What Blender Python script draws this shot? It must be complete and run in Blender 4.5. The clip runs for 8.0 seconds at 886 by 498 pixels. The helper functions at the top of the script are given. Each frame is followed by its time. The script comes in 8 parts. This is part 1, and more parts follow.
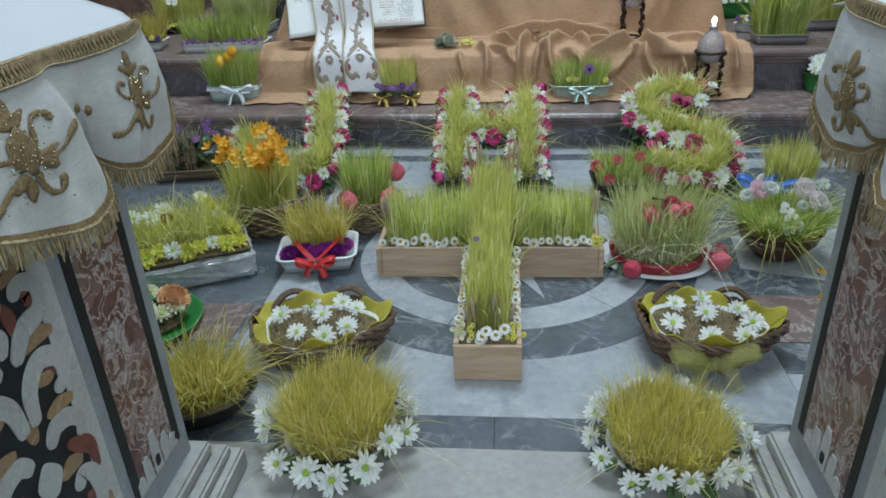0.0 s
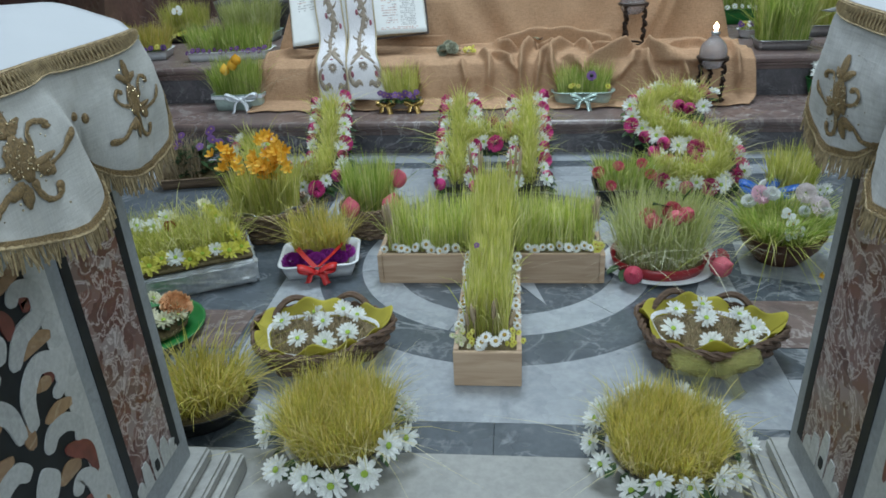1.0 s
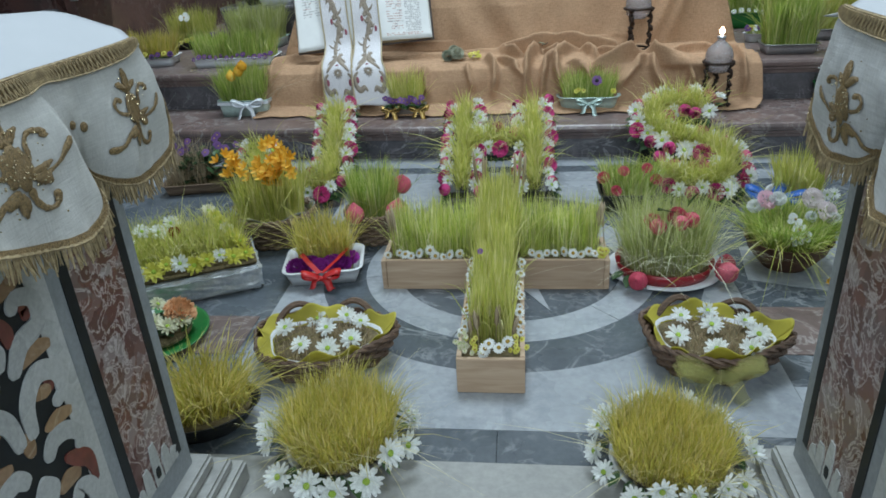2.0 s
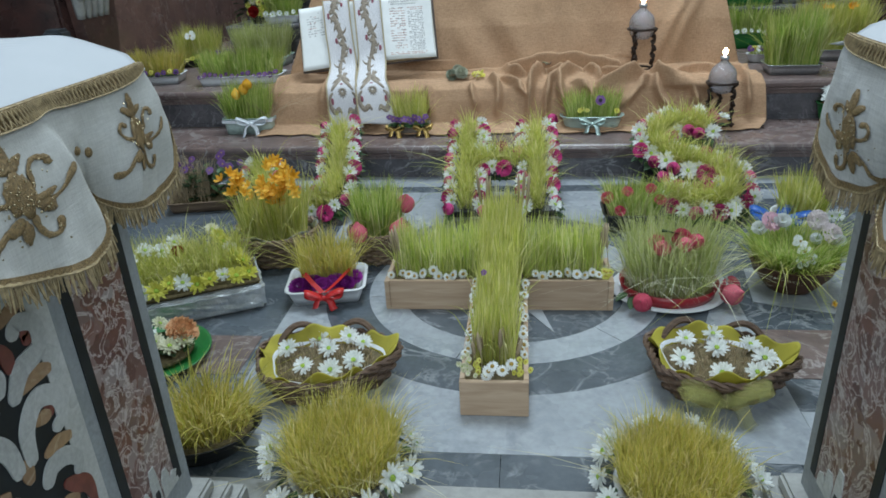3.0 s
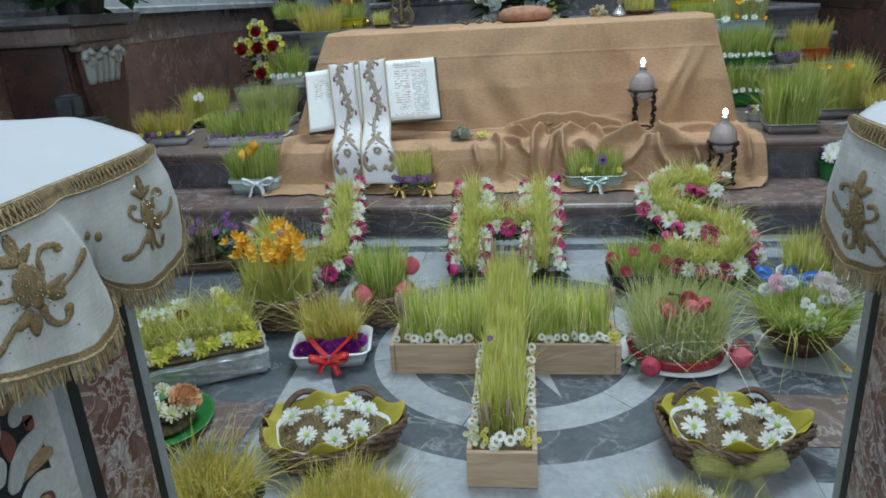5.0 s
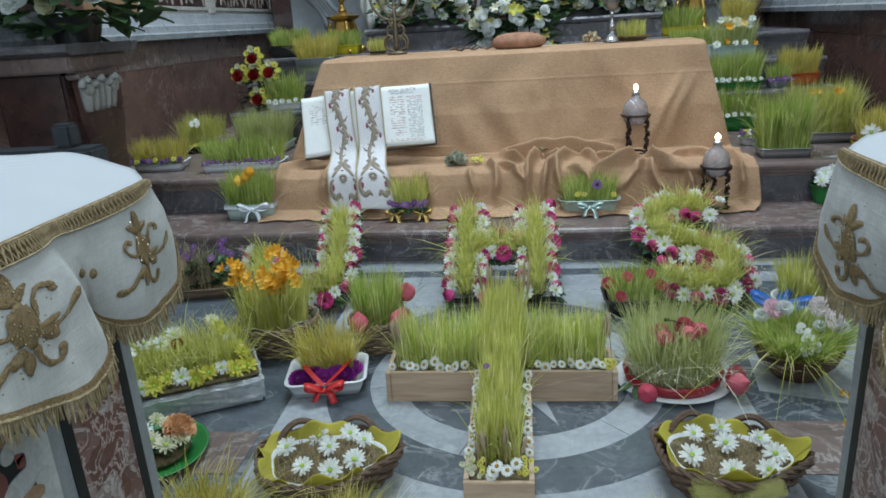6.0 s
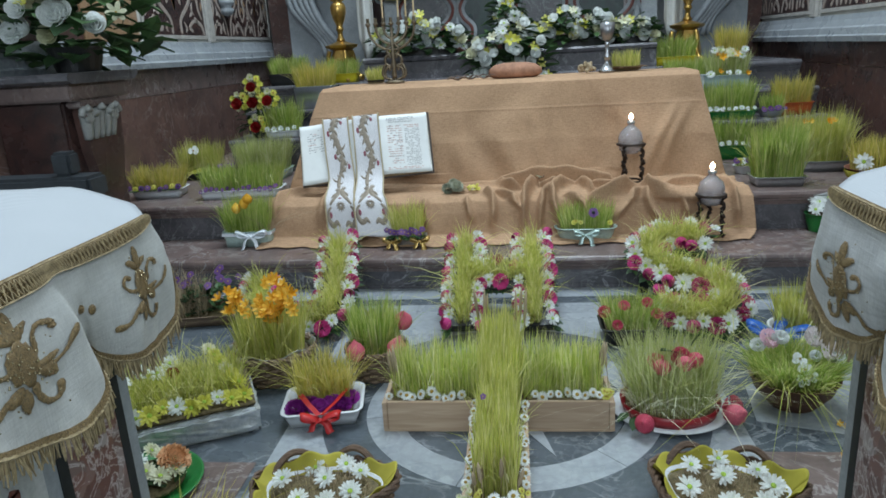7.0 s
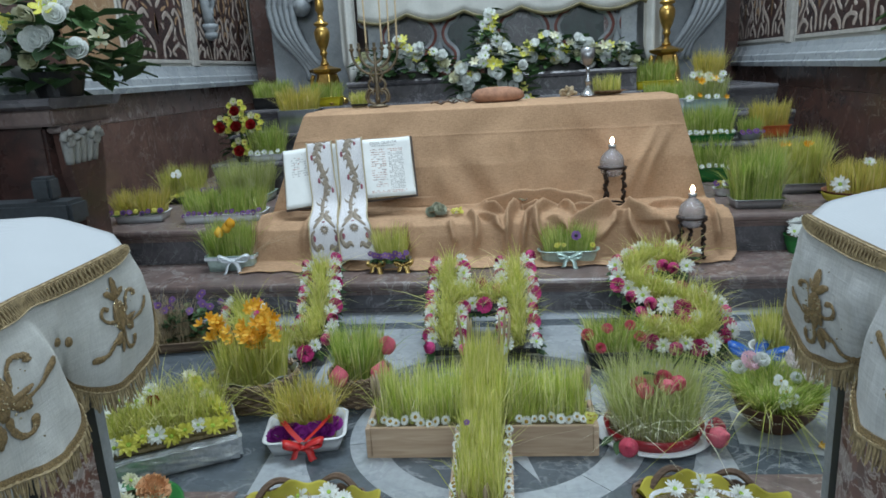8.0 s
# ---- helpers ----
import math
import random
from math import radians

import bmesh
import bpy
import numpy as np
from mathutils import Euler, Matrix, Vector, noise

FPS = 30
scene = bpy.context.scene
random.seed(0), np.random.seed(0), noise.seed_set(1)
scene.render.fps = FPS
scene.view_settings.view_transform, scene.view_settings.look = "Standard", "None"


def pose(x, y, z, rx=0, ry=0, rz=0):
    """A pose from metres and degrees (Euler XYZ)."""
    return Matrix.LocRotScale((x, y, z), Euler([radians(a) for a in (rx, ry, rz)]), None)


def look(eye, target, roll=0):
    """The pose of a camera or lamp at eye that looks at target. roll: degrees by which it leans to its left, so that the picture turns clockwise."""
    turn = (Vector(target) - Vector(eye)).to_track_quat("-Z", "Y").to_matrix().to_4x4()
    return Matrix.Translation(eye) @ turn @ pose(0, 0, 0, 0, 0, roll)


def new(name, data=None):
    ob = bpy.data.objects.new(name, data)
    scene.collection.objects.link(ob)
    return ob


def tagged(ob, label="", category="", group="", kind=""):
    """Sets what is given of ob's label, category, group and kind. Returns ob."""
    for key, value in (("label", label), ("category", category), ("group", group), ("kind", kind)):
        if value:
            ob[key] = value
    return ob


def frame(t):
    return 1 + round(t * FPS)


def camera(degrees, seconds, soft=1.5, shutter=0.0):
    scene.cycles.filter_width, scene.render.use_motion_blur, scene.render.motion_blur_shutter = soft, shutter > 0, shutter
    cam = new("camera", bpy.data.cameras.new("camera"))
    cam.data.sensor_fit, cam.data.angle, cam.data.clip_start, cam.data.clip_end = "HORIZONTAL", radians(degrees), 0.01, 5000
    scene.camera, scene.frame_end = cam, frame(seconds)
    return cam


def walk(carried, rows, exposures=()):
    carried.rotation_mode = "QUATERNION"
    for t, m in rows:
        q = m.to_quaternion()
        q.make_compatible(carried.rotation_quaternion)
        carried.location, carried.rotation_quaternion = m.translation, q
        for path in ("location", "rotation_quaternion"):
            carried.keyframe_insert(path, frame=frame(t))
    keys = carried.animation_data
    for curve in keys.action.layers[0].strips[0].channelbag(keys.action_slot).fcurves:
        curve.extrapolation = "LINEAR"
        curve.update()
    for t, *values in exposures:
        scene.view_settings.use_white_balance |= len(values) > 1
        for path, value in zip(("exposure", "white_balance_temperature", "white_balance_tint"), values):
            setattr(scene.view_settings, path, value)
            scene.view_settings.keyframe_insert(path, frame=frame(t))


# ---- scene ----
cam = camera(65.01, 8.0, soft=1.65)
PATH = [
    (0.0, pose(0.053, 0.413, 1.051, 63.64, 2.30, 4.99)),
    (0.5, pose(0.061, 0.410, 1.050, 63.93, 2.40, 5.33)),
    (1.0, pose(0.070, 0.409, 1.051, 64.23, 2.68, 5.40)),
    (2.5, pose(0.082, 0.422, 1.055, 65.10, 2.97, 6.17)),
    (3.0, pose(0.078, 0.427, 1.063, 65.93, 2.85, 6.26)),
    (3.5, pose(0.076, 0.432, 1.071, 66.89, 2.95, 6.39)),
    (4.0, pose(0.073, 0.438, 1.082, 68.30, 3.14, 6.49)),
    (4.5, pose(0.071, 0.442, 1.090, 69.31, 3.19, 6.45)),
    (6.0, pose(0.073, 0.447, 1.114, 71.90, 3.36, 5.99)),
    (6.5, pose(0.075, 0.449, 1.122, 72.94, 3.50, 5.65)),
    (7.0, pose(0.075, 0.443, 1.131, 73.91, 3.21, 5.79)),
    (7.5, pose(0.077, 0.441, 1.137, 74.66, 3.27, 5.37)),
    (8.0, pose(0.082, 0.443, 1.142, 75.58, 3.18, 4.52)),
]
walk(cam, PATH)

# ---- light ----
world = bpy.data.worlds.new("world")
scene.world = world
world.use_nodes = True
sky = world.node_tree.nodes.new("ShaderNodeTexSky")
sky.sky_type, sky.sun_disc = "NISHITA", False
sky.sun_elevation, sky.sun_rotation = radians(38), radians(200)
world.node_tree.links.new(sky.outputs[0], world.node_tree.nodes["Background"].inputs[0])
world.node_tree.nodes["Background"].inputs[1].default_value = 0.1


def assumed_daylight(name, eye, target, w, h, watts, colour):
    """An area lamp in an assumed, unseen opening, standing in for daylight."""
    lamp = bpy.data.lights.new(name, "AREA")
    lamp.shape, lamp.size, lamp.size_y, lamp.energy, lamp.color = "RECTANGLE", w, h, watts, colour
    ob = new(name, lamp)
    ob.matrix_world = look(eye, target)
    return ob


DAY = (0.735, 0.88, 1.0)
# No opening is seen: these lamps are added, front, both sides and overhead.
assumed_daylight("assumed_daylight", (0, -5.9, 4.6), (0, 0, 4.2), 4.4, 3.6, 405, DAY)
# Side lamps: weaker west, stronger east, to balance the two pedestals.
assumed_daylight("assumed_daylight", (-4.4, 0.6, 4.6), (0, 0.8, 3.2), 3.0, 2.6, 46, DAY)
assumed_daylight("assumed_daylight", (4.4, 0.6, 4.6), (0, 0.8, 3.2), 3.0, 2.6, 96, DAY)
# Added overhead lamp, placed to brighten the altar end.
assumed_daylight("assumed_daylight", (0.0, 4.5, 6.9), (0, 4.5, 0), 2.6, 2.6, 490, DAY)
scene.view_settings.exposure = -0.09

# ---- small helpers ----
rnd = random.Random(7)
ng = np.random.default_rng(5)


def nodes_of(name, rough=0.6, metal=0.0, spec=0.5):
    m = bpy.data.materials.new(name)
    m.use_nodes = True
    nt = m.node_tree
    b = nt.nodes["Principled BSDF"]
    b.inputs["Roughness"].default_value, b.inputs["Metallic"].default_value = rough, metal
    b.inputs["Specular IOR Level"].default_value = spec
    return m, nt, b


def tex_noise(nt, scale, detail=5.0, distort=0.0, coord="Object", rough=0.6):
    tc, n = nt.nodes.new("ShaderNodeTexCoord"), nt.nodes.new("ShaderNodeTexNoise")
    n.inputs["Scale"].default_value, n.inputs["Detail"].default_value = scale, detail
    n.inputs["Distortion"].default_value, n.inputs["Roughness"].default_value = distort, rough
    nt.links.new(tc.outputs[coord], n.inputs["Vector"])
    return n.outputs["Fac"]


def ramp(nt, fac, stops):
    r = nt.nodes.new("ShaderNodeValToRGB")
    while len(r.color_ramp.elements) < len(stops):
        r.color_ramp.elements.new(0.5)
    for e, (p, c) in zip(r.color_ramp.elements, stops):
        e.position, e.color = p, (*c, 1)
    nt.links.new(fac, r.inputs["Fac"])
    return r.outputs["Color"]


def mix(nt, fac, a, b, mode="MIX"):
    n = nt.nodes.new("ShaderNodeMix")
    n.data_type, n.blend_type = "RGBA", mode
    for sock, v in ((n.inputs["Factor"], fac), (n.inputs["A"], a), (n.inputs["B"], b)):
        if isinstance(v, (int, float)):
            sock.default_value = v
        elif isinstance(v, tuple):
            sock.default_value = (*v, 1)
        else:
            nt.links.new(v, sock)
    return n.outputs["Result"]


def bump(nt, b, fac, strength=0.3, dist=0.004):
    n = nt.nodes.new("ShaderNodeBump")
    n.inputs["Strength"].default_value, n.inputs["Distance"].default_value = strength, dist
    nt.links.new(fac, n.inputs["Height"])
    nt.links.new(n.outputs["Normal"], b.inputs["Normal"])


def marble(name, base, vein, dark, scale=6.0, vein_width=0.06, rough=0.28, amount=1.0):
    """Polished marble: cloudy ground with thin branching veins."""
    m, nt, b = nodes_of(name, rough, spec=0.45)
    ground = ramp(nt, tex_noise(nt, scale, 8, 0.6), [(0.3, dark), (0.7, base)])
    veins = tex_noise(nt, scale * 0.8, 9, 1.6, rough=0.55)
    line = ramp(nt, veins, [(0.5 - vein_width, (0, 0, 0)), (0.5, (amount,) * 3), (0.5 + vein_width, (0, 0, 0))])
    fine = ramp(nt, tex_noise(nt, scale * 9, 6), [(0.35, (0.86,) * 3), (0.65, (1.05,) * 3)])
    info = nt.nodes.new("ShaderNodeObjectInfo")
    tone = ramp(nt, info.outputs["Random"], [(0, (0.9,) * 3), (1, (1.06,) * 3)])
    gate = ramp(nt, tex_noise(nt, scale * 0.45, 3), [(0.42, (0.12,) * 3), (0.62, (1,) * 3)])
    col = mix(nt, mix(nt, 1.0, line, gate, "MULTIPLY"), ground, vein)
    col = mix(nt, 1.0, col, fine, "MULTIPLY")
    nt.links.new(mix(nt, 1.0, col, tone, "MULTIPLY"), b.inputs["Base Color"])
    r = ramp(nt, tex_noise(nt, 3.0, 4), [(0.3, (rough * 0.8,) * 3), (0.7, (min(1, rough * 1.7),) * 3)])
    nt.links.new(r, b.inputs["Roughness"])
    return m


def breccia(name, colours, scale=22.0, rough=0.3):
    """Marble of broken pieces in several colours."""
    m, nt, b = nodes_of(name, rough)
    tc, v = nt.nodes.new("ShaderNodeTexCoord"), nt.nodes.new("ShaderNodeTexVoronoi")
    warp = nt.nodes.new("ShaderNodeTexNoise")
    warp.inputs["Scale"].default_value, warp.inputs["Detail"].default_value = scale * 0.5, 6
    nt.links.new(tc.outputs["Object"], warp.inputs["Vector"])
    add = nt.nodes.new("ShaderNodeVectorMath")
    add.operation = "MULTIPLY_ADD"
    nt.links.new(warp.outputs["Color"], add.inputs[0])
    add.inputs[1].default_value = (0.16, 0.16, 0.10)
    nt.links.new(tc.outputs["Object"], add.inputs[2])
    v.inputs["Scale"].default_value = scale
    nt.links.new(add.outputs[0], v.inputs["Vector"])
    n = len(colours)
    col = ramp(nt, v.outputs["Color"], [(0.15 + 0.7 * i / (n - 1), c) for i, c in enumerate(colours)])
    line = ramp(nt, tex_noise(nt, scale * 0.7, 8, 2.0), [(0.46, (0, 0, 0)), (0.5, (0.7,) * 3), (0.54, (0, 0, 0))])
    nt.links.new(mix(nt, line, col, (0.55, 0.5, 0.48)), b.inputs["Base Color"])
    return m


def plain(name, colour, rough=0.6, metal=0.0, vary=0.12, scale=40.0, bumps=0.0, spec=0.5):
    """One colour with uneven tone at two scales."""
    m, nt, b = nodes_of(name, rough, metal, spec)
    lo, hi = tuple(c * (1 - vary) for c in colour), tuple(min(1, c * (1 + vary)) for c in colour)
    a = ramp(nt, tex_noise(nt, scale, 5), [(0.3, lo), (0.7, hi)])
    big = ramp(nt, tex_noise(nt, scale * 0.15, 3), [(0.3, (0.88,) * 3), (0.7, (1.0,) * 3)])
    nt.links.new(mix(nt, 1.0, a, big, "MULTIPLY"), b.inputs["Base Color"])
    if bumps:
        bump(nt, b, tex_noise(nt, scale * 2, 4), bumps, 0.003)
    return m


def leafy(name, stops, rough=0.55, glow=0.35):
    """Blades, leaves and petals: each island its own tone, light passing through."""
    m, nt, b = nodes_of(name, rough, spec=0.3)
    g = nt.nodes.new("ShaderNodeNewGeometry")
    info, add, wrap = nt.nodes.new("ShaderNodeObjectInfo"), nt.nodes.new("ShaderNodeMath"), nt.nodes.new("ShaderNodeMath")
    wrap.operation = "FRACT"
    nt.links.new(g.outputs["Random Per Island"], add.inputs[0])
    nt.links.new(info.outputs["Random"], add.inputs[1])
    nt.links.new(add.outputs[0], wrap.inputs[0])
    col = ramp(nt, wrap.outputs[0], stops)
    patch = ramp(nt, tex_noise(nt, 9.0, 3), [(0.3, (0.8,) * 3), (0.7, (1.12,) * 3)])
    col = mix(nt, 1.0, col, patch, "MULTIPLY")
    nt.links.new(col, b.inputs["Base Color"])
    tr, mx = nt.nodes.new("ShaderNodeBsdfTranslucent"), nt.nodes.new("ShaderNodeMixShader")
    nt.links.new(col, tr.inputs["Color"])
    mx.inputs[0].default_value = glow
    nt.links.new(b.outputs[0], mx.inputs[1])
    nt.links.new(tr.outputs[0], mx.inputs[2])
    nt.links.new(mx.outputs[0], nt.nodes["Material Output"].inputs["Surface"])
    return m


def weave(name, a, c, scale=260.0, strength=0.5, rough=0.9, low=0.72):
    """Coarse woven cloth."""
    m, nt, b = nodes_of(name, rough, spec=0.15)
    tc = nt.nodes.new("ShaderNodeTexCoord")
    w1, w2 = nt.nodes.new("ShaderNodeTexWave"), nt.nodes.new("ShaderNodeTexWave")
    for w, d in ((w1, "X"), (w2, "Z")):
        w.bands_direction = d
        w.inputs["Scale"].default_value, w.inputs["Distortion"].default_value = scale, 2.0
        w.inputs["Detail"].default_value = 2.0
        nt.links.new(tc.outputs["Object"], w.inputs["Vector"])
    threads = mix(nt, 0.5, w1.outputs["Color"], w2.outputs["Color"])
    blot = ramp(nt, tex_noise(nt, 5.0, 6), [(0.25, a), (0.75, c)])
    shade = ramp(nt, threads, [(0.1, (low,) * 3), (0.8, (1.06,) * 3)])
    nt.links.new(mix(nt, 1.0, blot, shade, "MULTIPLY"), b.inputs["Base Color"])
    bump(nt, b, threads, strength, 0.001)
    return m


def threads(name, a, c, fine, along, depth=0.2, relief_=0.5, rough=0.9, blot_scale=4.0):
    """Loose plain weave: uneven warp and weft threads, with broad blotches."""
    m, nt, b = nodes_of(name, rough, spec=0.15)
    tc = nt.nodes.new("ShaderNodeTexCoord")
    facs = []
    for sc in ((fine, fine, along), (along, along, fine)):
        mp, n = nt.nodes.new("ShaderNodeMapping"), nt.nodes.new("ShaderNodeTexNoise")
        mp.inputs["Scale"].default_value = sc
        n.inputs["Scale"].default_value, n.inputs["Detail"].default_value, n.inputs["Roughness"].default_value = 1.0, 3, 0.65
        nt.links.new(tc.outputs["Object"], mp.inputs["Vector"])
        nt.links.new(mp.outputs[0], n.inputs["Vector"])
        facs.append(n.outputs["Fac"])
    both = mix(nt, 0.5, facs[0], facs[1])
    blot = ramp(nt, tex_noise(nt, blot_scale, 6), [(0.25, a), (0.75, c)])
    shade = ramp(nt, both, [(0.36, (1 - depth,) * 3), (0.62, (1 + 0.6 * depth,) * 3)])
    nt.links.new(mix(nt, 1.0, blot, shade, "MULTIPLY"), b.inputs["Base Color"])
    bump(nt, b, both, relief_, 0.003)
    return m


WHITE_MARBLE = marble("white_marble", (0.37, 0.395, 0.415), (0.235, 0.26, 0.285), (0.295, 0.32, 0.345), 5.0, 0.06, 0.22, 0.75)
CREAM_MARBLE = marble("cream_marble", (0.35, 0.35, 0.33), (0.25, 0.25, 0.235), (0.29, 0.295, 0.28), 6.0, 0.04, 0.35, 0.5)
GREY_MARBLE = marble("grey_marble", (0.112, 0.130, 0.146), (0.40, 0.42, 0.44), (0.060, 0.073, 0.086), 7.0, 0.035, 0.2, 0.6)
DARK_MARBLE = marble("dark_marble", (0.13, 0.12, 0.13), (0.4, 0.4, 0.42), (0.06, 0.06, 0.066), 8.0, 0.025, 0.22, 0.6)
RED_MARBLE = marble("red_marble", (0.12, 0.062, 0.05), (0.3, 0.26, 0.24), (0.062, 0.04, 0.036), 5.0, 0.012, 0.2, 0.5)
WALL_MARBLE = marble("wall_marble", (0.185, 0.108, 0.088), (0.36, 0.31, 0.28), (0.09, 0.056, 0.048), 4.0, 0.014, 0.2, 0.5)
BROWN_MARBLE = marble("brown_marble", (0.2, 0.14, 0.125), (0.48, 0.45, 0.43), (0.115, 0.085, 0.08), 8.0, 0.03, 0.25, 0.6)
BRECCIA = breccia("breccia", [(0.085, 0.030, 0.026), (0.16, 0.07, 0.058), (0.27, 0.225, 0.22), (0.10, 0.04, 0.034), (0.19, 0.11, 0.10)], 26)
BLACK_MARBLE = plain("black_marble", (0.014, 0.017, 0.02), 0.5, vary=0.3, scale=20, spec=0.25)
GREEN_MARBLE = marble("green_marble", (0.02, 0.045, 0.04), (0.08, 0.1, 0.09), (0.012, 0.02, 0.02), 12, 0.02, 0.25, 0.4)
OCHRE_MARBLE = marble("ochre_marble", (0.34, 0.22, 0.12), (0.45, 0.36, 0.25), (0.24, 0.14, 0.08), 12, 0.03)
STONE = plain("carved_stone", (0.42, 0.40, 0.37), 0.6, vary=0.18, scale=30, bumps=0.2)
PLASTER = plain("plaster", (0.55, 0.54, 0.5), 0.8, vary=0.08, scale=8, bumps=0.1)
BURLAP = threads("burlap", (0.335, 0.208, 0.125), (0.46, 0.292, 0.176), 240, 40, 0.24, 0.6, 0.92, 3.0)
LINEN = threads("linen", (0.455, 0.46, 0.435), (0.57, 0.57, 0.545), 520, 45, 0.13, 0.45, 0.8, 11.0)
LINEN_TOP = weave("linen_top", (0.40, 0.42, 0.44), (0.44, 0.46, 0.48), 420, 0.05, 0.8, 0.95)
GOLD_THREAD = plain("gold_thread", (0.27, 0.185, 0.085), 0.45, 0.3, 0.6, 420, 0.9)
FRINGE = plain("fringe", (0.40, 0.31, 0.175), 0.5, 0.25, 0.35, 120, 0.4)
WOOD = None


def wood(name, a, c, scale=1.0):
    m, nt, b = nodes_of(name, 0.55, spec=0.3)
    tc, mp, n = nt.nodes.new("ShaderNodeTexCoord"), nt.nodes.new("ShaderNodeMapping"), nt.nodes.new("ShaderNodeTexNoise")
    mp.inputs["Scale"].default_value = (5 * scale, 40 * scale, 60 * scale)
    n.inputs["Scale"].default_value, n.inputs["Detail"].default_value, n.inputs["Distortion"].default_value = 1.0, 6, 1.2
    nt.links.new(tc.outputs["Object"], mp.inputs["Vector"])
    nt.links.new(mp.outputs[0], n.inputs["Vector"])
    g = ramp(nt, n.outputs["Fac"], [(0.3, a), (0.7, c)])
    info = nt.nodes.new("ShaderNodeObjectInfo")
    t = ramp(nt, info.outputs["Random"], [(0, (0.85,) * 3), (1, (1.08,) * 3)])
    nt.links.new(mix(nt, 1.0, g, t, "MULTIPLY"), b.inputs["Base Color"])
    bump(nt, b, n.outputs["Fac"], 0.2, 0.002)
    return m


WOOD = wood("pale_wood", (0.36, 0.25, 0.165), (0.48, 0.36, 0.25))
WICKER = wood("wicker", (0.075, 0.045, 0.03), (0.17, 0.11, 0.075), 2)
WICKER_LIGHT = wood("pale_wicker", (0.15, 0.10, 0.068), (0.26, 0.185, 0.125), 2)
GRASS_GREEN = leafy("green_grass", [(0.0, (0.24, 0.38, 0.06)), (0.45, (0.46, 0.57, 0.13)), (0.85, (0.70, 0.72, 0.28)), (1.0, (0.88, 0.84, 0.50))], 0.5, 0.58)
# Cross grass: colour raised to offset shading among its dense blades.
GRASS_CROSS = leafy("brightened_grass", [(0.0, (0.36, 0.48, 0.07)), (0.4, (0.66, 0.72, 0.19)), (0.8, (0.86, 0.85, 0.40)), (1.0, (0.92, 0.88, 0.58))], 0.5, 0.6)
GRASS_YELLOW = leafy("yellow_grass", [(0.0, (0.44, 0.40, 0.07)), (0.3, (0.62, 0.60, 0.14)), (0.7, (0.78, 0.66, 0.18)), (1.0, (0.92, 0.80, 0.44))], 0.5, 0.58)
GRASS_LIME = leafy("lime_grass", [(0.0, (0.44, 0.50, 0.09)), (0.5, (0.68, 0.68, 0.19)), (0.85, (0.82, 0.78, 0.34)), (1.0, (0.92, 0.86, 0.52))], 0.5, 0.58)
GRASS_PALE = leafy("pale_grass", [(0.0, (0.40, 0.48, 0.13)), (0.5, (0.58, 0.62, 0.25)), (1.0, (0.78, 0.78, 0.50))], 0.5, 0.58)
SOIL = plain("moss_soil", (0.15, 0.115, 0.055), 0.95, vary=0.5, scale=90, bumps=0.8)


def link_mesh(name, verts, faces, material, parent=None, label="", smooth=False):
    me = bpy.data.meshes.new(name)
    me.from_pydata(verts, [], faces)
    me.materials.append(material)
    if smooth:
        me.polygons.foreach_set("use_smooth", [True] * len(me.polygons))
    ob = new(name, me)
    ob.parent = parent
    return tagged(ob, label)


def part(name, bm, material, parent, label="", smooth=False):
    """One mesh under a thing or under a part."""
    bmesh.ops.recalc_face_normals(bm, faces=bm.faces)
    me = bpy.data.meshes.new(name)
    bm.to_mesh(me)
    bm.free()
    me.materials.append(material)
    if smooth:
        me.polygons.foreach_set("use_smooth", [True] * len(me.polygons))
    ob = new(name, me)
    ob.parent = parent
    return tagged(ob, label)


def thing(name, m, label, category, group="", kind=""):
    ob = new(name)
    ob.empty_display_size = 0.05
    ob.matrix_world = m
    return tagged(ob, label, category, group, kind)


def setting(ob, label, category):
    return tagged(ob, label, category, kind="structure")


def block(x0, x1, y0, y1, z0, z1, bevel=0.0, m=None):
    bm = bmesh.new()
    mm = Matrix.Translation(((x0 + x1) / 2, (y0 + y1) / 2, (z0 + z1) / 2)) @ Matrix.Diagonal((x1 - x0, y1 - y0, z1 - z0, 1))
    bmesh.ops.create_cube(bm, size=1, matrix=mm)
    if bevel:
        bmesh.ops.bevel(bm, geom=bm.edges[:], offset=bevel, segments=2, affect="EDGES", clamp_overlap=True)
    if m is not None:
        bm.transform(m)
    return bm


def lathe(profile, n=32, sx=1.0, sy=1.0, close=True, wobble=None):
    """Turned form from (radius, height) pairs."""
    bm = bmesh.new()
    rings = []
    for r, z in profile:
        ring = []
        for i in range(n):
            a = 2 * math.pi * i / n
            k = wobble(a, z) if wobble else 1.0
            ring.append(bm.verts.new((r * k * sx * math.cos(a), r * k * sy * math.sin(a), z)))
        rings.append(ring)
    for p, q in zip(rings, rings[1:]):
        for i in range(n):
            bm.faces.new((p[i], p[(i + 1) % n], q[(i + 1) % n], q[i]))
    if close:
        bm.faces.new(rings[0])
        bm.faces.new(rings[-1])
    return bm


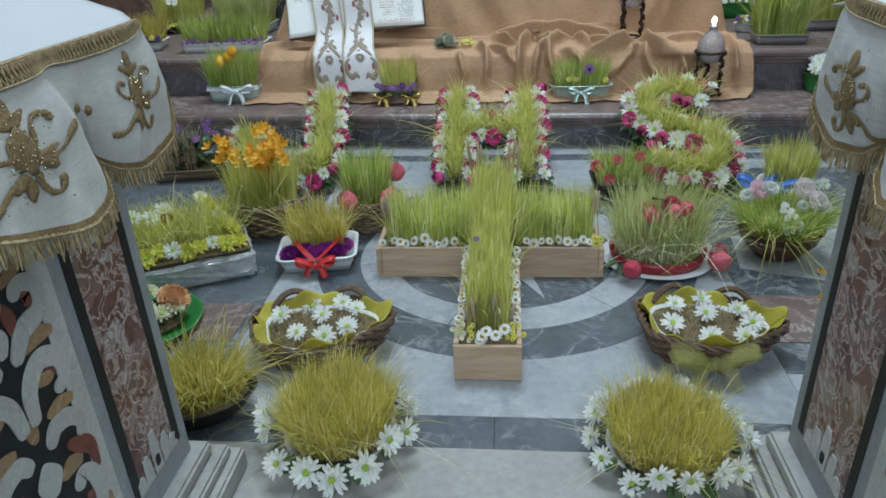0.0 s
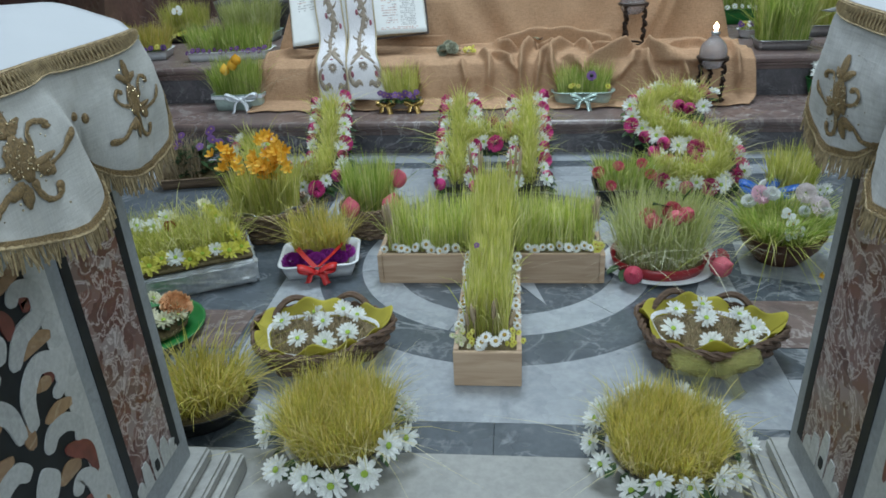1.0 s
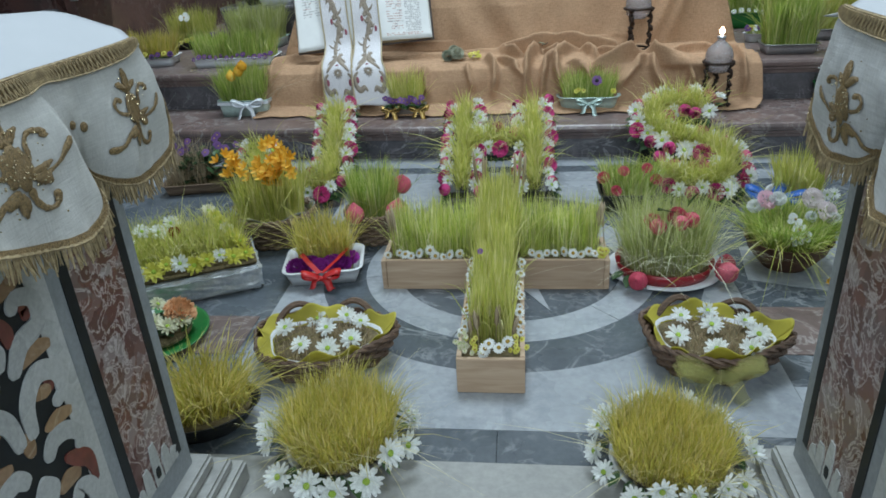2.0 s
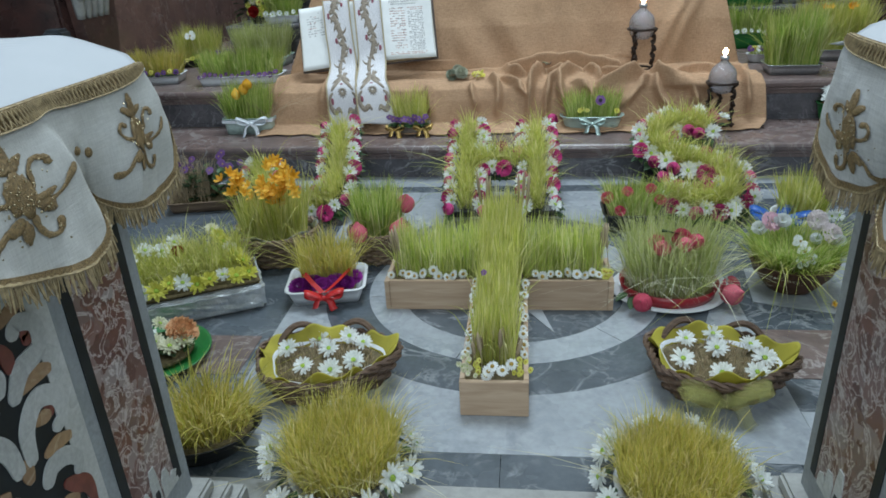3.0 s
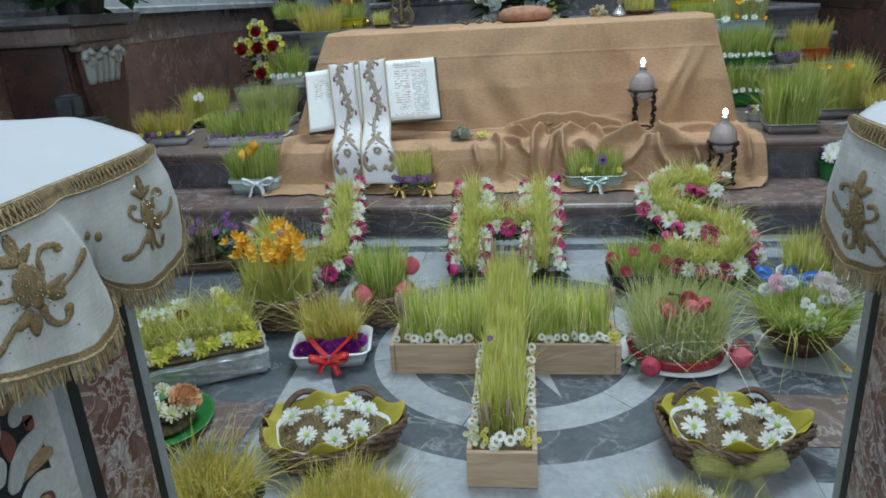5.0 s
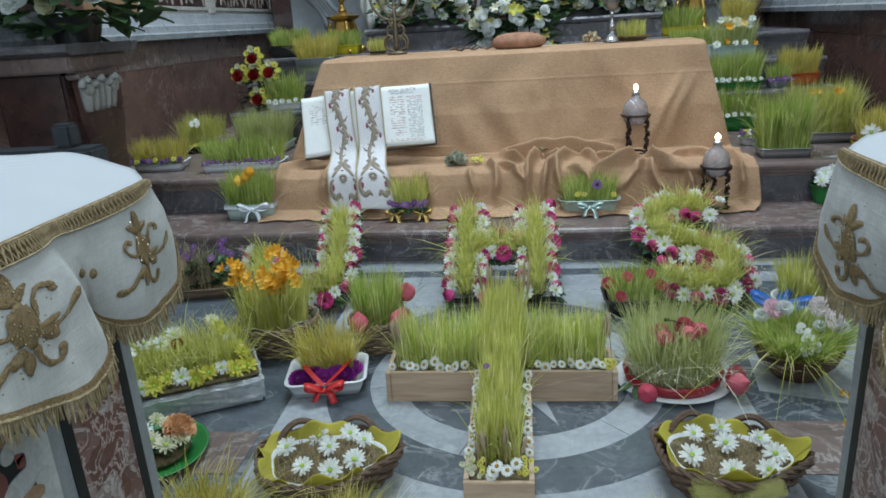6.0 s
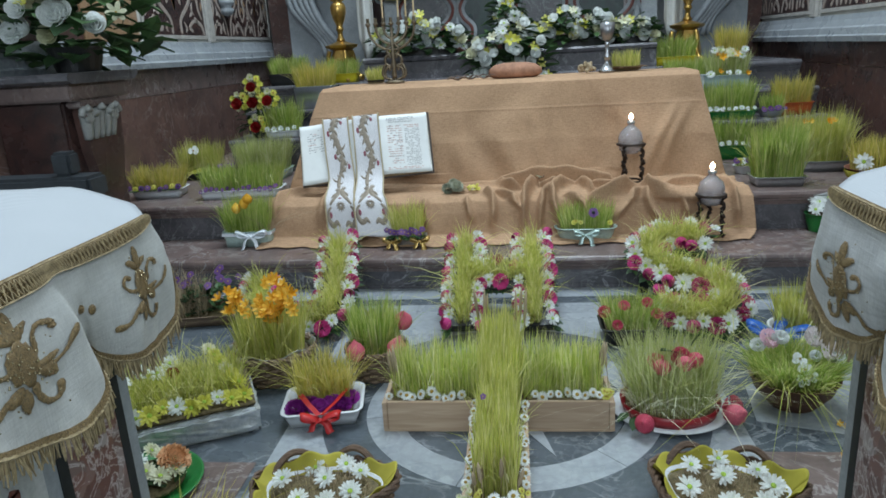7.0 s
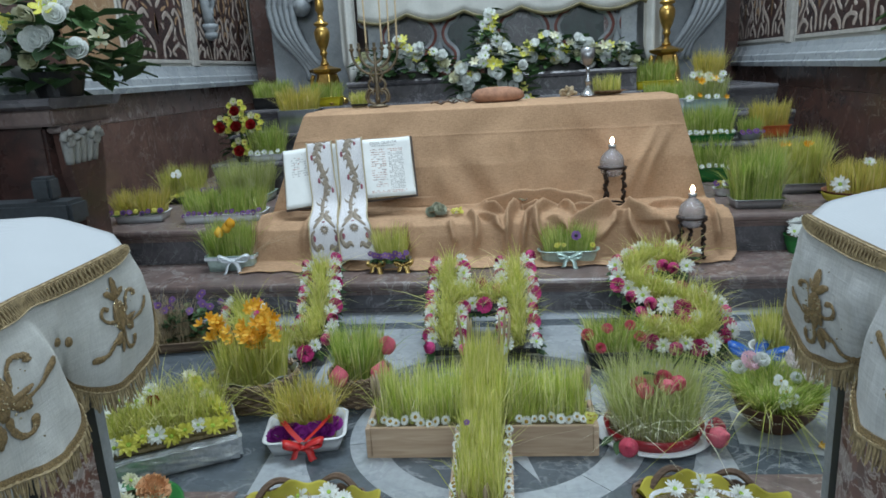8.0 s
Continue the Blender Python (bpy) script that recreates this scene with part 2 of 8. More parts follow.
def tube(paths, n=6, closed=False):
    """Round bars along paths of (point, radius)."""
    bm = bmesh.new()
    for path in paths:
        rings = []
        for i, (p, r) in enumerate(path):
            a, b = Vector(path[max(i - 1, 0)][0]), Vector(path[min(i + 1, len(path) - 1)][0])
            if closed:
                a, b = Vector(path[i - 1][0]), Vector(path[(i + 1) % len(path)][0])
            d = (b - a).normalized() if (b - a).length > 1e-9 else Vector((0, 0, 1))
            u = d.cross(Vector((0.13, 0.21, 0.97))).normalized()
            v = d.cross(u)
            rings.append([bm.verts.new(Vector(p) + r * (math.cos(t) * u + math.sin(t) * v)) for t in (2 * math.pi * k / n for k in range(n))])
        pairs = list(zip(rings, rings[1:])) + ([(rings[-1], rings[0])] if closed else [])
        for p, q in pairs:
            for k in range(n):
                bm.faces.new((p[k], p[(k + 1) % n], q[(k + 1) % n], q[k]))
        if not closed:
            bm.faces.new(rings[0]), bm.faces.new(rings[-1])
    return bm


def slab(outline, z0, z1, bevel=0.0):
    """A flat plate from a closed outline of (x, y)."""
    bm = bmesh.new()
    f = bm.faces.new([bm.verts.new((x, y, z0)) for x, y in outline])
    top = bmesh.ops.extrude_face_region(bm, geom=[f])
    bmesh.ops.translate(bm, vec=(0, 0, z1 - z0), verts=[v for v in top["geom"] if isinstance(v, bmesh.types.BMVert)])
    if bevel:
        bmesh.ops.bevel(bm, geom=[e for e in bm.edges if all(abs(v.co.z - z1) < 1e-6 for v in e.verts)], offset=bevel, segments=1, affect="EDGES")
    return bm


def sweep_x(profile, x0, x1, closed=True):
    """A profile of (y, z) drawn along x."""
    bm = bmesh.new()
    a = [bm.verts.new((x0, y, z)) for y, z in profile]
    b = [bm.verts.new((x1, y, z)) for y, z in profile]
    n = len(profile)
    for i in range(n if closed else n - 1):
        j = (i + 1) % n
        bm.faces.new((a[i], a[j], b[j], b[i]))
    bm.faces.new(a), bm.faces.new(b)
    return bm


def sheet(fn, nu, nv, thick=0.0):
    """A cloth: fn(u, v) with u, v in 0..1 gives a point."""
    bm = bmesh.new()
    g = [[bm.verts.new(fn(i / nu, j / nv)) for j in range(nv + 1)] for i in range(nu + 1)]
    fs = [bm.faces.new((g[i][j], g[i + 1][j], g[i + 1][j + 1], g[i][j + 1])) for i in range(nu) for j in range(nv)]
    if thick:
        bmesh.ops.recalc_face_normals(bm, faces=bm.faces)
        bmesh.ops.solidify(bm, geom=fs, thickness=thick)
    return bm


def smooth_line(pts, per=6):
    """A curve through control points, each a tuple of numbers."""
    out = []
    for i in range(len(pts) - 1):
        ps = [pts[max(0, min(len(pts) - 1, i + k))] for k in (-1, 0, 1, 2)]
        for j in range(per + (i == len(pts) - 2)):
            f = j / per
            out.append(tuple(0.5 * (2 * b + (c - a) * f + (2 * a - 5 * b + 4 * c - d) * f * f + (3 * b - a - 3 * c + d) * f ** 3) for a, b, c, d in zip(*ps)))
    return out


def relief(paths, place, section):
    """Bands of changing width laid on a surface: place(a, b, out); section lists (side, out) for half width one."""
    bm = bmesh.new()
    for line in paths:
        rows = []
        for i, (a, b, w) in enumerate(line):
            p, q = line[max(i - 1, 0)], line[min(i + 1, len(line) - 1)]
            dx, dy = q[0] - p[0], q[1] - p[1]
            l = math.hypot(dx, dy) or 1.0
            nx, ny = -dy / l, dx / l
            rows.append([bm.verts.new(place(a + nx * w * k, b + ny * w * k, o * min(1.0, w / 0.004))) for k, o in section])
        for r, q in zip(rows, rows[1:]):
            for k in range(len(section) - 1):
                bm.faces.new((r[k], r[k + 1], q[k + 1], q[k]))
        for r in (rows[0], rows[-1]):
            if len(r) > 2:
                bm.faces.new(r)
    bmesh.ops.recalc_face_normals(bm, faces=bm.faces)
    return bm


def round_ends(line):
    """Widths that run out in half circles at both ends."""
    acc = [0.0]
    for p, q in zip(line, line[1:]):
        acc.append(acc[-1] + math.hypot(q[0] - p[0], q[1] - p[1]))
    out = []
    for (a, b, w), d in zip(line, acc):
        e = min(d, acc[-1] - d) / max(w, 1e-6)
        out.append((a, b, w * math.sqrt(max(0.02, 1 - (1 - min(1, e)) ** 2))))
    return out

# ---- the setting ----
SF = Matrix.Translation((0, 4, 0)) @ Matrix.Rotation(radians(-2), 4, "Z") @ Matrix.Translation((0, -4, 0))

floor = part("floor", block(-4.6, 4.6, -6, 8.6, -0.25, -0.012), GREY_MARBLE, None)
setting(floor, "inlaid marble church floor in white and grey", "floor")


def floor_piece(outline, material, top=0.0, name="floor_slab"):
    return part(name, slab(outline, -0.02, top, 0.0), material, floor)


def arc(cx, cy, r, a0, a1, n):
    return [(cx + r * math.cos(radians(a0 + (a1 - a0) * i / n)), cy + r * math.sin(radians(a0 + (a1 - a0) * i / n))) for i in range(n + 1)]


def rect(x0, x1, y0, y1):
    return [(x0, y0), (x1, y0), (x1, y1), (x0, y1)]


# roundel: centre, with white ring, dark ring and star
CX, CY = 0.03, 2.50
R0, R1, R2 = 0.365, 0.475, 0.615
floor_piece(arc(CX, CY, R0 - 0.002, 0, 360, 48)[:-1], GREY_MARBLE, 0.0)
for k in range(8):
    a = radians(22.5 + 45 * k)
    c, s = math.cos(a), math.sin(a)
    tip, wide = R0 - 0.03, 0.05
    floor_piece([(CX + 0.1 * c - wide * s * 0.7, CY + 0.1 * s + wide * c * 0.7), (CX + 0.1 * c + wide * s * 0.7, CY + 0.1 * s - wide * c * 0.7), (CX + tip * c, CY + tip * s)], WHITE_MARBLE, 0.0025, "star_point")
for k in range(6):
    a0, a1 = 60 * k + 0.15 + 12, 60 * k + 59.85 + 12
    floor_piece(arc(CX, CY, R0, a0, a1, 12) + arc(CX, CY, R1, a1, a0, 12), WHITE_MARBLE, 0.0015, "ring_slab")
for k in range(8):
    a0, a1 = 45 * k + 0.1 + 5, 45 * k + 44.9 + 5
    floor_piece(arc(CX, CY, R1, a0, a1, 12) + arc(CX, CY, R2, a1, a0, 12), GREY_MARBLE, 0.0, "ring_slab")
# white field round the roundel, four corner pieces with a concave side
X0, X1, Y0, Y1 = -0.68, 0.72, 1.665, 3.30
for sx, sy, a0 in ((1, 1, 0), (-1, 1, 90), (-1, -1, 180), (1, -1, 270)):
    xe, ye = (X1 if sx > 0 else X0), (Y1 if sy > 0 else Y0)
    path = arc(CX, CY, R2, a0, a0 + 90, 16)
    ends = [(CX, ye), (xe, ye), (xe, CY)] if sx * sy > 0 else [(xe, CY), (xe, ye), (CX, ye)]
    floor_piece(path + ends, WHITE_MARBLE, 0.001)
# grey and brown borders with white slips
YB = 1.85
floor_piece(rect(X1 + 0.001, 1.6, Y0, YB - 0.001), WHITE_MARBLE, 0.001)
floor_piece(rect(-1.6, X0 - 0.001, Y0, YB - 0.02), WHITE_MARBLE, 0.001)
floor_piece(rect(X1, 1.9, YB, 3.30), GREY_MARBLE, 0.0)
floor_piece(rect(X1 + 0.012, 1.4, 1.985, 2.225), BROWN_MARBLE, 0.002)
floor_piece([(0.765, 2.39), (0.96, 2.325), (1.5, 2.15), (1.5, 2.9), (0.80, 2.62)], WHITE_MARBLE, 0.0022)
floor_piece(rect(-1.9, X0, YB - 0.02, 3.30), GREY_MARBLE, 0.0)
floor_piece(rect(-0.90, X0 - 0.03, 1.95, 2.15), BROWN_MARBLE, 0.002)
for i in range(6):
    floor_piece(rect(-1.9 + 0.64 * i + 0.0008, -1.9 + 0.64 * (i + 1) - 0.0008, 1.56, 1.664), GREY_MARBLE, 0.0005)
for i in range(5):
    floor_piece(rect(-1.9 + 0.76 * i + 0.0008, -1.9 + 0.76 * (i + 1) - 0.0008, 0.95, 1.559), CREAM_MARBLE, 0.001)
for y0, y1, mt, w in ((3.301, 3.42, WHITE_MARBLE, 0.9), (3.421, 3.50, GREY_MARBLE, 1.1), (3.501, 3.74, WHITE_MARBLE, 0.8)):
    x = -2.2
    while x < 2.1:
        floor_piece(rect(x + 0.0008, min(x + w, 2.3) - 0.0008, y0, y1), mt, 0.001)
        x += w


def step(name, y, z0, z1, x0, x1, back, mt_tread, mt_riser):
    """An altar step: moulded nosing over a plain riser with a plinth."""
    ob = part(name, block(x0, x1, y + 0.034, back, z0, z1 - 0.03), mt_riser, None)
    h = z1 - z0
    nose = [(back, z1), (y + 0.008, z1), (y, z1 - 0.006), (y - 0.004, z1 - 0.018), (y, z1 - 0.034), (y + 0.012, z1 - 0.042), (y + 0.012, z1 - 0.05),
            (y + 0.02, z1 - 0.056), (y + 0.026, z1 - 0.072), (y + 0.0335, z1 - 0.074), (y + 0.0335, z1 - 0.03), (back, z1 - 0.03)]
    for i in range(3):
        w = (x1 - x0) / 3
        part("tread", sweep_x(nose, x0 + w * i + 0.0006, x0 + w * (i + 1) - 0.0006), mt_tread, ob)
    part("plinth", block(x0, x1, y + 0.028, y + 0.034, z0, z0 + 0.02), mt_riser, ob)
    ob.matrix_world = SF
    return setting(ob, "moulded dark marble altar step with white veins", "step")


step("step_1", 3.605, 0.0, 0.165, -2.6, 2.5, 5.0, BROWN_MARBLE, DARK_MARBLE)
step("step_2", 4.005, 0.165, 0.365, -2.6, 2.5, 8.35, BROWN_MARBLE, DARK_MARBLE)
step("step_3", 5.05, 0.365, 0.595, -1.97, 1.99, 5.8, DARK_MARBLE, DARK_MARBLE)
step("step_4", 5.40, 0.595, 0.76, -1.97, 1.99, 6.2, DARK_MARBLE, DARK_MARBLE)
step("step_5", 5.76, 0.76, 0.92, -1.97, 1.99, 8.4, DARK_MARBLE, DARK_MARBLE)


def scroll_panel(parent, to_world, w, h, seed, cols):
    """A panel of inlaid scrollwork: pale arabesques over a dark ground, mirrored."""
    r = random.Random(seed)
    part("panel_ground", block(0, w, -0.006, 0, 0, h, m=to_world), BLACK_RED, parent)
    motif = [
        [(0.06, 0.00, 0.030), (0.07, 0.18, 0.030), (0.20, 0.30, 0.036), (0.29, 0.42, 0.032), (0.20, 0.52, 0.030), (0.11, 0.45, 0.034)],
        [(0.46, 0.00, 0.022), (0.44, 0.10, 0.036), (0.34, 0.16, 0.030), (0.24, 0.10, 0.028), (0.29, 0.04, 0.034)],
        [(0.48, 0.20, 0.016), (0.40, 0.32, 0.034), (0.43, 0.46, 0.036), (0.36, 0.56, 0.028), (0.29, 0.51, 0.034)],
        [(0.00, 0.26, 0.010), (0.00, 0.36, 0.050), (0.00, 0.50, 0.012)],
        [(0.04, 0.56, 0.028), (0.11, 0.66, 0.032), (0.06, 0.80, 0.030), (0.17, 0.92, 0.034), (0.33, 0.87, 0.030), (0.32, 0.76, 0.036)],
        [(0.47, 0.62, 0.012), (0.41, 0.73, 0.040), (0.46, 0.90, 0.014)], [(0.15, 0.17, 0.010), (0.17, 0.10, 0.032), (0.14, 0.03, 0.010)],
        [(0.34, 0.24, 0.010), (0.30, 0.30, 0.030), (0.33, 0.38, 0.010)], [(0.22, 0.58, 0.010), (0.26, 0.66, 0.034), (0.20, 0.74, 0.012)],
        [(0.36, 0.62, 0.008), (0.35, 0.68, 0.026), (0.31, 0.72, 0.008)], [(0.42, 0.92, 0.010), (0.37, 0.96, 0.026), (0.24, 0.99, 0.010)], [(0.00, 0.88, 0.012), (0.00, 0.95, 0.040), (0.00, 1.02, 0.012)]]
    # small leaves between the scrolls
    sprigs = [[(a_, b_, 0.012), (a_ + da * 0.5, b_ + 0.045, 0.030), (a_ + da, b_ + 0.09, 0.008)] for a_, b_, da in ((0.13, 0.32, -0.05), (0.24, 0.20, 0.06), (0.38, 0.12, -0.05), (0.12, 0.52, 0.07), (0.47, 0.50, -0.06), (0.25, 0.78, -0.05), (0.40, 0.84, 0.05), (0.13, 0.82, -0.04), (0.33, 0.40, 0.06), (0.45, 0.30, 0.03))]
    paths, fill, cell, unit = [], [], w / cols, 0.66
    for c in range(cols):
        for k in range(int(h / unit) + 1):
            for j_, line in enumerate(motif + sprigs):
                bent = [(a + r.uniform(-0.02, 0.02) * (a > 0.02), b + r.uniform(-0.02, 0.02), q * r.uniform(0.8, 1.2)) for a, b, q in line]
                for sgn in (-1, 1):
                    (fill if j_ in (3, 5, 8, 11) or j_ > 14 else paths).append(round_ends(smooth_line([((c + 0.5 + sgn * a) * cell, (k + b) * unit, q * 0.52) for a, b, q in bent], 5)))
    keep = lambda a, b, o: Vector((min(max(a, 0.008), w - 0.008), -0.006 - o, min(max(b, 0.006), h - 0.006)))
    for nm, lines, mt, d in (("inlay_scrolls", paths, OCHRE_PALE, 0.0022), ("inlay_leaves", fill, OCHRE_MARBLE, 0.0015)):
        bm = relief([p for p in lines if p[0][1] < h and p[-1][1] < h], keep, ((-1, 0.0), (-0.8, d), (0.8, d), (1, 0.0)))
        bm.transform(to_world)
        part(nm, bm, mt, parent, "pale inlaid stone scrolls" if mt is OCHRE_PALE else "ochre inlaid stone leaves")
    bars = [block(0, w, -0.016, 0, -0.025, 0.0, m=to_world), block(-0.025, 0, -0.016, 0, -0.025, h + 0.025, m=to_world), block(w, w + 0.025, -0.016, 0, -0.025, h + 0.025, m=to_world)]
    for b_ in bars:
        part("panel_frame", b_, STONE, parent)


OCHRE_PALE = marble("pale_inlay", (0.42, 0.37, 0.33), (0.32, 0.24, 0.19), (0.36, 0.29, 0.25), 14, 0.05)
BLACK_RED = marble("black_red_marble", (0.075, 0.035, 0.03), (0.2, 0.15, 0.12), (0.022, 0.016, 0.016), 9.0, 0.012, 0.25, 0.4)


def side_wall(name, frame_m, length, zl, zb, zm, panels, seed, top=6.9):
    """A chapel wall in its own frame: x along the wall, -y into the room."""
    wall = part(name, block(0, length, 0.0, 0.3, 0, top), PLASTER, None)
    wall.matrix_world = frame_m
    setting(wall, "chapel wall clad in dark red marble with inlaid panels", "wall")
    cuts = [0.0, 1.1, 2.0, 2.95, length]
    for a, b_ in zip(cuts, cuts[1:]):
        part("marble_slab", block(a + 0.001, b_ - 0.001, -0.012, -0.0005, 0, zl - 0.003), WALL_MARBLE if seed == 1 else RED_MARBLE, wall)
        part("marble_band", block(a + 0.001, b_ - 0.001, -0.014, -0.0005, zl, zb), BROWN_MARBLE if seed == 1 else RED_MARBLE, wall)
    h = zm - zb
    prof = [(-0.0005, zb), (-0.075, zb), (-0.08, zb + 0.2 * h), (-0.066, zb + 0.26 * h), (-0.06, zb + 0.5 * h), (-0.045, zb + 0.56 * h), (-0.03, zb + 0.8 * h), (-0.022, zm), (-0.0005, zm)]
    part("moulding", sweep_x(prof, 0, length), WHITE_MARBLE, wall)
    for x, z, w, hh, cols in panels:
        scroll_panel(wall, Matrix.Translation((x, -0.0005, z)), w, hh, seed + int(x * 10), cols)
    return wall


LW = Matrix.Translation((-2.42, 3.2, 0)) @ Matrix.Rotation(radians(90), 4, "Z")
wl = side_wall("wall_west", LW, 5.2, 0.935, 1.11, 1.285, [(1.93, 1.335, 0.96, 1.15, 1), (3.05, 1.335, 1.35, 1.15, 2)], 1)
part("upper_slab", block(0.0, 1.199, -0.02, -0.0005, 1.2851, 3.4), RED_MARBLE, wl)
for x in (1.2, 2.92, 4.5):
    part("pilaster", block(x, x + 0.11 if x > 1.5 else x + 0.62, -0.03, -0.0005, 1.2851, 2.6, 0.004), STONE if x > 1.5 else OCHRE_MARBLE, wl)
RW = Matrix.Translation((2.38, 8.3, 0)) @ Matrix.Rotation(radians(-92.5), 4, "Z")
wr = side_wall("wall_east", RW, 5.2, 0.88, 1.03, 1.20, [(0.62, 1.25, 1.45, 1.15, 2), (2.30, 1.25, 1.55, 1.15, 2)], 2)
for x in (2.13, 0.4):
    part("pilaster", block(x, x + 0.11, -0.03, -0.0005, 1.2001, 2.6, 0.004), STONE, wr)
setting(part("wall_north", block(-2.9, 2.9, 8.4, 8.7, 0, 6.9), PLASTER, None), "pale plaster wall behind the altar", "wall")
# Unseen shell added to close the room, with assumed openings for the lamps.
for nm, b_ in (("wall_nave_west", (-4.9, -4.6, -6, 3.2)), ("wall_nave_east", (4.6, 4.9, -6, 3.2))):
    for i, (ya, yb, za, zb_) in enumerate(((b_[2], -0.9, 0, 6.9), (2.1, b_[3], 0, 6.9), (-0.9, 2.1, 0, 3.3), (-0.9, 2.1, 5.9, 6.9))):
        setting(part(nm, block(b_[0], b_[1], ya, yb, za, zb_), PLASTER, None), "plain plaster nave wall, out of view, round an assumed high window", "wall")
for i, (xa, xb, za, zb_) in enumerate(((-4.9, -2.2, 0, 6.9), (2.2, 4.9, 0, 6.9), (-2.2, 2.2, 0, 2.8), (-2.2, 2.2, 6.4, 6.9))):
    setting(part("wall_south", block(xa, xb, -6.3, -6, za, zb_), PLASTER, None), "plain plaster wall, out of view, round an assumed window", "wall")
for xa, xb in ((-4.9, -2.42), (2.6, 4.9)):
    setting(part("wall_pier", block(xa, xb, 3.2, 3.5, 0, 6.9), PLASTER, None), "plain plaster wall, out of view, beside the chapel", "wall")
for xa, xb, ya, yb in ((-4.9, -1.3, -6.3, 8.7), (1.3, 4.9, -6.3, 8.7), (-1.3, 1.3, -6.3, 3.2), (-1.3, 1.3, 5.8, 8.7)):
    setting(part("ceiling", block(xa, xb, ya, yb, 6.9, 7.1), PLASTER, None), "plain vault, out of view, left open for an added lamp", "ceiling")

# ---- the rail: two inlaid pedestals under embroidered cloths ----
PED_GREY = marble("grey_stone", (0.28, 0.30, 0.315), (0.19, 0.205, 0.22), (0.21, 0.23, 0.245), 12, 0.04, 0.4, 0.5)
INLAY_WHITE = marble("white_inlay", (0.46, 0.47, 0.46), (0.32, 0.33, 0.32), (0.38, 0.39, 0.38), 15, 0.04, 0.3, 0.5)
INLAY_RED = plain("red_inlay", (0.17, 0.045, 0.035), 0.3, vary=0.3, scale=40)


def flat_inlay(paths, depth):
    bm = tube(paths, 6)
    for v in bm.verts:
        v.co.y = -depth if v.co.y < 0 else 0.0
    return bm


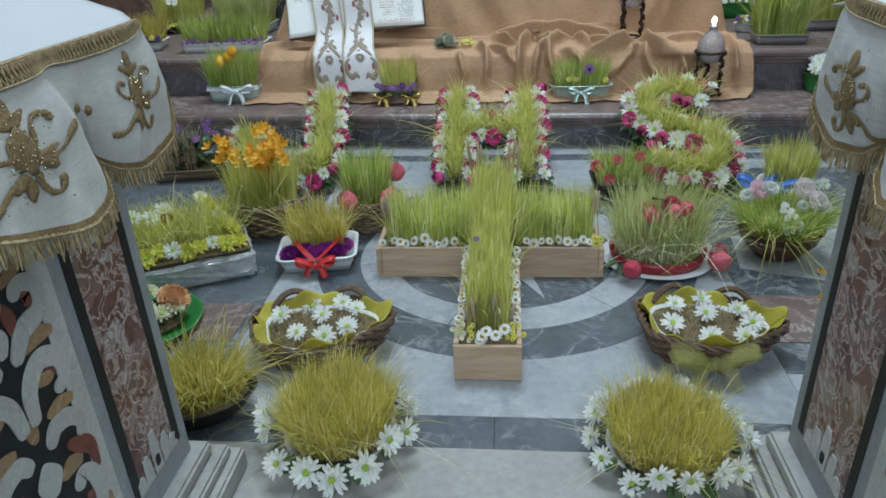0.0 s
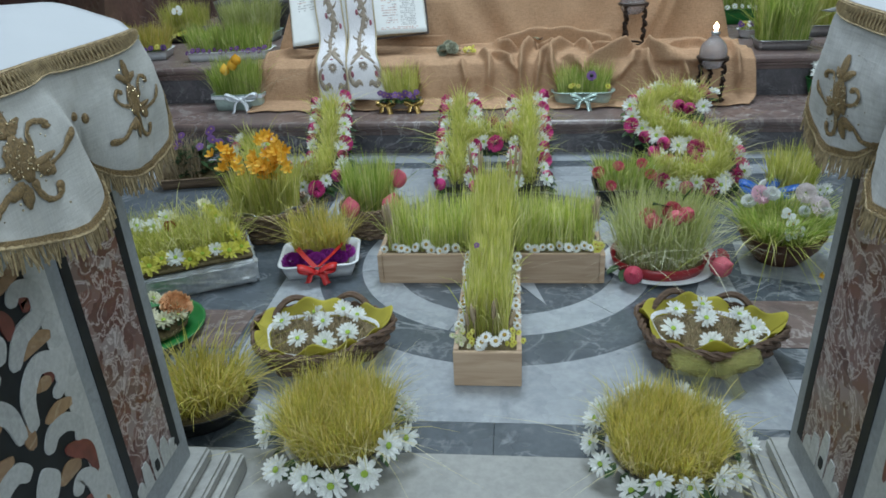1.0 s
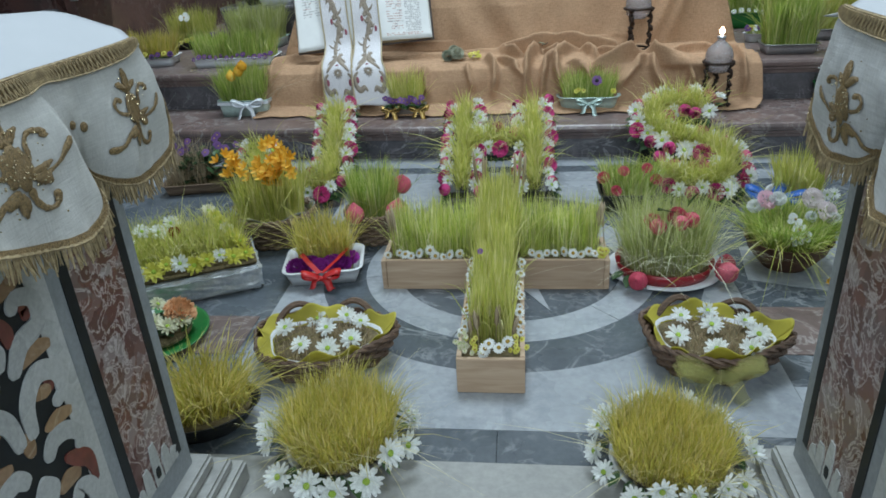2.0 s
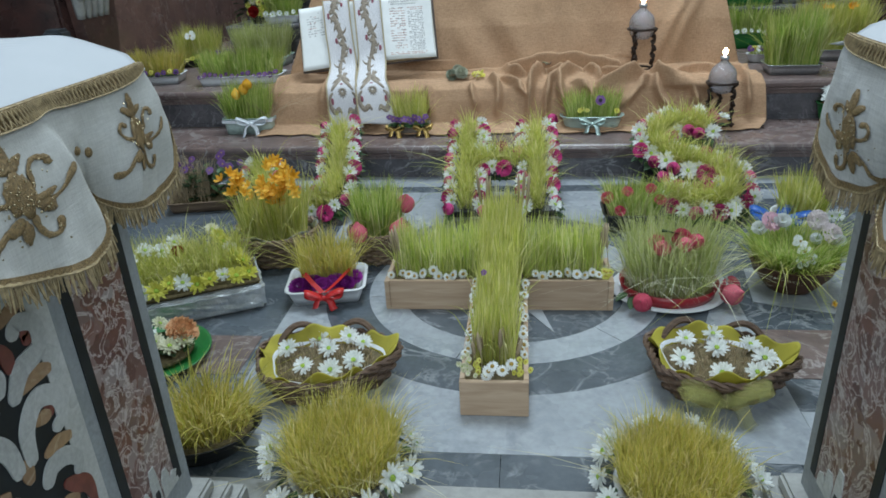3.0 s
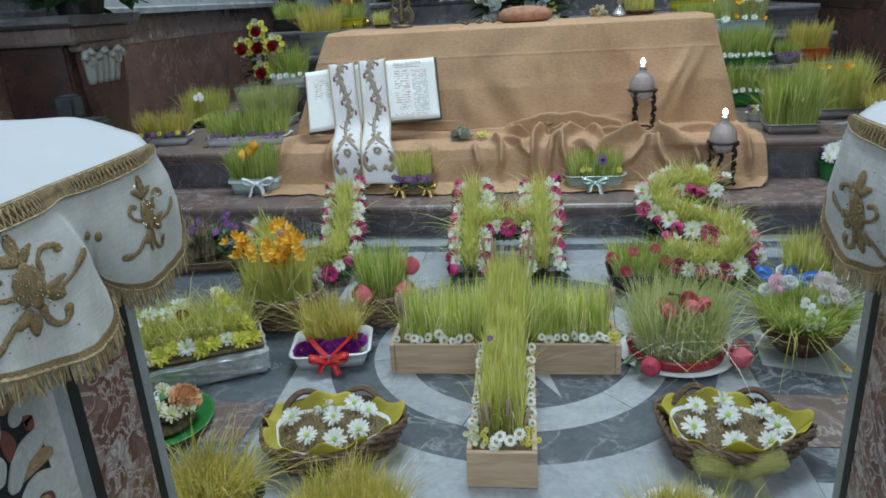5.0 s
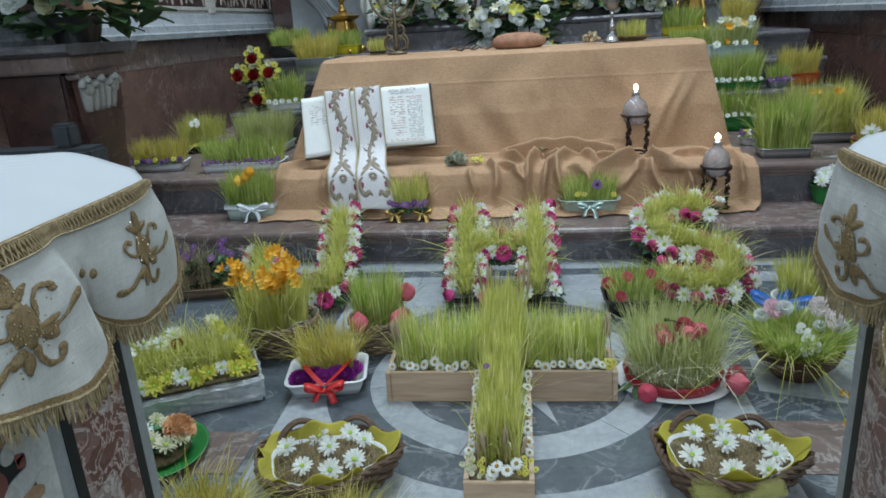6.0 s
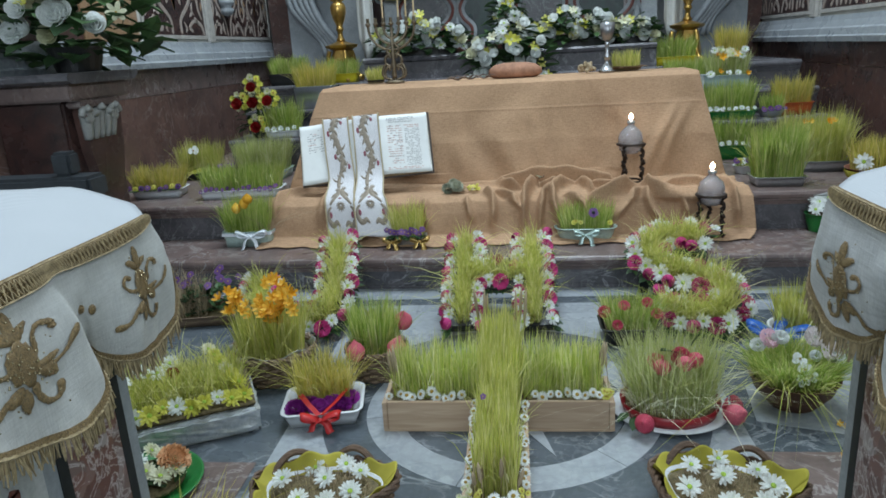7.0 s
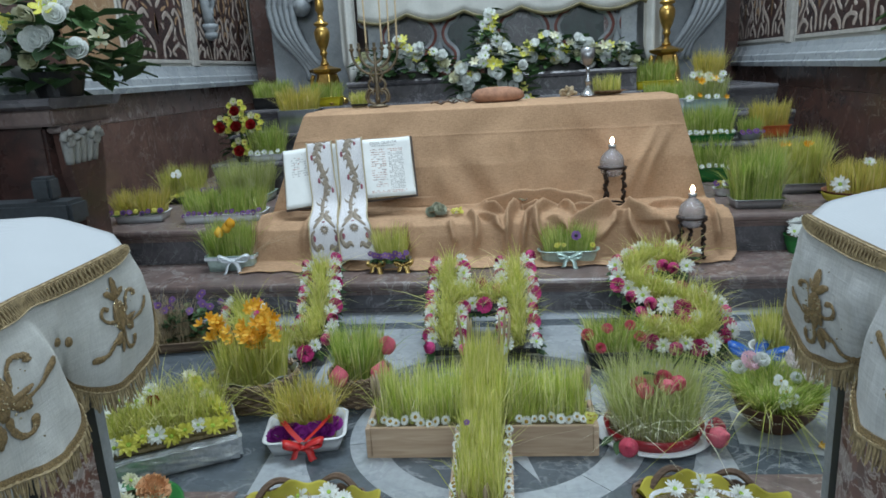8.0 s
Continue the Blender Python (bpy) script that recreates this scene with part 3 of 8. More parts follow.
def pedestal(xg, sign, yf, y0, y1, far):
    """sign -1: the rail runs to -x from the gate; +1: to +x."""
    root = thing("rail_pedestal", Matrix.Identity(4), "inlaid marble rail pedestal with black-bordered red panel", "pedestal", "pedestals of the rail")
    xa, xb = sorted((xg, far))
    part("body", block(xa, xb, yf, y1, 0.09, 0.84), PED_GREY, root)
    for k, (o, z0, z1) in enumerate(((0.075, 0, 0.05), (0.055, 0.05, 0.075), (0.03, 0.075, 0.105))):
        part("base_moulding", block(xa - (o if sign > 0 else 0), xb + (o if sign < 0 else 0), yf - o, y1 + o, z0, z1, 0.006), CREAM_MARBLE, root)
    part("capital", block(xa - (0.03 if sign > 0 else 0), xb + (0.03 if sign < 0 else 0), yf - 0.03, y1 - 0.015, 0.80, 0.86, 0.01), PED_GREY, root)
    part("rail_top", block(xa - (0.05 if sign > 0 else 0), xb + (0.05 if sign < 0 else 0), yf - 0.01, y1 - 0.055, 0.861, 0.912, 0.012), PED_GREY, root)
    # gate face: black line round a broken-marble panel
    s = -sign
    e = lambda d: xg + s * d
    def gate(name, ya, yb, za, zb, d, mt, label=""):
        x0, x1 = sorted((e(0.0002), e(d)))
        return part(name, block(x0, x1, ya, yb, za, zb), mt, root, label)
    b, w = 0.026, 0.021
    gate("black_fillet", y0 + b, y0 + b + w, 0.16, 0.80, 0.0015, BLACK_MARBLE)
    gate("black_fillet", y1 - b - w, y1 - b, 0.16, 0.80, 0.0015, BLACK_MARBLE)
    pan = gate("red_panel", y0 + b + w, y1 - b - w, 0.16, 0.80, 0.001, BRECCIA, "mottled red and white marble panel")
    yc = (y0 + y1) / 2
    for zc, up in ((0.16, 1), (0.70, -1)):
        lobes = []
        for dy, h in ((-0.058, 0.03), (-0.032, 0.055), (0.0, 0.085), (0.032, 0.055), (0.058, 0.03)):
            lobes.append([((dy, 0, 0), 0.016), ((dy, 0, h * 0.7), 0.014), ((dy * 1.08, 0, h), 0.009)])
        bm = flat_inlay(lobes, 0.0022)
        bm.transform(Matrix.Translation((e(0.0004), yc, zc)) @ Matrix.Diagonal((1, 1, up, 1)) @ Matrix.Rotation(radians(90 if s > 0 else -90), 4, "Z"))
        part("white_spray", bm, INLAY_WHITE, root)
        bm = flat_inlay([[((0, 0, 0.012), 0.006), ((0, 0, 0.022), 0.009), ((0, 0, 0.034), 0.006)]], 0.0032)
        bm.transform(Matrix.Translation((e(0.0004), yc, zc)) @ Matrix.Diagonal((1, 1, up, 1)) @ Matrix.Rotation(radians(90 if s > 0 else -90), 4, "Z"))
        part("black_drop", bm, BLACK_MARBLE, root)
    # gate face, second bay: dark field with scrolls
    ya, yb = yf + 0.03, y0 - 0.042
    gate("white_fillet", yb + 0.001, y0 - 0.002, 0.13, 0.80, 0.0014, INLAY_WHITE)
    gate("dark_field", ya, yb, 0.13, 0.80, 0.0012, BLACK_MARBLE)
    c = 0.0
    white, red, ochre = [], [], []
    for sg in (-1, 1):
        white.append([(0, 0.185, 0.010), (sg * 0.030, 0.200, 0.011), (sg * 0.062, 0.222, 0.012), (sg * 0.084, 0.262, 0.012), (sg * 0.080, 0.305, 0.011), (sg * 0.058, 0.322, 0.009), (sg * 0.044, 0.302, 0.010)])
        white.append([(sg * 0.004, 0.195, 0.010), (sg * 0.022, 0.166, 0.011), (sg * 0.055, 0.152, 0.012), (sg * 0.086, 0.166, 0.011), (sg * 0.083, 0.190, 0.008)])
        white.append([(sg * 0.010, 0.215, 0.008), (sg * 0.018, 0.246, 0.011), (sg * 0.040, 0.262, 0.009), (sg * 0.052, 0.250, 0.007)])
        white.append([(sg * 0.020, 0.402, 0.008), (sg * 0.040, 0.424, 0.011), (sg * 0.070, 0.420, 0.011), (sg * 0.090, 0.396, 0.008), (sg * 0.080, 0.376, 0.007)])
        white.append([(sg * 0.012, 0.450, 0.008), (sg * 0.020, 0.500, 0.011), (sg * 0.052, 0.528, 0.012), (sg * 0.086, 0.512, 0.011), (sg * 0.088, 0.478, 0.009), (sg * 0.064, 0.468, 0.008)])
        white.append([(sg * 0.014, 0.545, 0.008), (sg * 0.044, 0.580, 0.012), (sg * 0.085, 0.590, 0.011), (sg * 0.090, 0.625, 0.010), (sg * 0.060, 0.640, 0.009), (sg * 0.046, 0.622, 0.008)])
        white.append([(sg * 0.010, 0.620, 0.008), (sg * 0.022, 0.670, 0.011), (sg * 0.056, 0.690, 0.012), (sg * 0.088, 0.715, 0.010), (sg * 0.070, 0.740, 0.008)])
        ochre += [[(sg * 0.088, 0.206, 0.004), (sg * 0.094, 0.222, 0.009), (sg * 0.100, 0.250, 0.004)], [(sg * 0.020, 0.152, 0.004), (sg * 0.044, 0.176, 0.009), (sg * 0.066, 0.184, 0.004)],
                  [(sg * 0.020, 0.345, 0.005), (sg * 0.046, 0.352, 0.012), (sg * 0.072, 0.342, 0.005)], [(sg * 0.034, 0.446, 0.004), (sg * 0.064, 0.448, 0.010), (sg * 0.096, 0.440, 0.005)],
                  [(sg * 0.030, 0.552, 0.004), (sg * 0.066, 0.560, 0.011), (sg * 0.098, 0.552, 0.005)], [(sg * 0.034, 0.500, 0.004), (sg * 0.056, 0.498, 0.009), (sg * 0.070, 0.492, 0.004)], [(sg * 0.030, 0.650, 0.004), (sg * 0.066, 0.664, 0.010), (sg * 0.096, 0.680, 0.004)]]
        red += [[(sg * 0.058, 0.285, 0.005), (sg * 0.062, 0.268, 0.012), (sg * 0.050, 0.238, 0.005)], [(sg * 0.098, 0.300, 0.004), (sg * 0.094, 0.345, 0.011), (sg * 0.074, 0.366, 0.012), (sg * 0.050, 0.385, 0.005)],
                [(sg * 0.066, 0.490, 0.005), (sg * 0.072, 0.505, 0.008), (sg * 0.060, 0.512, 0.004)], [(sg * 0.064, 0.606, 0.005), (sg * 0.074, 0.616, 0.010), (sg * 0.062, 0.624, 0.004)], [(sg * 0.026, 0.585, 0.004), (sg * 0.030, 0.605, 0.010), (sg * 0.024, 0.630, 0.004)]]
    white += [[(0, 0.335, 0.006), (0, 0.365, 0.020), (0, 0.394, 0.006)], [(0, 0.565, 0.005), (0, 0.590, 0.013), (0, 0.612, 0.005)]]
    ochre += [[(0, 0.280, 0.005), (0, 0.302, 0.013), (0, 0.322, 0.005)], [(0, 0.430, 0.005), (0, 0.450, 0.010), (0, 0.470, 0.004)]]
    yc = (ya + yb) / 2
    for nm, pts, mt, d in (("red_inlay", red, INLAY_RED, 0.0016), ("ochre_inlay", ochre, OCHRE_MARBLE, 0.0020), ("white_scroll", white, INLAY_WHITE, 0.0026)):
        for one in pts:
            line = round_ends(smooth_line([(a, b, w * (1.28 if nm == "white_scroll" else 1.15)) for a, b, w in one], 7))
            part(nm, relief([line], lambda a, b, o: Vector((e(0.0014 + o), yc + a * 0.98, b)), ((-1, 0), (-1, d), (1, d), (1, 0))), mt, root)
    return root


pedestal(-0.575, -1, 0.96, 1.20, 1.42, -1.7)
pedestal(0.585, 1, 0.98, 1.235, 1.495, 1.7)


def ornament(size):
    """A gold spray as bands (across, up, half width): tuft, body, curls and tendrils."""
    paths = []
    def leaf(a0, b0, a1, b1, w, bow_=0.0):
        n = 8
        paths.append([((a0 + (a1 - a0) * t + bow_ * (b1 - b0) * math.sin(math.pi * t)) * size, (b0 + (b1 - b0) * t - bow_ * (a1 - a0) * math.sin(math.pi * t)) * size, w * size * math.sin(math.pi * (0.08 + 0.84 * t)) ** 0.8) for t in (i / n for i in range(n + 1))])
    def curl(pts):
        paths.append(round_ends([(a * size, b * size, w * size) for a, b, w in smooth_line(pts, 5)]))
    leaf(0, 0.42, 0.02, 1.0, 0.12), leaf(-0.06, 0.45, -0.34, 0.70, 0.11, 0.12), leaf(0.06, 0.45, 0.30, 0.66, 0.09, -0.12)
    leaf(0, -0.40, 0, 0.50, 0.17), leaf(-0.15, -0.28, -0.12, 0.36, 0.12), leaf(0.15, -0.28, 0.12, 0.36, 0.12)
    curl([(0.10, 0.02, 0.07), (0.26, 0.10, 0.055), (0.30, 0.34, 0.05), (0.44, 0.50, 0.055), (0.62, 0.44, 0.065), (0.62, 0.30, 0.085)])
    curl([(-0.10, 0.0, 0.07), (-0.30, -0.02, 0.055), (-0.50, 0.10, 0.05), (-0.58, 0.28, 0.055), (-0.44, 0.38, 0.065), (-0.32, 0.28, 0.085)])
    leaf(0.12, -0.10, 0.58, -0.12, 0.10, 0.15), leaf(0.16, -0.22, 0.46, -0.50, 0.15, -0.1)
    curl([(0.18, -0.24, 0.04), (0.46, -0.30, 0.045), (0.72, -0.20, 0.05), (0.92, 0.0, 0.065), (1.0, 0.16, 0.05)])
    leaf(-0.12, -0.34, -0.34, -0.58, 0.14), leaf(-0.10, -0.40, -0.12, -0.86, 0.10)
    curl([(-0.10, -0.34, 0.06), (-0.36, -0.46, 0.065), (-0.62, -0.66, 0.07), (-0.86, -0.70, 0.095), (-0.98, -0.62, 0.08)])
    curl([(0.04, -0.36, 0.07), (0.06, -0.62, 0.055), (0.18, -0.86, 0.06), (0.38, -0.92, 0.065), (0.48, -0.78, 0.09), (0.42, -0.68, 0.09)])
    return paths


RIBBED = threads("ribbed_linen", (0.50, 0.51, 0.51), (0.60, 0.605, 0.60), 380, 22, 0.16, 0.5, 0.8, 14.0)
SEQUIN = plain("sequin", (0.45, 0.38, 0.24), 0.25, 0.9, 0.05, 50)


def rail_cloth(xs, s, dy, label, seed, mt_skirt, fold, hump, ornaments, dots):
    """A cloth over the rail's end: plain top, braid, and a skirt that falls in two rounded flaps on the gate side. s: the way to the gate."""
    root = thing("rail_cloth", Matrix.Identity(4), label, "altar cloth", "cloths of the rail")
    r = random.Random(seed)
    zt = 0.924
    # the gate side: (y on the braid, then y, height and swing-out of the hem below it)
    run = smooth_line([(0.905, 0.880, 0.850, -0.010), (0.925, 0.900, 0.815, 0.012), (0.965, 0.960, 0.786, 0.022), (1.005, 1.020, 0.763, 0.026), (1.050, 1.085, 0.743, 0.028), (1.085, 1.140, 0.736, 0.027), (1.108, 1.172, 0.748, 0.022),
                       (1.122, 1.182, 0.772, 0.012), (1.132, 1.186, 0.790, -fold), (1.146, 1.206, 0.797, -fold - 0.004), (1.165, 1.220, 0.776, -0.010), (1.195, 1.252, 0.755, -0.001), (1.225, 1.292, 0.745, 0.003), (1.262, 1.345, 0.745, 0.004),
                       (1.300, 1.398, 0.758, 0.001), (1.325, 1.429, 0.790, -0.006), (1.340, 1.430, 0.828, -0.012), (1.350, 1.417, 0.864, -0.018), (1.357, 1.396, 0.900, -0.020), (1.362, 1.366, 0.918, -0.014)], 9)
    n = len(run) - 1

    def at(u, v, out=0.0):
        t = min(max(u, 0.0), 1.0) * n
        i = min(int(t), n - 1)
        yt, yh, zh, o = (a + (b - a) * (t - i) for a, b in zip(run[i], run[i + 1]))
        y = yt + (yh - yt) * v ** 0.92
        z = zt + (zh - zt) * v
        puff = 0.010 * math.sin(math.pi * min(1, v * 1.05)) + 0.010 * min(1, v * 50)
        ripple = 0.007 * noise.noise(Vector((y * 16, z * 11, seed))) + 0.0030 * noise.noise(Vector((y * 42, z * 26, seed + 2))) + 0.0025 * math.sin(y * 62 + z * 25 + seed) * v
        return Vector((xs + s * (o * v ** 1.2 + puff + ripple * min(1, 3 * v) + out), y + dy, z - 0.004 * (1 - math.cos(min(1, v * 5) * 1.5))))

    nu = n * 2
    skirt = part("skirt", sheet(lambda u, v: at(u, v), nu, 16, 0.002), mt_skirt, root, "ivory cloth skirt with rounded flaps", True)
    table_ = np.array([at(i / 240, j / 24) for i in range(241) for j in range(25)])

    def surface(y, z):
        d = (table_[:, 1] - y - dy) ** 2 + (table_[:, 2] - z) ** 2
        k = np.argpartition(d, 6)[:6]
        w = 1 / (d[k] + 1e-6)
        return float((table_[k, 0] * w).sum() / w.sum())

    # the front and back of the rail, away from the gate
    def side_skirt(u, v, y0, way):
        x = xs - s * ((0.03 if way < 0 else 0.12) + 0.80 * u)
        low = 0.10 + 0.05 * abs(math.sin(u * 9.4 + 0.3)) ** 0.6
        return Vector((x, y0 + dy + way * (0.012 * min(1, v * 6) + 0.02 * v + 0.008 * math.sin(u * 30) * v), zt - low * v))
    for y0, way in ((0.905, -1), (1.42, 1)):
        part("skirt", sheet(lambda u, v: side_skirt(u, v, y0, way), 80, 8, 0.002), mt_skirt, root, "", True)
        part("braid", sheet(lambda u, v: side_skirt(u, 0.03 + 0.16 * v, y0 + way * 0.003, way), 80, 1, 0.003), GOLD_THREAD, root)
        part("hem", tube([[(side_skirt(i / 80, 0.99, y0 + way * 0.002, way), 0.004) for i in range(81)]], 5), GOLD_THREAD, root)

    # the top: flat at the gate, rising over the padding behind
    def top_at(u, v):
        d = 0.9 * u ** 1.5
        e = min(1, d / 0.16)
        e = e * e * (3 - 2 * e)
        yb = 1.362 + 0.058 * min(1, d / 0.05)
        y = 0.905 + (yb - 0.905) * v
        return Vector((xs + s * (0.013 - d), y + dy, zt - 0.004 + 0.005 * min(1, d / 0.02) + hump * e * (0.45 + 0.55 * v * v) + 0.008 * math.sin(math.pi * v) * min(1, d / 0.1) + 0.003 * min(1, d / 0.05) * noise.noise(Vector((d * 9, y * 9, seed)))))
    part("cloth_top", sheet(top_at, 44, 30, 0.003), LINEN_TOP, root, "plain white linen top", True)

    band = lambda u, v: at(u, 0.01 + 0.095 * v, 0.003) + Vector((0, 0, 0.004 * (1 - v)))
    last = 0.985
    part("braid", sheet(lambda u, v: band(u * last, v), nu, 3, 0.003), GOLD_THREAD, root, "gold braid")
    knots = []
    for i in range(76):
        u0, u1 = last * i / 76, last * (i + 0.75) / 76
        knots.append([(band(u0, 0.1) + Vector((s * 0.003, 0, 0)), 0.0011), (band(u1, 0.9) + Vector((s * 0.003, 0, 0)), 0.0011)])
        knots.append([(band(u1, 0.1) + Vector((s * 0.003, 0, 0)), 0.0010), (band(u0, 0.9) + Vector((s * 0.003, 0, 0)), 0.0010)])
    for v in (0.04, 0.96):
        knots.append([(band(last * i / 120, v) + Vector((s * 0.003, 0, 0)), 0.0012 + 0.0004 * math.sin(i * 2.1)) for i in range(121)])
    part("braid_stitches", tube(knots, 4), FRINGE, root)
    part("hem", sheet(lambda u, v: at(u, 0.945 + 0.055 * v, 0.0025), nu, 2, 0.002), GOLD_THREAD, root, "gold hem")
    part("hem_cord", tube([[(at(i / nu, 1.0, 0.001), 0.0024 + 0.0006 * math.sin(i * 1.9)) for i in range(nu + 1)]], 5), FRINGE, root)
    strands, u = [], 0.03
    while u < 0.955:
        p = at(u, 1.0)
        l, dx, dz = r.uniform(0.020, 0.031), r.uniform(-0.005, 0.005), r.uniform(-0.005, 0.005)
        strands.append([(p, 0.0011), (p + Vector((dx * 0.4, dz * 0.4, -l * 0.5)), 0.0014), (p + Vector((dx, dz, -l)), 0.0008)])
        u += r.uniform(0.0016, 0.0034)
    part("fringe", tube(strands, 4), FRINGE, root, "twisted gold fringe")
    gold = ((-1, 0.0003), (-0.8, 0.0015), (-0.3, 0.0021), (0.3, 0.0021), (0.8, 0.0015), (1, 0.0003))
    for yc, zc, size, wide, beads_n in ornaments:
        lay = lambda a, b, o: Vector((surface(yc + a * wide, zc + b) + s * (0.0015 + o), yc + a * wide + dy, zc + b))
        for one in ornament(size):
            one = [(a, b, w * 0.86 * r.uniform(0.8, 1.2)) for a, b, w in one]
            part("gold_leaf", relief([one], lay, gold), GOLD_THREAD, root, "", True)
        beads = bmesh.new()
        for _ in range(beads_n):
            p = lay(r.gauss(0, size * 0.3), r.gauss(0, size * 0.42), 0.0035)
            bmesh.ops.create_icosphere(beads, subdivisions=1, radius=r.uniform(0.0008, 0.0016), matrix=Matrix.Translation(p))
        part("sequins", beads, SEQUIN, root)["kind"] = "stuff"
    for y_, z_, q in dots:
        dot = bmesh.new()
        bmesh.ops.create_icosphere(dot, subdivisions=2, radius=q, matrix=Matrix.Translation((surface(y_, z_) + s * 0.001, y_ + dy, z_)) @ Matrix.Diagonal((0.5, 1, 1, 1)))
        part("gold_dot", dot, GOLD_THREAD, root, "", True)
    return root


rail_cloth(-0.470, 1, 0.0, "ivory rail cloth with gold embroidery and fringe", 3, LINEN, 0.012, 0.036, ((1.048, 0.842, 0.057, 1.70, 70), (1.304, 0.840, 0.056, 1.24, 16)), ((1.180, 0.853, 0.0058), (1.198, 0.846, 0.0066)))
rail_cloth(0.500, -1, 0.035, "ivory ribbed rail cloth with gold embroidery and fringe", 8, RIBBED, 0.012, 0.026, ((1.04, 0.842, 0.057, 1.6, 20), (1.290, 0.815, 0.056, 1.45, 34)), ())

# ---- burlap over the low altar table ----
HALF = [(0.0, 5.02, 0.938, -1.09, 1.06), (0.16, 4.50, 0.940, -1.08, 1.04), (0.19, 4.435, 0.925, -1.08, 1.03), (0.5, 4.33, 0.62, -1.19, 1.10), (0.66, 4.29, 0.40, -1.27, 1.16),
        (0.70, 4.24, 0.385, -1.28, 1.18), (0.82, 4.02, 0.392, -1.29, 1.20), (0.86, 3.965, 0.36, -1.29, 1.21), (0.93, 3.915, 0.20, -1.30, 1.22), (0.96, 3.86, 0.178, -1.31, 1.2), (1.0, 3.80, 0.175, -1.31, 1.17)]


# crests of the heaped folds: (x, place down the cloth) along each, then width and height
CRESTS = [
    ([(-0.03, 0.700), (0.09, 0.716), (0.24, 0.704), (0.36, 0.716), (0.50, 0.752), (0.62, 0.790)], 0.030, 0.060),
    ([(0.17, 0.735), (0.13, 0.786), (0.10, 0.848), (0.09, 0.915)], 0.020, 0.055), ([(-0.03, 0.705), (0.0, 0.774), (0.07, 0.800)], 0.020, 0.045),
    ([(0.17, 0.742), (0.26, 0.800), (0.19, 0.855), (0.17, 0.915)], 0.018, 0.045), ([(0.36, 0.748), (0.28, 0.786), (0.24, 0.835), (0.26, 0.885), (0.31, 0.910)], 0.020, 0.050),
    ([(0.36, 0.750), (0.42, 0.780), (0.44, 0.823)], 0.018, 0.040), ([(0.44, 0.850), (0.55, 0.835), (0.68, 0.800), (0.76, 0.850), (0.98, 0.866)], 0.024, 0.055),
    ([(0.69, 0.835), (0.72, 0.880), (0.77, 0.905)], 0.020, 0.040), ([(0.69, 0.830), (0.60, 0.874), (0.55, 0.900)], 0.018, 0.035), ([(-0.11, 0.805), (-0.06, 0.862), (-0.07, 0.908)], 0.020, 0.040),
    ([(-0.20, 0.850), (-0.17, 0.900)], 0.018, 0.028), ([(-0.05, 0.816), (0.05, 0.860), (0.09, 0.880)], 0.016, 0.032), ([(0.30, 0.848), (0.37, 0.858), (0.41, 0.875)], 0.014, 0.025),
    ([(0.79, 0.806), (0.90, 0.782), (1.02, 0.806)], 0.024, 0.035), ([(0.44, 0.765), (0.52, 0.800), (0.60, 0.812)], 0.018, 0.035), ([(0.86, 0.850), (0.90, 0.900)], 0.018, 0.035), ([(1.06, 0.74), (1.12, 0.86), (1.13, 0.91)], 0.022, 0.035),
    ([(-0.55, 0.745), (-0.35, 0.770), (-0.2, 0.765)], 0.03, 0.022), ([(-1.12, 0.70), (-1.2, 0.78), (-1.24, 0.88)], 0.03, 0.03), ([(-0.95, 0.79), (-0.98, 0.90)], 0.03, 0.022), ([(0.39, 0.86), (0.42, 0.905)], 0.016, 0.03), ([(-0.42, 0.85), (-0.40, 0.91)], 0.022, 0.02)]
CREST_PTS = []
for line_, wd_, amp_ in CRESTS:
    fine_ = smooth_line(line_, 26)
    CREST_PTS += [(x_, v_ * 1.9, wd_, amp_ * min(1.0, 0.35 + 2.6 * min(i_, len(fine_) - 1 - i_) / len(fine_))) for i_, (x_, v_) in enumerate(fine_)]
CREST_PTS = np.array(CREST_PTS)


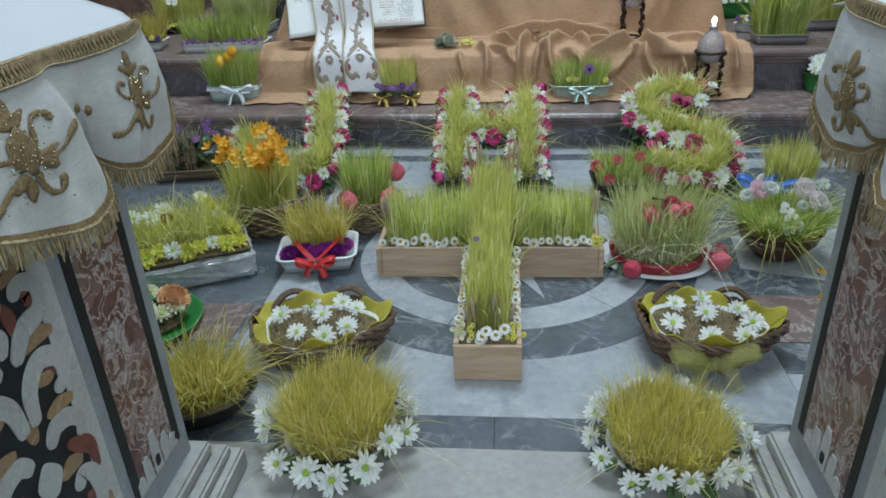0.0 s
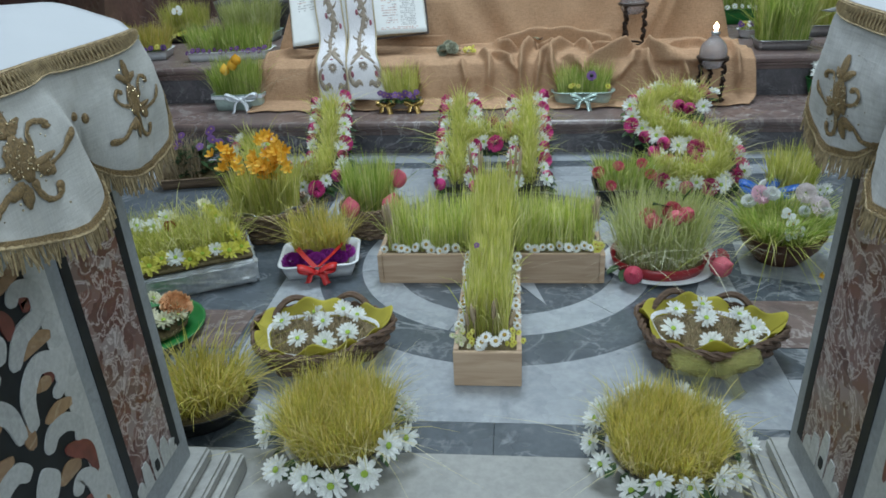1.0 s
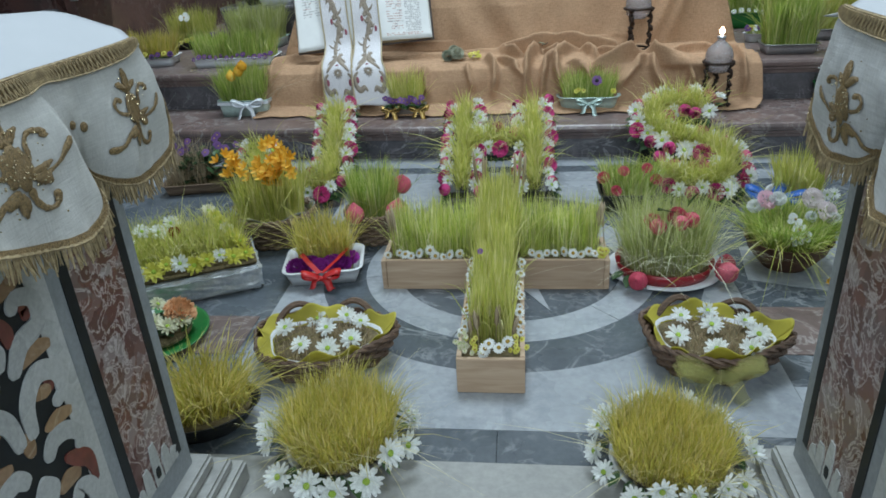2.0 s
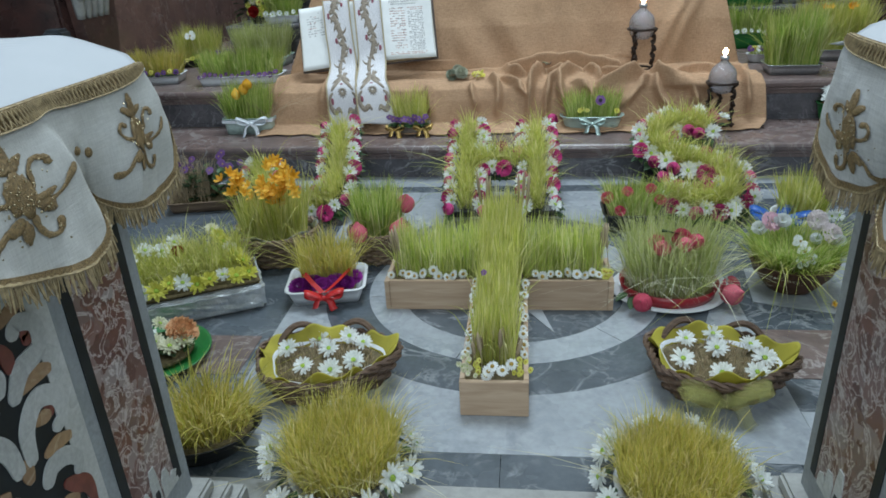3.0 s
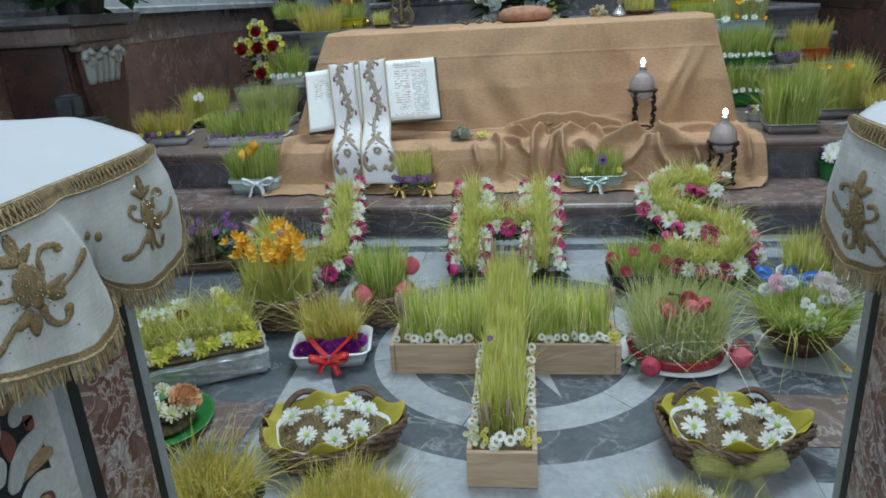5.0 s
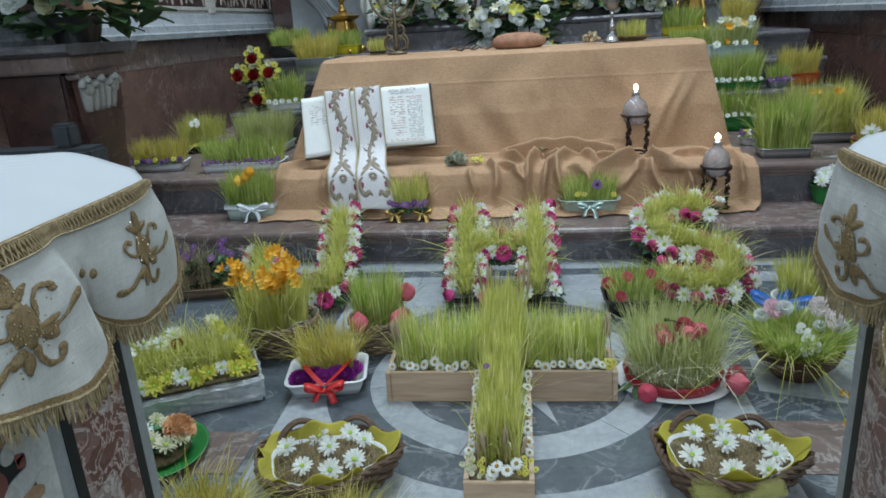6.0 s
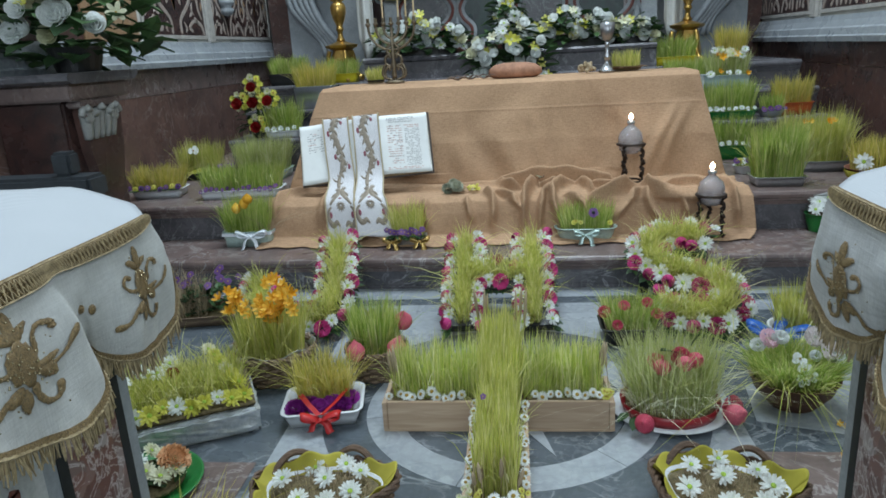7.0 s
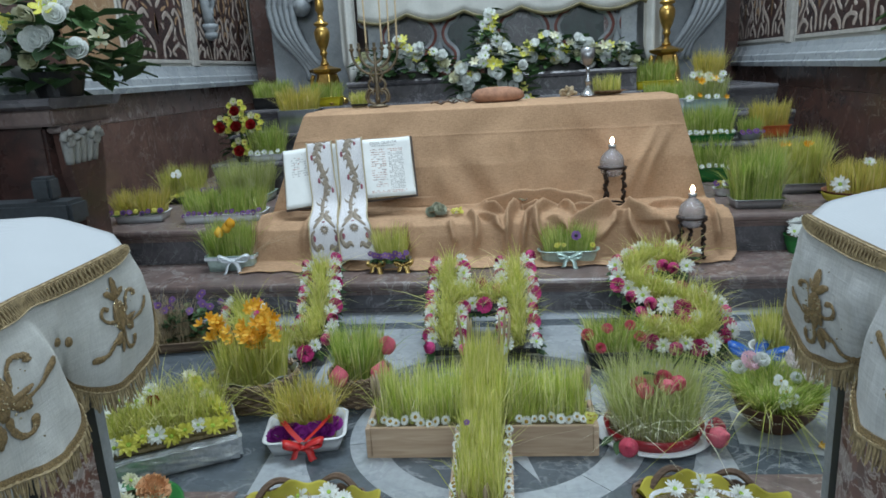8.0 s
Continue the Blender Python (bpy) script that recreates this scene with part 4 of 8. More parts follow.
def burlap_at(u, v):
    for (a, *p), (b, *q) in zip(HALF, HALF[1:]):
        if v <= b:
            f = (v - a) / (b - a)
            y, z, xl, xr = (m + (n - m) * f for m, n in zip(p, q))
            break
    x = xl + (xr - xl) * u
    big = noise.noise(Vector((x * 1.7, v * 3.1, 2.0)))
    hang = min(1, max(0, (v - 0.2) / 0.3)) * (1 if v < 0.66 else 0.3)
    fold = math.sin(x * 9 + 3 * big + 2.2 * math.sin(x * 2.3)) * 0.014 + 0.007 * math.sin(x * 23 + 5 * big) + 0.004 * noise.noise(Vector((x * 14, v * 10, 5.0))) + 0.004 * math.exp(-((v - 0.33) / 0.006) ** 2) + 0.02 * noise.noise(Vector((x * 3.0, 0.3, v * 1.5)))
    right = 0.03 * max(0, x - 0.55) * math.sin(x * 23 + v * 4)
    y += -hang * (fold + right) - 0.02 * hang * noise.noise(Vector((x * 1.1, 4.0, v * 2)))
    heap = max(0.0, 1 - abs(v - 0.74) / 0.17)
    drop = max(0.0, 1 - abs(v - 0.885) / 0.10)
    w = min(1, max(0.15, (x + 0.55) / 0.4))
    rise = 0.0
    if v > 0.62:
        d2 = ((CREST_PTS[:, 0] - x) ** 2 + (CREST_PTS[:, 1] - v * 1.9) ** 2) / CREST_PTS[:, 2] ** 2
        clear = min(1.0, max(0.15, math.hypot(x - 0.65, (v - 0.765) * 1.9) / 0.06 - 0.9))
        rise = 1.55 * clear * float((CREST_PTS[:, 3] * np.exp(-1.5 * d2)).max()) + 0.007 * noise.noise(Vector((x * 11, v * 20, 1.0)))
    roll = 0.018 * (0.4 + w) * math.exp(-((v - 0.70 - 0.012 * math.sin(x * 7)) / 0.014) ** 2) + 0.010 * w * math.exp(-((v - 0.77 - 0.018 * math.sin(x * 5 + 1)) / 0.012) ** 2)
    z += (rise + roll) * (1 if v < 0.86 else 0.25)
    y -= rise * (0.5 if v < 0.86 else 1.0) + roll * 0.4
    for x0, x1, amp in ((0.72, 0.98, 0.03), (0.80, 1.04, 0.022), (0.60, 0.70, 0.016), (-0.95, -1.0, 0.02), (0.2, 0.1, 0.008), (-0.25, -0.3, 0.01)):
        t = (0.66 - v) / 0.45
        if 0 < t < 1:
            e = (x - x0 - (x1 - x0) * t) / 0.035
            y -= amp * math.exp(-e * e) * math.sin(math.pi * min(1, t * 1.15 + 0.1)) if abs(e) < 3 else 0
    pl = 0.5 + 0.5 * math.sin(x * 24 + 5 * noise.noise(Vector((x * 2.1, v * 2.5, 3.0))) + (v - 0.88) * 9)
    y -= drop * (0.012 + 0.016 * w * pl ** 2)
    z += drop * 0.008 * w * pl
    if v > 0.93:
        y += 0.07 * noise.noise(Vector((x * 2.0, 9.0, 0.0))) * (v - 0.93) / 0.07 + 0.01 * math.sin(x * 40) * (v - 0.93) / 0.07
        z += 0.012 * abs(math.sin(x * 17 + 2 * big)) * (1 - abs(v - 0.965) / 0.035) if v > 0.93 else 0
    return Vector((x, y, max(z, 0.172)))


altar_cloth = thing("burlap_cloth", SF, "brown burlap cloth draped over a low altar table in folds", "cloth")
part("front_drape", sheet(burlap_at, 360, 300, 0.0025), BURLAP, altar_cloth, "", True)
for sgn, xt, xb in ((-1, -1.072, -1.245), (1, 1.03, 1.125)):
    def side(u, v, sgn=sgn, xt=xt, xb=xb):
        f = 0.012 * math.sin(u * 22 + sgn) * v
        return Vector((xt + (xb - xt) * v + sgn * f, 4.435 - 0.145 * v + (0.58 + 0.1 * v) * u, 0.932 - 0.53 * v))
    part("side_drape", sheet(side, 40, 30, 0.0025), BURLAP, altar_cloth, "", True)
table = thing("altar_table", SF, "plain low wooden table hidden beneath burlap", "table")
part("tabletop", block(-1.06, 1.02, 4.46, 5.0, 0.90, 0.928), WOOD, table)
for x in (-1.0, 0.96):
    for y, z in ((4.5, 0.366), (4.94, 0.601)):
        part("leg", block(x - 0.025, x + 0.025, y - 0.025, y + 0.025, z, 0.90), WOOD, table)

# ---- open choir book and stole ----
PAPER = plain("paper", (0.74, 0.75, 0.73), 0.8, vary=0.05, scale=14)
PAPER_EDGE = plain("paper_edges", (0.42, 0.37, 0.27), 0.85, vary=0.25, scale=200)
LEATHER = plain("leather", (0.06, 0.04, 0.03), 0.55, vary=0.3, scale=60, bumps=0.2)
INK = plain("ink", (0.26, 0.25, 0.25), 0.8, vary=0.2)
RED_INK = plain("red_ink", (0.5, 0.27, 0.22), 0.8, vary=0.2)
book_m = Matrix.Translation((-0.745, 4.13, 0.47)) @ Matrix.Rotation(radians(3.5), 4, "Z") @ Matrix.Rotation(radians(66), 4, "X") @ Matrix.Rotation(radians(4.0), 4, "Z")
book = thing("choir_book", book_m, "open antique choir book with printed red and black text", "book")
BW, BH = 0.355, 0.33


def page_z(x):
    a = abs(x) / BW
    return 0.038 * (1 - (1 - min(1, a * 5)) ** 2) * (1 - 0.35 * a) + 0.006


for sgn in (-1, 1):
    part("page", sheet(lambda u, v, sgn=sgn: Vector((sgn * BW * u * (1 - 0.012 * v), BH * v + 0.004 * math.sin(u * 5), page_z(BW * u) + 0.005 * math.sin(v * 4 + u * 3) * u)), 30, 12, 0.001), PAPER, book, "", True)
    part("page_block", sheet(lambda u, v, sgn=sgn: Vector((sgn * BW * (0.004 + 0.985 * u), 0.003, 0.002 + v * (page_z(BW * u) - 0.003))), 30, 2, 0.002), PAPER_EDGE, book)
    part("page_block", sheet(lambda u, v, sgn=sgn: Vector((sgn * BW * 0.99, 0.004 + (BH - 0.008) * u, 0.002 + v * (page_z(BW) - 0.003))), 10, 2, 0.002), PAPER_EDGE, book)
part("cover", block(-BW - 0.008, BW + 0.008, -0.008, BH + 0.008, -0.006, 0.002, 0.002), LEATHER, book, "dark leather cover")


def text_lines(sgn, x0, x1, y0, y1, rows, mt, name, fill=0.8, hgt=0.0032):
    bm = bmesh.new()
    for k in range(rows):
        y = y1 - (y1 - y0) * (k + 0.5) / rows
        x = x0
        while x < x1:
            w = rnd.uniform(0.004, 0.014)
            if rnd.random() < fill:
                w = min(w, x1 - x)
                for a, b_ in ((x, x + w),):
                    za, zb = page_z(a) + 0.005 * math.sin(y / BH * 4 + a / BW * 3) * a / BW, page_z(b_) + 0.005 * math.sin(y / BH * 4 + b_ / BW * 3) * b_ / BW
                    vs = [bm.verts.new((sgn * q, yy + 0.004 * math.sin(q / BW * 5), zz + 0.0013)) for q, yy, zz in ((a, y, za), (b_, y, zb), (b_, y + hgt, zb), (a, y + hgt, za))]
                    bm.faces.new(vs)
            x += w + rnd.uniform(0.002, 0.005)
    part(name, bm, mt, book)["kind"] = "stuff"


text_lines(1, 0.13, 0.21, 0.05, 0.27, 17, RED_INK, "text_column", 0.7)
text_lines(1, 0.135, 0.21, 0.058, 0.275, 15, INK, "text_column", 0.35)
text_lines(1, 0.225, 0.305, 0.04, 0.25, 24, INK, "text_column", 0.85, 0.0028)
text_lines(1, 0.225, 0.305, 0.252, 0.272, 2, RED_INK, "text_column", 0.8)
text_lines(1, 0.12, 0.31, 0.02, 0.036, 2, RED_INK, "text_line", 0.7)
text_lines(1, 0.14, 0.27, 0.284, 0.291, 1, INK, "text_line", 0.8)
text_lines(-1, 0.22, 0.31, 0.17, 0.30, 10, INK, "text_column", 0.55)
text_lines(-1, 0.25, 0.31, 0.175, 0.29, 4, RED_INK, "text_column", 0.6)
head = bpy.data.curves.new("heading", "FONT")
head.body, head.size, head.extrude, head.align_x = "FERIA QUINTA", 0.0225, 0.0002, "CENTER"
ho = new("heading", head)
ho.parent = book
ho.matrix_local = Matrix.Translation((0.205, 0.298, page_z(0.2) + 0.0045)) @ Matrix.Rotation(radians(2.5), 4, "Y")
head.materials.append(INK)

DRY_LEAF = plain("dry_leaf", (0.17, 0.15, 0.08), 0.7, vary=0.4, scale=60)
STOLE = weave("stole_silk", (0.58, 0.57, 0.585), (0.67, 0.66, 0.67), 500, 0.2, 0.6)
THREAD_BROWN = plain("embroidery_thread", (0.25, 0.205, 0.155), 0.55, 0.1, 0.45, 200, 0.5)
THREAD_RED = plain("red_thread", (0.24, 0.06, 0.085), 0.6, vary=0.3, scale=200)
TRIM_GOLD = plain("gold_trim", (0.42, 0.35, 0.22), 0.5, 0.2, 0.3, 250, 0.4)
stole = thing("stole", Matrix.Identity(4), "white silk stole with embroidered vines laid over the book", "stole")
sl = lambda p: book_m @ Vector(p)


def band(top_x, low, width_low, wtop):
    """One end of the stole: over the page, then down the burlap to the lower step."""
    line = [(sl((top_x, BH + 0.012, 0.03)), wtop), (sl((top_x, BH, 0.058)), wtop), (sl((top_x * 0.98, BH * 0.5, 0.058)), wtop), (sl((top_x * 0.93, 0.0, 0.058)), wtop * 1.02)]
    a, b = line[-1][0], Vector(low)
    kick = Vector((a.x * 0.75 + b.x * 0.25, a.y * 0.55 + b.y * 0.45 - 0.02, 0.425))
    line += [(kick, wtop * 1.1), (kick.lerp(b, 0.45) + Vector((0, -0.015, 0.05)), width_low * 0.92), (b, width_low)]
    def fn(u, v):
        t = v * (len(line) - 1)
        i = min(int(t), len(line) - 2)
        f = t - i
        ps = [line[max(0, min(len(line) - 1, i + k))] for k in (-1, 0, 1, 2)]
        cr = lambda q: 0.5 * (2 * q[1] + (q[2] - q[0]) * f + (2 * q[0] - 5 * q[1] + 4 * q[2] - q[3]) * f * f + (3 * q[1] - q[0] - 3 * q[2] + q[3]) * f ** 3)
        c, w = cr([p[0] for p in ps]), cr([p[1] for p in ps])
        return c + Vector(((u - 0.5) * w, 0.0, 0.006 * math.sin(u * 5 + v * 7) * v + (u - 0.5) * w * 0.06))
    return fn


def vine(fn, parent, lift=Vector((0, -0.003, 0.003))):
    P = lambda u, v: fn(u, v) + lift
    W, L = 0.20, 0.80
    put = lambda a, b, o: fn(0.5 + a / W, b / L) + lift * (o / 0.003)
    brown, red = [], []
    n = 60
    for sg, ph in ((1, 0.0),):
        brown.append([(0.024 * math.sin(b * 26), b, 0.007 + 0.015 * abs(math.sin(b * 33)) ** 0.7 * (1 - 0.6 * (b - 0.1) / 0.36)) for b in (0.055 + 0.405 * i / n for i in range(n + 1))])
    for k in range(22):
        # serrated leaf tips along the stem
        b, sg = 0.06 + 0.0155 * k, (-1) ** k
        c, big = 0.024 * math.sin(b * 26), 0.040 * (1 - 0.5 * k / 22)
        brown.append(smooth_line([(c, b, 0.008), (c + sg * big * 0.6, b + 0.010, 0.0085), (c + sg * big, b + 0.026, 0.0015)], 4))
    for k in range(8):
        b, sg = 0.072 + 0.048 * k, (-1) ** k
        c = 0.026 * math.sin(b * 26)
        brown.append(smooth_line([(c, b, 0.003), (c + sg * 0.026, b - 0.004, 0.006), (c + sg * 0.046, b - 0.022, 0.002)], 4))
        brown.append(smooth_line([(c, b + 0.014, 0.003), (c - sg * 0.022, b + 0.020, 0.005), (c - sg * 0.036, b + 0.008, 0.002)], 4))
        if k in (1, 2, 4, 5):
            red.append(round_ends(smooth_line([(c - sg * 0.034, b + 0.020, 0.007), (c - sg * 0.042, b + 0.030, 0.010), (c - sg * 0.034, b + 0.040, 0.007)], 4)))
    for sg in (-1, 1):
        for a1, b1 in ((0.012, 0.455), (0.026, 0.462), (0.038, 0.475)):
            brown.append(smooth_line([(sg * 0.004, 0.50, 0.003), (sg * a1 * 0.8, 0.48, 0.005), (sg * a1, b1, 0.002)], 4))
        brown.append(smooth_line([(sg * 0.006, 0.495, 0.012), (sg * 0.020, 0.53, 0.013), (sg * 0.034, 0.575, 0.011), (sg * 0.056, 0.630, 0.008), (sg * 0.070, 0.655, 0.003)], 5))
        brown.append(smooth_line([(sg * 0.024, 0.515, 0.004), (sg * 0.044, 0.535, 0.006), (sg * 0.058, 0.565, 0.002)], 4))
        brown.append(smooth_line([(sg * 0.062, 0.668, 0.004), (sg * 0.080, 0.684, 0.006), (sg * 0.082, 0.716, 0.007), (sg * 0.060, 0.738, 0.007), (sg * 0.034, 0.730, 0.006), (sg * 0.018, 0.742, 0.003)], 5))
        red.append(round_ends(smooth_line([(sg * 0.070, 0.690, 0.006), (sg * 0.068, 0.702, 0.009), (sg * 0.066, 0.714, 0.006)], 4)))
    for j in range(12):
        a = j * math.pi / 6
        brown.append([(0.006 * math.cos(a), 0.665 + 0.006 * math.sin(a), 0.002), (0.018 * math.cos(a), 0.665 + 0.018 * math.sin(a), 0.0035), (0.030 * math.cos(a), 0.665 + 0.030 * math.sin(a), 0.001)])
    red.append(round_ends(smooth_line([(0, 0.582, 0.008), (0, 0.594, 0.013), (0, 0.606, 0.008)], 4)))
    brown = [[(a, b, w * (1.5 if b > 0.46 else 1.0)) for a, b, w in one] for one in brown]
    low = ((-1, 0.0002), (-0.6, 0.002), (0, 0.003), (0.6, 0.002), (1, 0.0002))
    for pts, mt, nm in ((brown, THREAD_BROWN, "embroidered_vine"), (red, THREAD_RED, "embroidered_fruit")):
        part(nm, relief(pts, put, low), mt, parent, "", True)["kind"] = "stuff"
    for u in (0.012, 0.988):
        part("trim", tube([[(P(u, i / 50), 0.004) for i in range(51)]], 5), TRIM_GOLD, parent)


for tx, low, wl_, wt in ((-0.145, (-0.835, 3.86, 0.20), 0.178, 0.142), (0.02, (-0.668, 3.83, 0.225), 0.190, 0.145)):
    fn = band(tx, low, wl_, wt)
    b_ = part("stole_end", sheet(fn, 14, 60, 0.002), STOLE, stole, "", True)
    vine(fn, b_)

# small dry sprigs lying in the folds
for x_, y_, z_, n_, tn_ in ((-0.288, 4.09, 0.425, 9, 0), (0.193, 4.12, 0.445, 4, 1.2)):
    sprig = thing("dry_sprig", Matrix.Translation((x_, y_, z_)) @ Matrix.Rotation(tn_, 4, "Z"), "dry grey-green leaf sprig lying on burlap folds", "sprig", "dry sprigs")
    part("stalk", tube([[((-0.05 + 0.012 * i, 0.006 * math.sin(i), 0.004 + 0.003 * math.sin(i * 1.3)), 0.0028) for i in range(9)]], 5), WICKER, sprig)
    for i in range(n_):
        a_ = 0.7 * i
        lf = relief([[((-0.04 + 0.011 * i) + 0.034 * t * math.cos(a_), 0.034 * t * math.sin(a_), 0.013 * math.sin(math.pi * (0.05 + 0.9 * t))) for t in (k / 5 for k in range(6))]], lambda a, b, o: Vector((a, b, 0.004 + o + 0.25 * abs(b))), ((-1, 0.003), (0, 0.0), (1, 0.003)))
        part("leaf", lf, DRY_LEAF, sprig)

# ---- flowers, grass and vessels ----
PET_WHITE = leafy("white_petals", [(0.0, (0.82, 0.85, 0.83)), (1.0, (0.92, 0.94, 0.92))], 0.6, 0.42)
PET_YELLOW = leafy("yellow_petals", [(0.0, (0.62, 0.6, 0.08)), (1.0, (0.75, 0.72, 0.2))], 0.6, 0.25)
PET_CREAM = leafy("cream_petals", [(0.0, (0.62, 0.62, 0.42)), (1.0, (0.78, 0.76, 0.58))], 0.6, 0.25)
PET_MAGENTA = leafy("magenta_petals", [(0.0, (0.40, 0.025, 0.14)), (1.0, (0.64, 0.06, 0.25))], 0.6, 0.2)
PET_RED = leafy("red_petals", [(0.0, (0.24, 0.01, 0.012)), (1.0, (0.38, 0.02, 0.02))], 0.6, 0.2)
PET_CORAL = leafy("coral_petals", [(0.0, (0.56, 0.07, 0.12)), (1.0, (0.72, 0.17, 0.22))], 0.6, 0.2)
PET_PINK = leafy("pink_petals", [(0.0, (0.62, 0.36, 0.44)), (0.5, (0.76, 0.6, 0.63)), (1.0, (0.82, 0.76, 0.76))], 0.6, 0.25)
PET_BLUSH = leafy("blush_petals", [(0.0, (0.90, 0.60, 0.70)), (0.3, (0.94, 0.84, 0.86)), (1.0, (0.96, 0.93, 0.92))], 0.6, 0.4)
PET_DRY = leafy("dried_petals", [(0.0, (0.26, 0.29, 0.21)), (1.0, (0.44, 0.44, 0.33))], 0.8, 0.2)
PET_ORANGE = leafy("orange_petals", [(0.0, (0.74, 0.36, 0.02)), (1.0, (0.86, 0.54, 0.07))], 0.55, 0.25)
PET_PEACH = leafy("peach_petals", [(0.0, (0.62, 0.27, 0.10)), (1.0, (0.74, 0.42, 0.22))], 0.55, 0.25)
PET_PURPLE = leafy("purple_petals", [(0.0, (0.20, 0.015, 0.20)), (1.0, (0.38, 0.045, 0.36))], 0.6, 0.2)
PET_VIOLET = leafy("violet_petals", [(0.0, (0.085, 0.03, 0.14)), (1.0, (0.19, 0.095, 0.26))], 0.6, 0.2)
EYE_GREEN = plain("green_eye", (0.40, 0.58, 0.07), 0.8, vary=0.3, scale=400, bumps=0.8)
EYE_YELLOW = plain("yellow_eye", (0.42, 0.27, 0.04), 0.8, vary=0.3, scale=400, bumps=0.8)
LEAF = leafy("green_leaves", [(0.0, (0.02, 0.05, 0.018)), (1.0, (0.06, 0.12, 0.04))], 0.5, 0.15)
STRAW_PALE = leafy("pale_straw", [(0.0, (0.55, 0.48, 0.20)), (1.0, (0.84, 0.78, 0.50))], 0.7, 0.45)
STRAW = leafy("dry_stalks", [(0.0, (0.32, 0.24, 0.14)), (1.0, (0.46, 0.37, 0.25))], 0.8, 0.1)


def blades(base, tip_dir, height, width, bend, material, parent, name="grass", label=""):
    """Many thin bent blades as one mesh. base (n,3), tip_dir (n,2) sideways lean, height (n), bend (n)."""
    n = len(base)
    a = ng.uniform(0, 2 * np.pi, n)
    side = np.stack([np.cos(a), np.sin(a), np.zeros(n)], 1)
    verts, ts, ws = [], (0.0, 0.38, 0.75, 1.0), (0.75, 1.0, 0.7, 0.0)
    for t, w in zip(ts, ws):
        c = base.copy()
        c[:, :2] += tip_dir * (height * (0.55 * t + bend * t * t))[:, None]
        c[:, 2] += height * (t - 0.32 * np.clip(bend, 0, 2.2) * t ** 3)
        if w:
            verts += [c - side * (width * w)[:, None], c + side * (width * w)[:, None]]
        else:
            verts.append(c)
    v = np.stack(verts, 1).reshape(-1, 3)
    k = np.arange(n)[:, None] * 7
    quads = np.concatenate([k + np.array([[0, 1, 3, 2]]), k + np.array([[2, 3, 5, 4]])]).tolist()
    tris = (k + np.array([[4, 5, 6]])).tolist()
    ob = link_mesh(name, v.tolist(), quads + tris, material, parent, label)
    ob["kind"] = "stuff"
    return ob


def in_disc(n, rx, ry=None, cx=0.0, cy=0.0):
    a, r = ng.uniform(0, 2 * np.pi, n), np.sqrt(ng.uniform(0, 1, n))
    return np.stack([cx + rx * r * np.cos(a), cy + (ry or rx) * r * np.sin(a)], 1)


def in_rect(n, x0, x1, y0, y1):
    return np.stack([ng.uniform(x0, x1, n), ng.uniform(y0, y1, n)], 1)


def grass(parent, xy, z, h, material, lean=0.12, out=0.0, bend=0.25, wild=0.04, var=0.16, width=0.0013, centre=(0, 0), floor_z=None):
    """A sown patch: blades upright in the mass, a few straying; out leans them away from the centre."""
    n = len(xy)
    base = np.concatenate([xy, np.full((n, 1), z)], 1)
    ang = ng.uniform(0, 2 * np.pi, n)
    amt = np.abs(ng.normal(0, lean, n))
    stray = ng.uniform(0, 1, n) < wild
    amt[stray] += ng.uniform(0.2, 0.5, stray.sum())
    tip = np.stack([np.cos(ang), np.sin(ang)], 1) * amt[:, None]
    rel = xy - np.array(centre)
    size = max(1e-6, np.abs(rel).max())
    tip += out * rel / size
    clump = 0.06 * np.sin(xy[:, :1] * 57 + xy[:, 1:] * 31) + 0.06 * np.sin(xy[:, 1:] * 73 - xy[:, :1] * 23)
    tip += clump * np.array([[1.0, 0.6]])
    hh = h * np.clip(ng.normal(1, var, n), 0.35, 1.3) * (1 + 0.8 * clump[:, 0])
    w = width * ng.uniform(0.6, 1.35, n)
    b = np.abs(ng.normal(bend, 0.2, n)) + stray * 0.5
    return blades(base, tip, hh, w, b, material, parent)


def soil(parent, sx, sy, z, rect_shape=False):
    if rect_shape:
        bm = block(-sx, sx, -sy, sy, z - 0.015, z, 0.004)
    else:
        bm = lathe([(0.02, z - 0.012), (1.0, z - 0.012), (1.0, z - 0.003), (0.6, z + 0.004), (0.02, z + 0.006)], 24, sx, sy)
    return part("soil", bm, SOIL, parent, "", True)


def petal_ring(verts, faces, n, r0, r1, w, lift, droop, phase, notch=0.0, jitter=0.08):
    for i in range(n):
        a = 2 * math.pi * (i + phase) / n + rnd.uniform(-jitter, jitter)
        l = r1 * rnd.uniform(0.88, 1.06)
        d, s = (math.cos(a), math.sin(a)), (-math.sin(a), math.cos(a))
        k = len(verts)
        tw = rnd.uniform(-0.05, 0.05)
        for t, ww in ((0.0, 0.35), (0.4, 0.95), (0.78, 0.9), (1.0, 0.35)):
            r = r0 + (l - r0) * t
            z = lift * t - droop * t * t * l
            for sg in (-1, 1):
                verts.append((d[0] * r + s[0] * sg * w * ww, d[1] * r + s[1] * sg * w * ww, z + 0.06 * w * (1 - abs(sg)) + sg * tw * t))
        for q in range(3):
            faces.append((k + 2 * q, k + 2 * q + 1, k + 2 * q + 3, k + 2 * q + 2))


def flower_mesh(name, rings, material):
    v, f = [], []
    v.append((0, 0, 0.02))
    for rg in rings:
        k = len(v)
        petal_ring(v, f, *rg)
        f += [(0, q, q + 1) for q in range(k, len(v), 8)]
    me = bpy.data.meshes.new(name)
    me.from_pydata(v, [], f)
    me.materials.append(material)
    return me


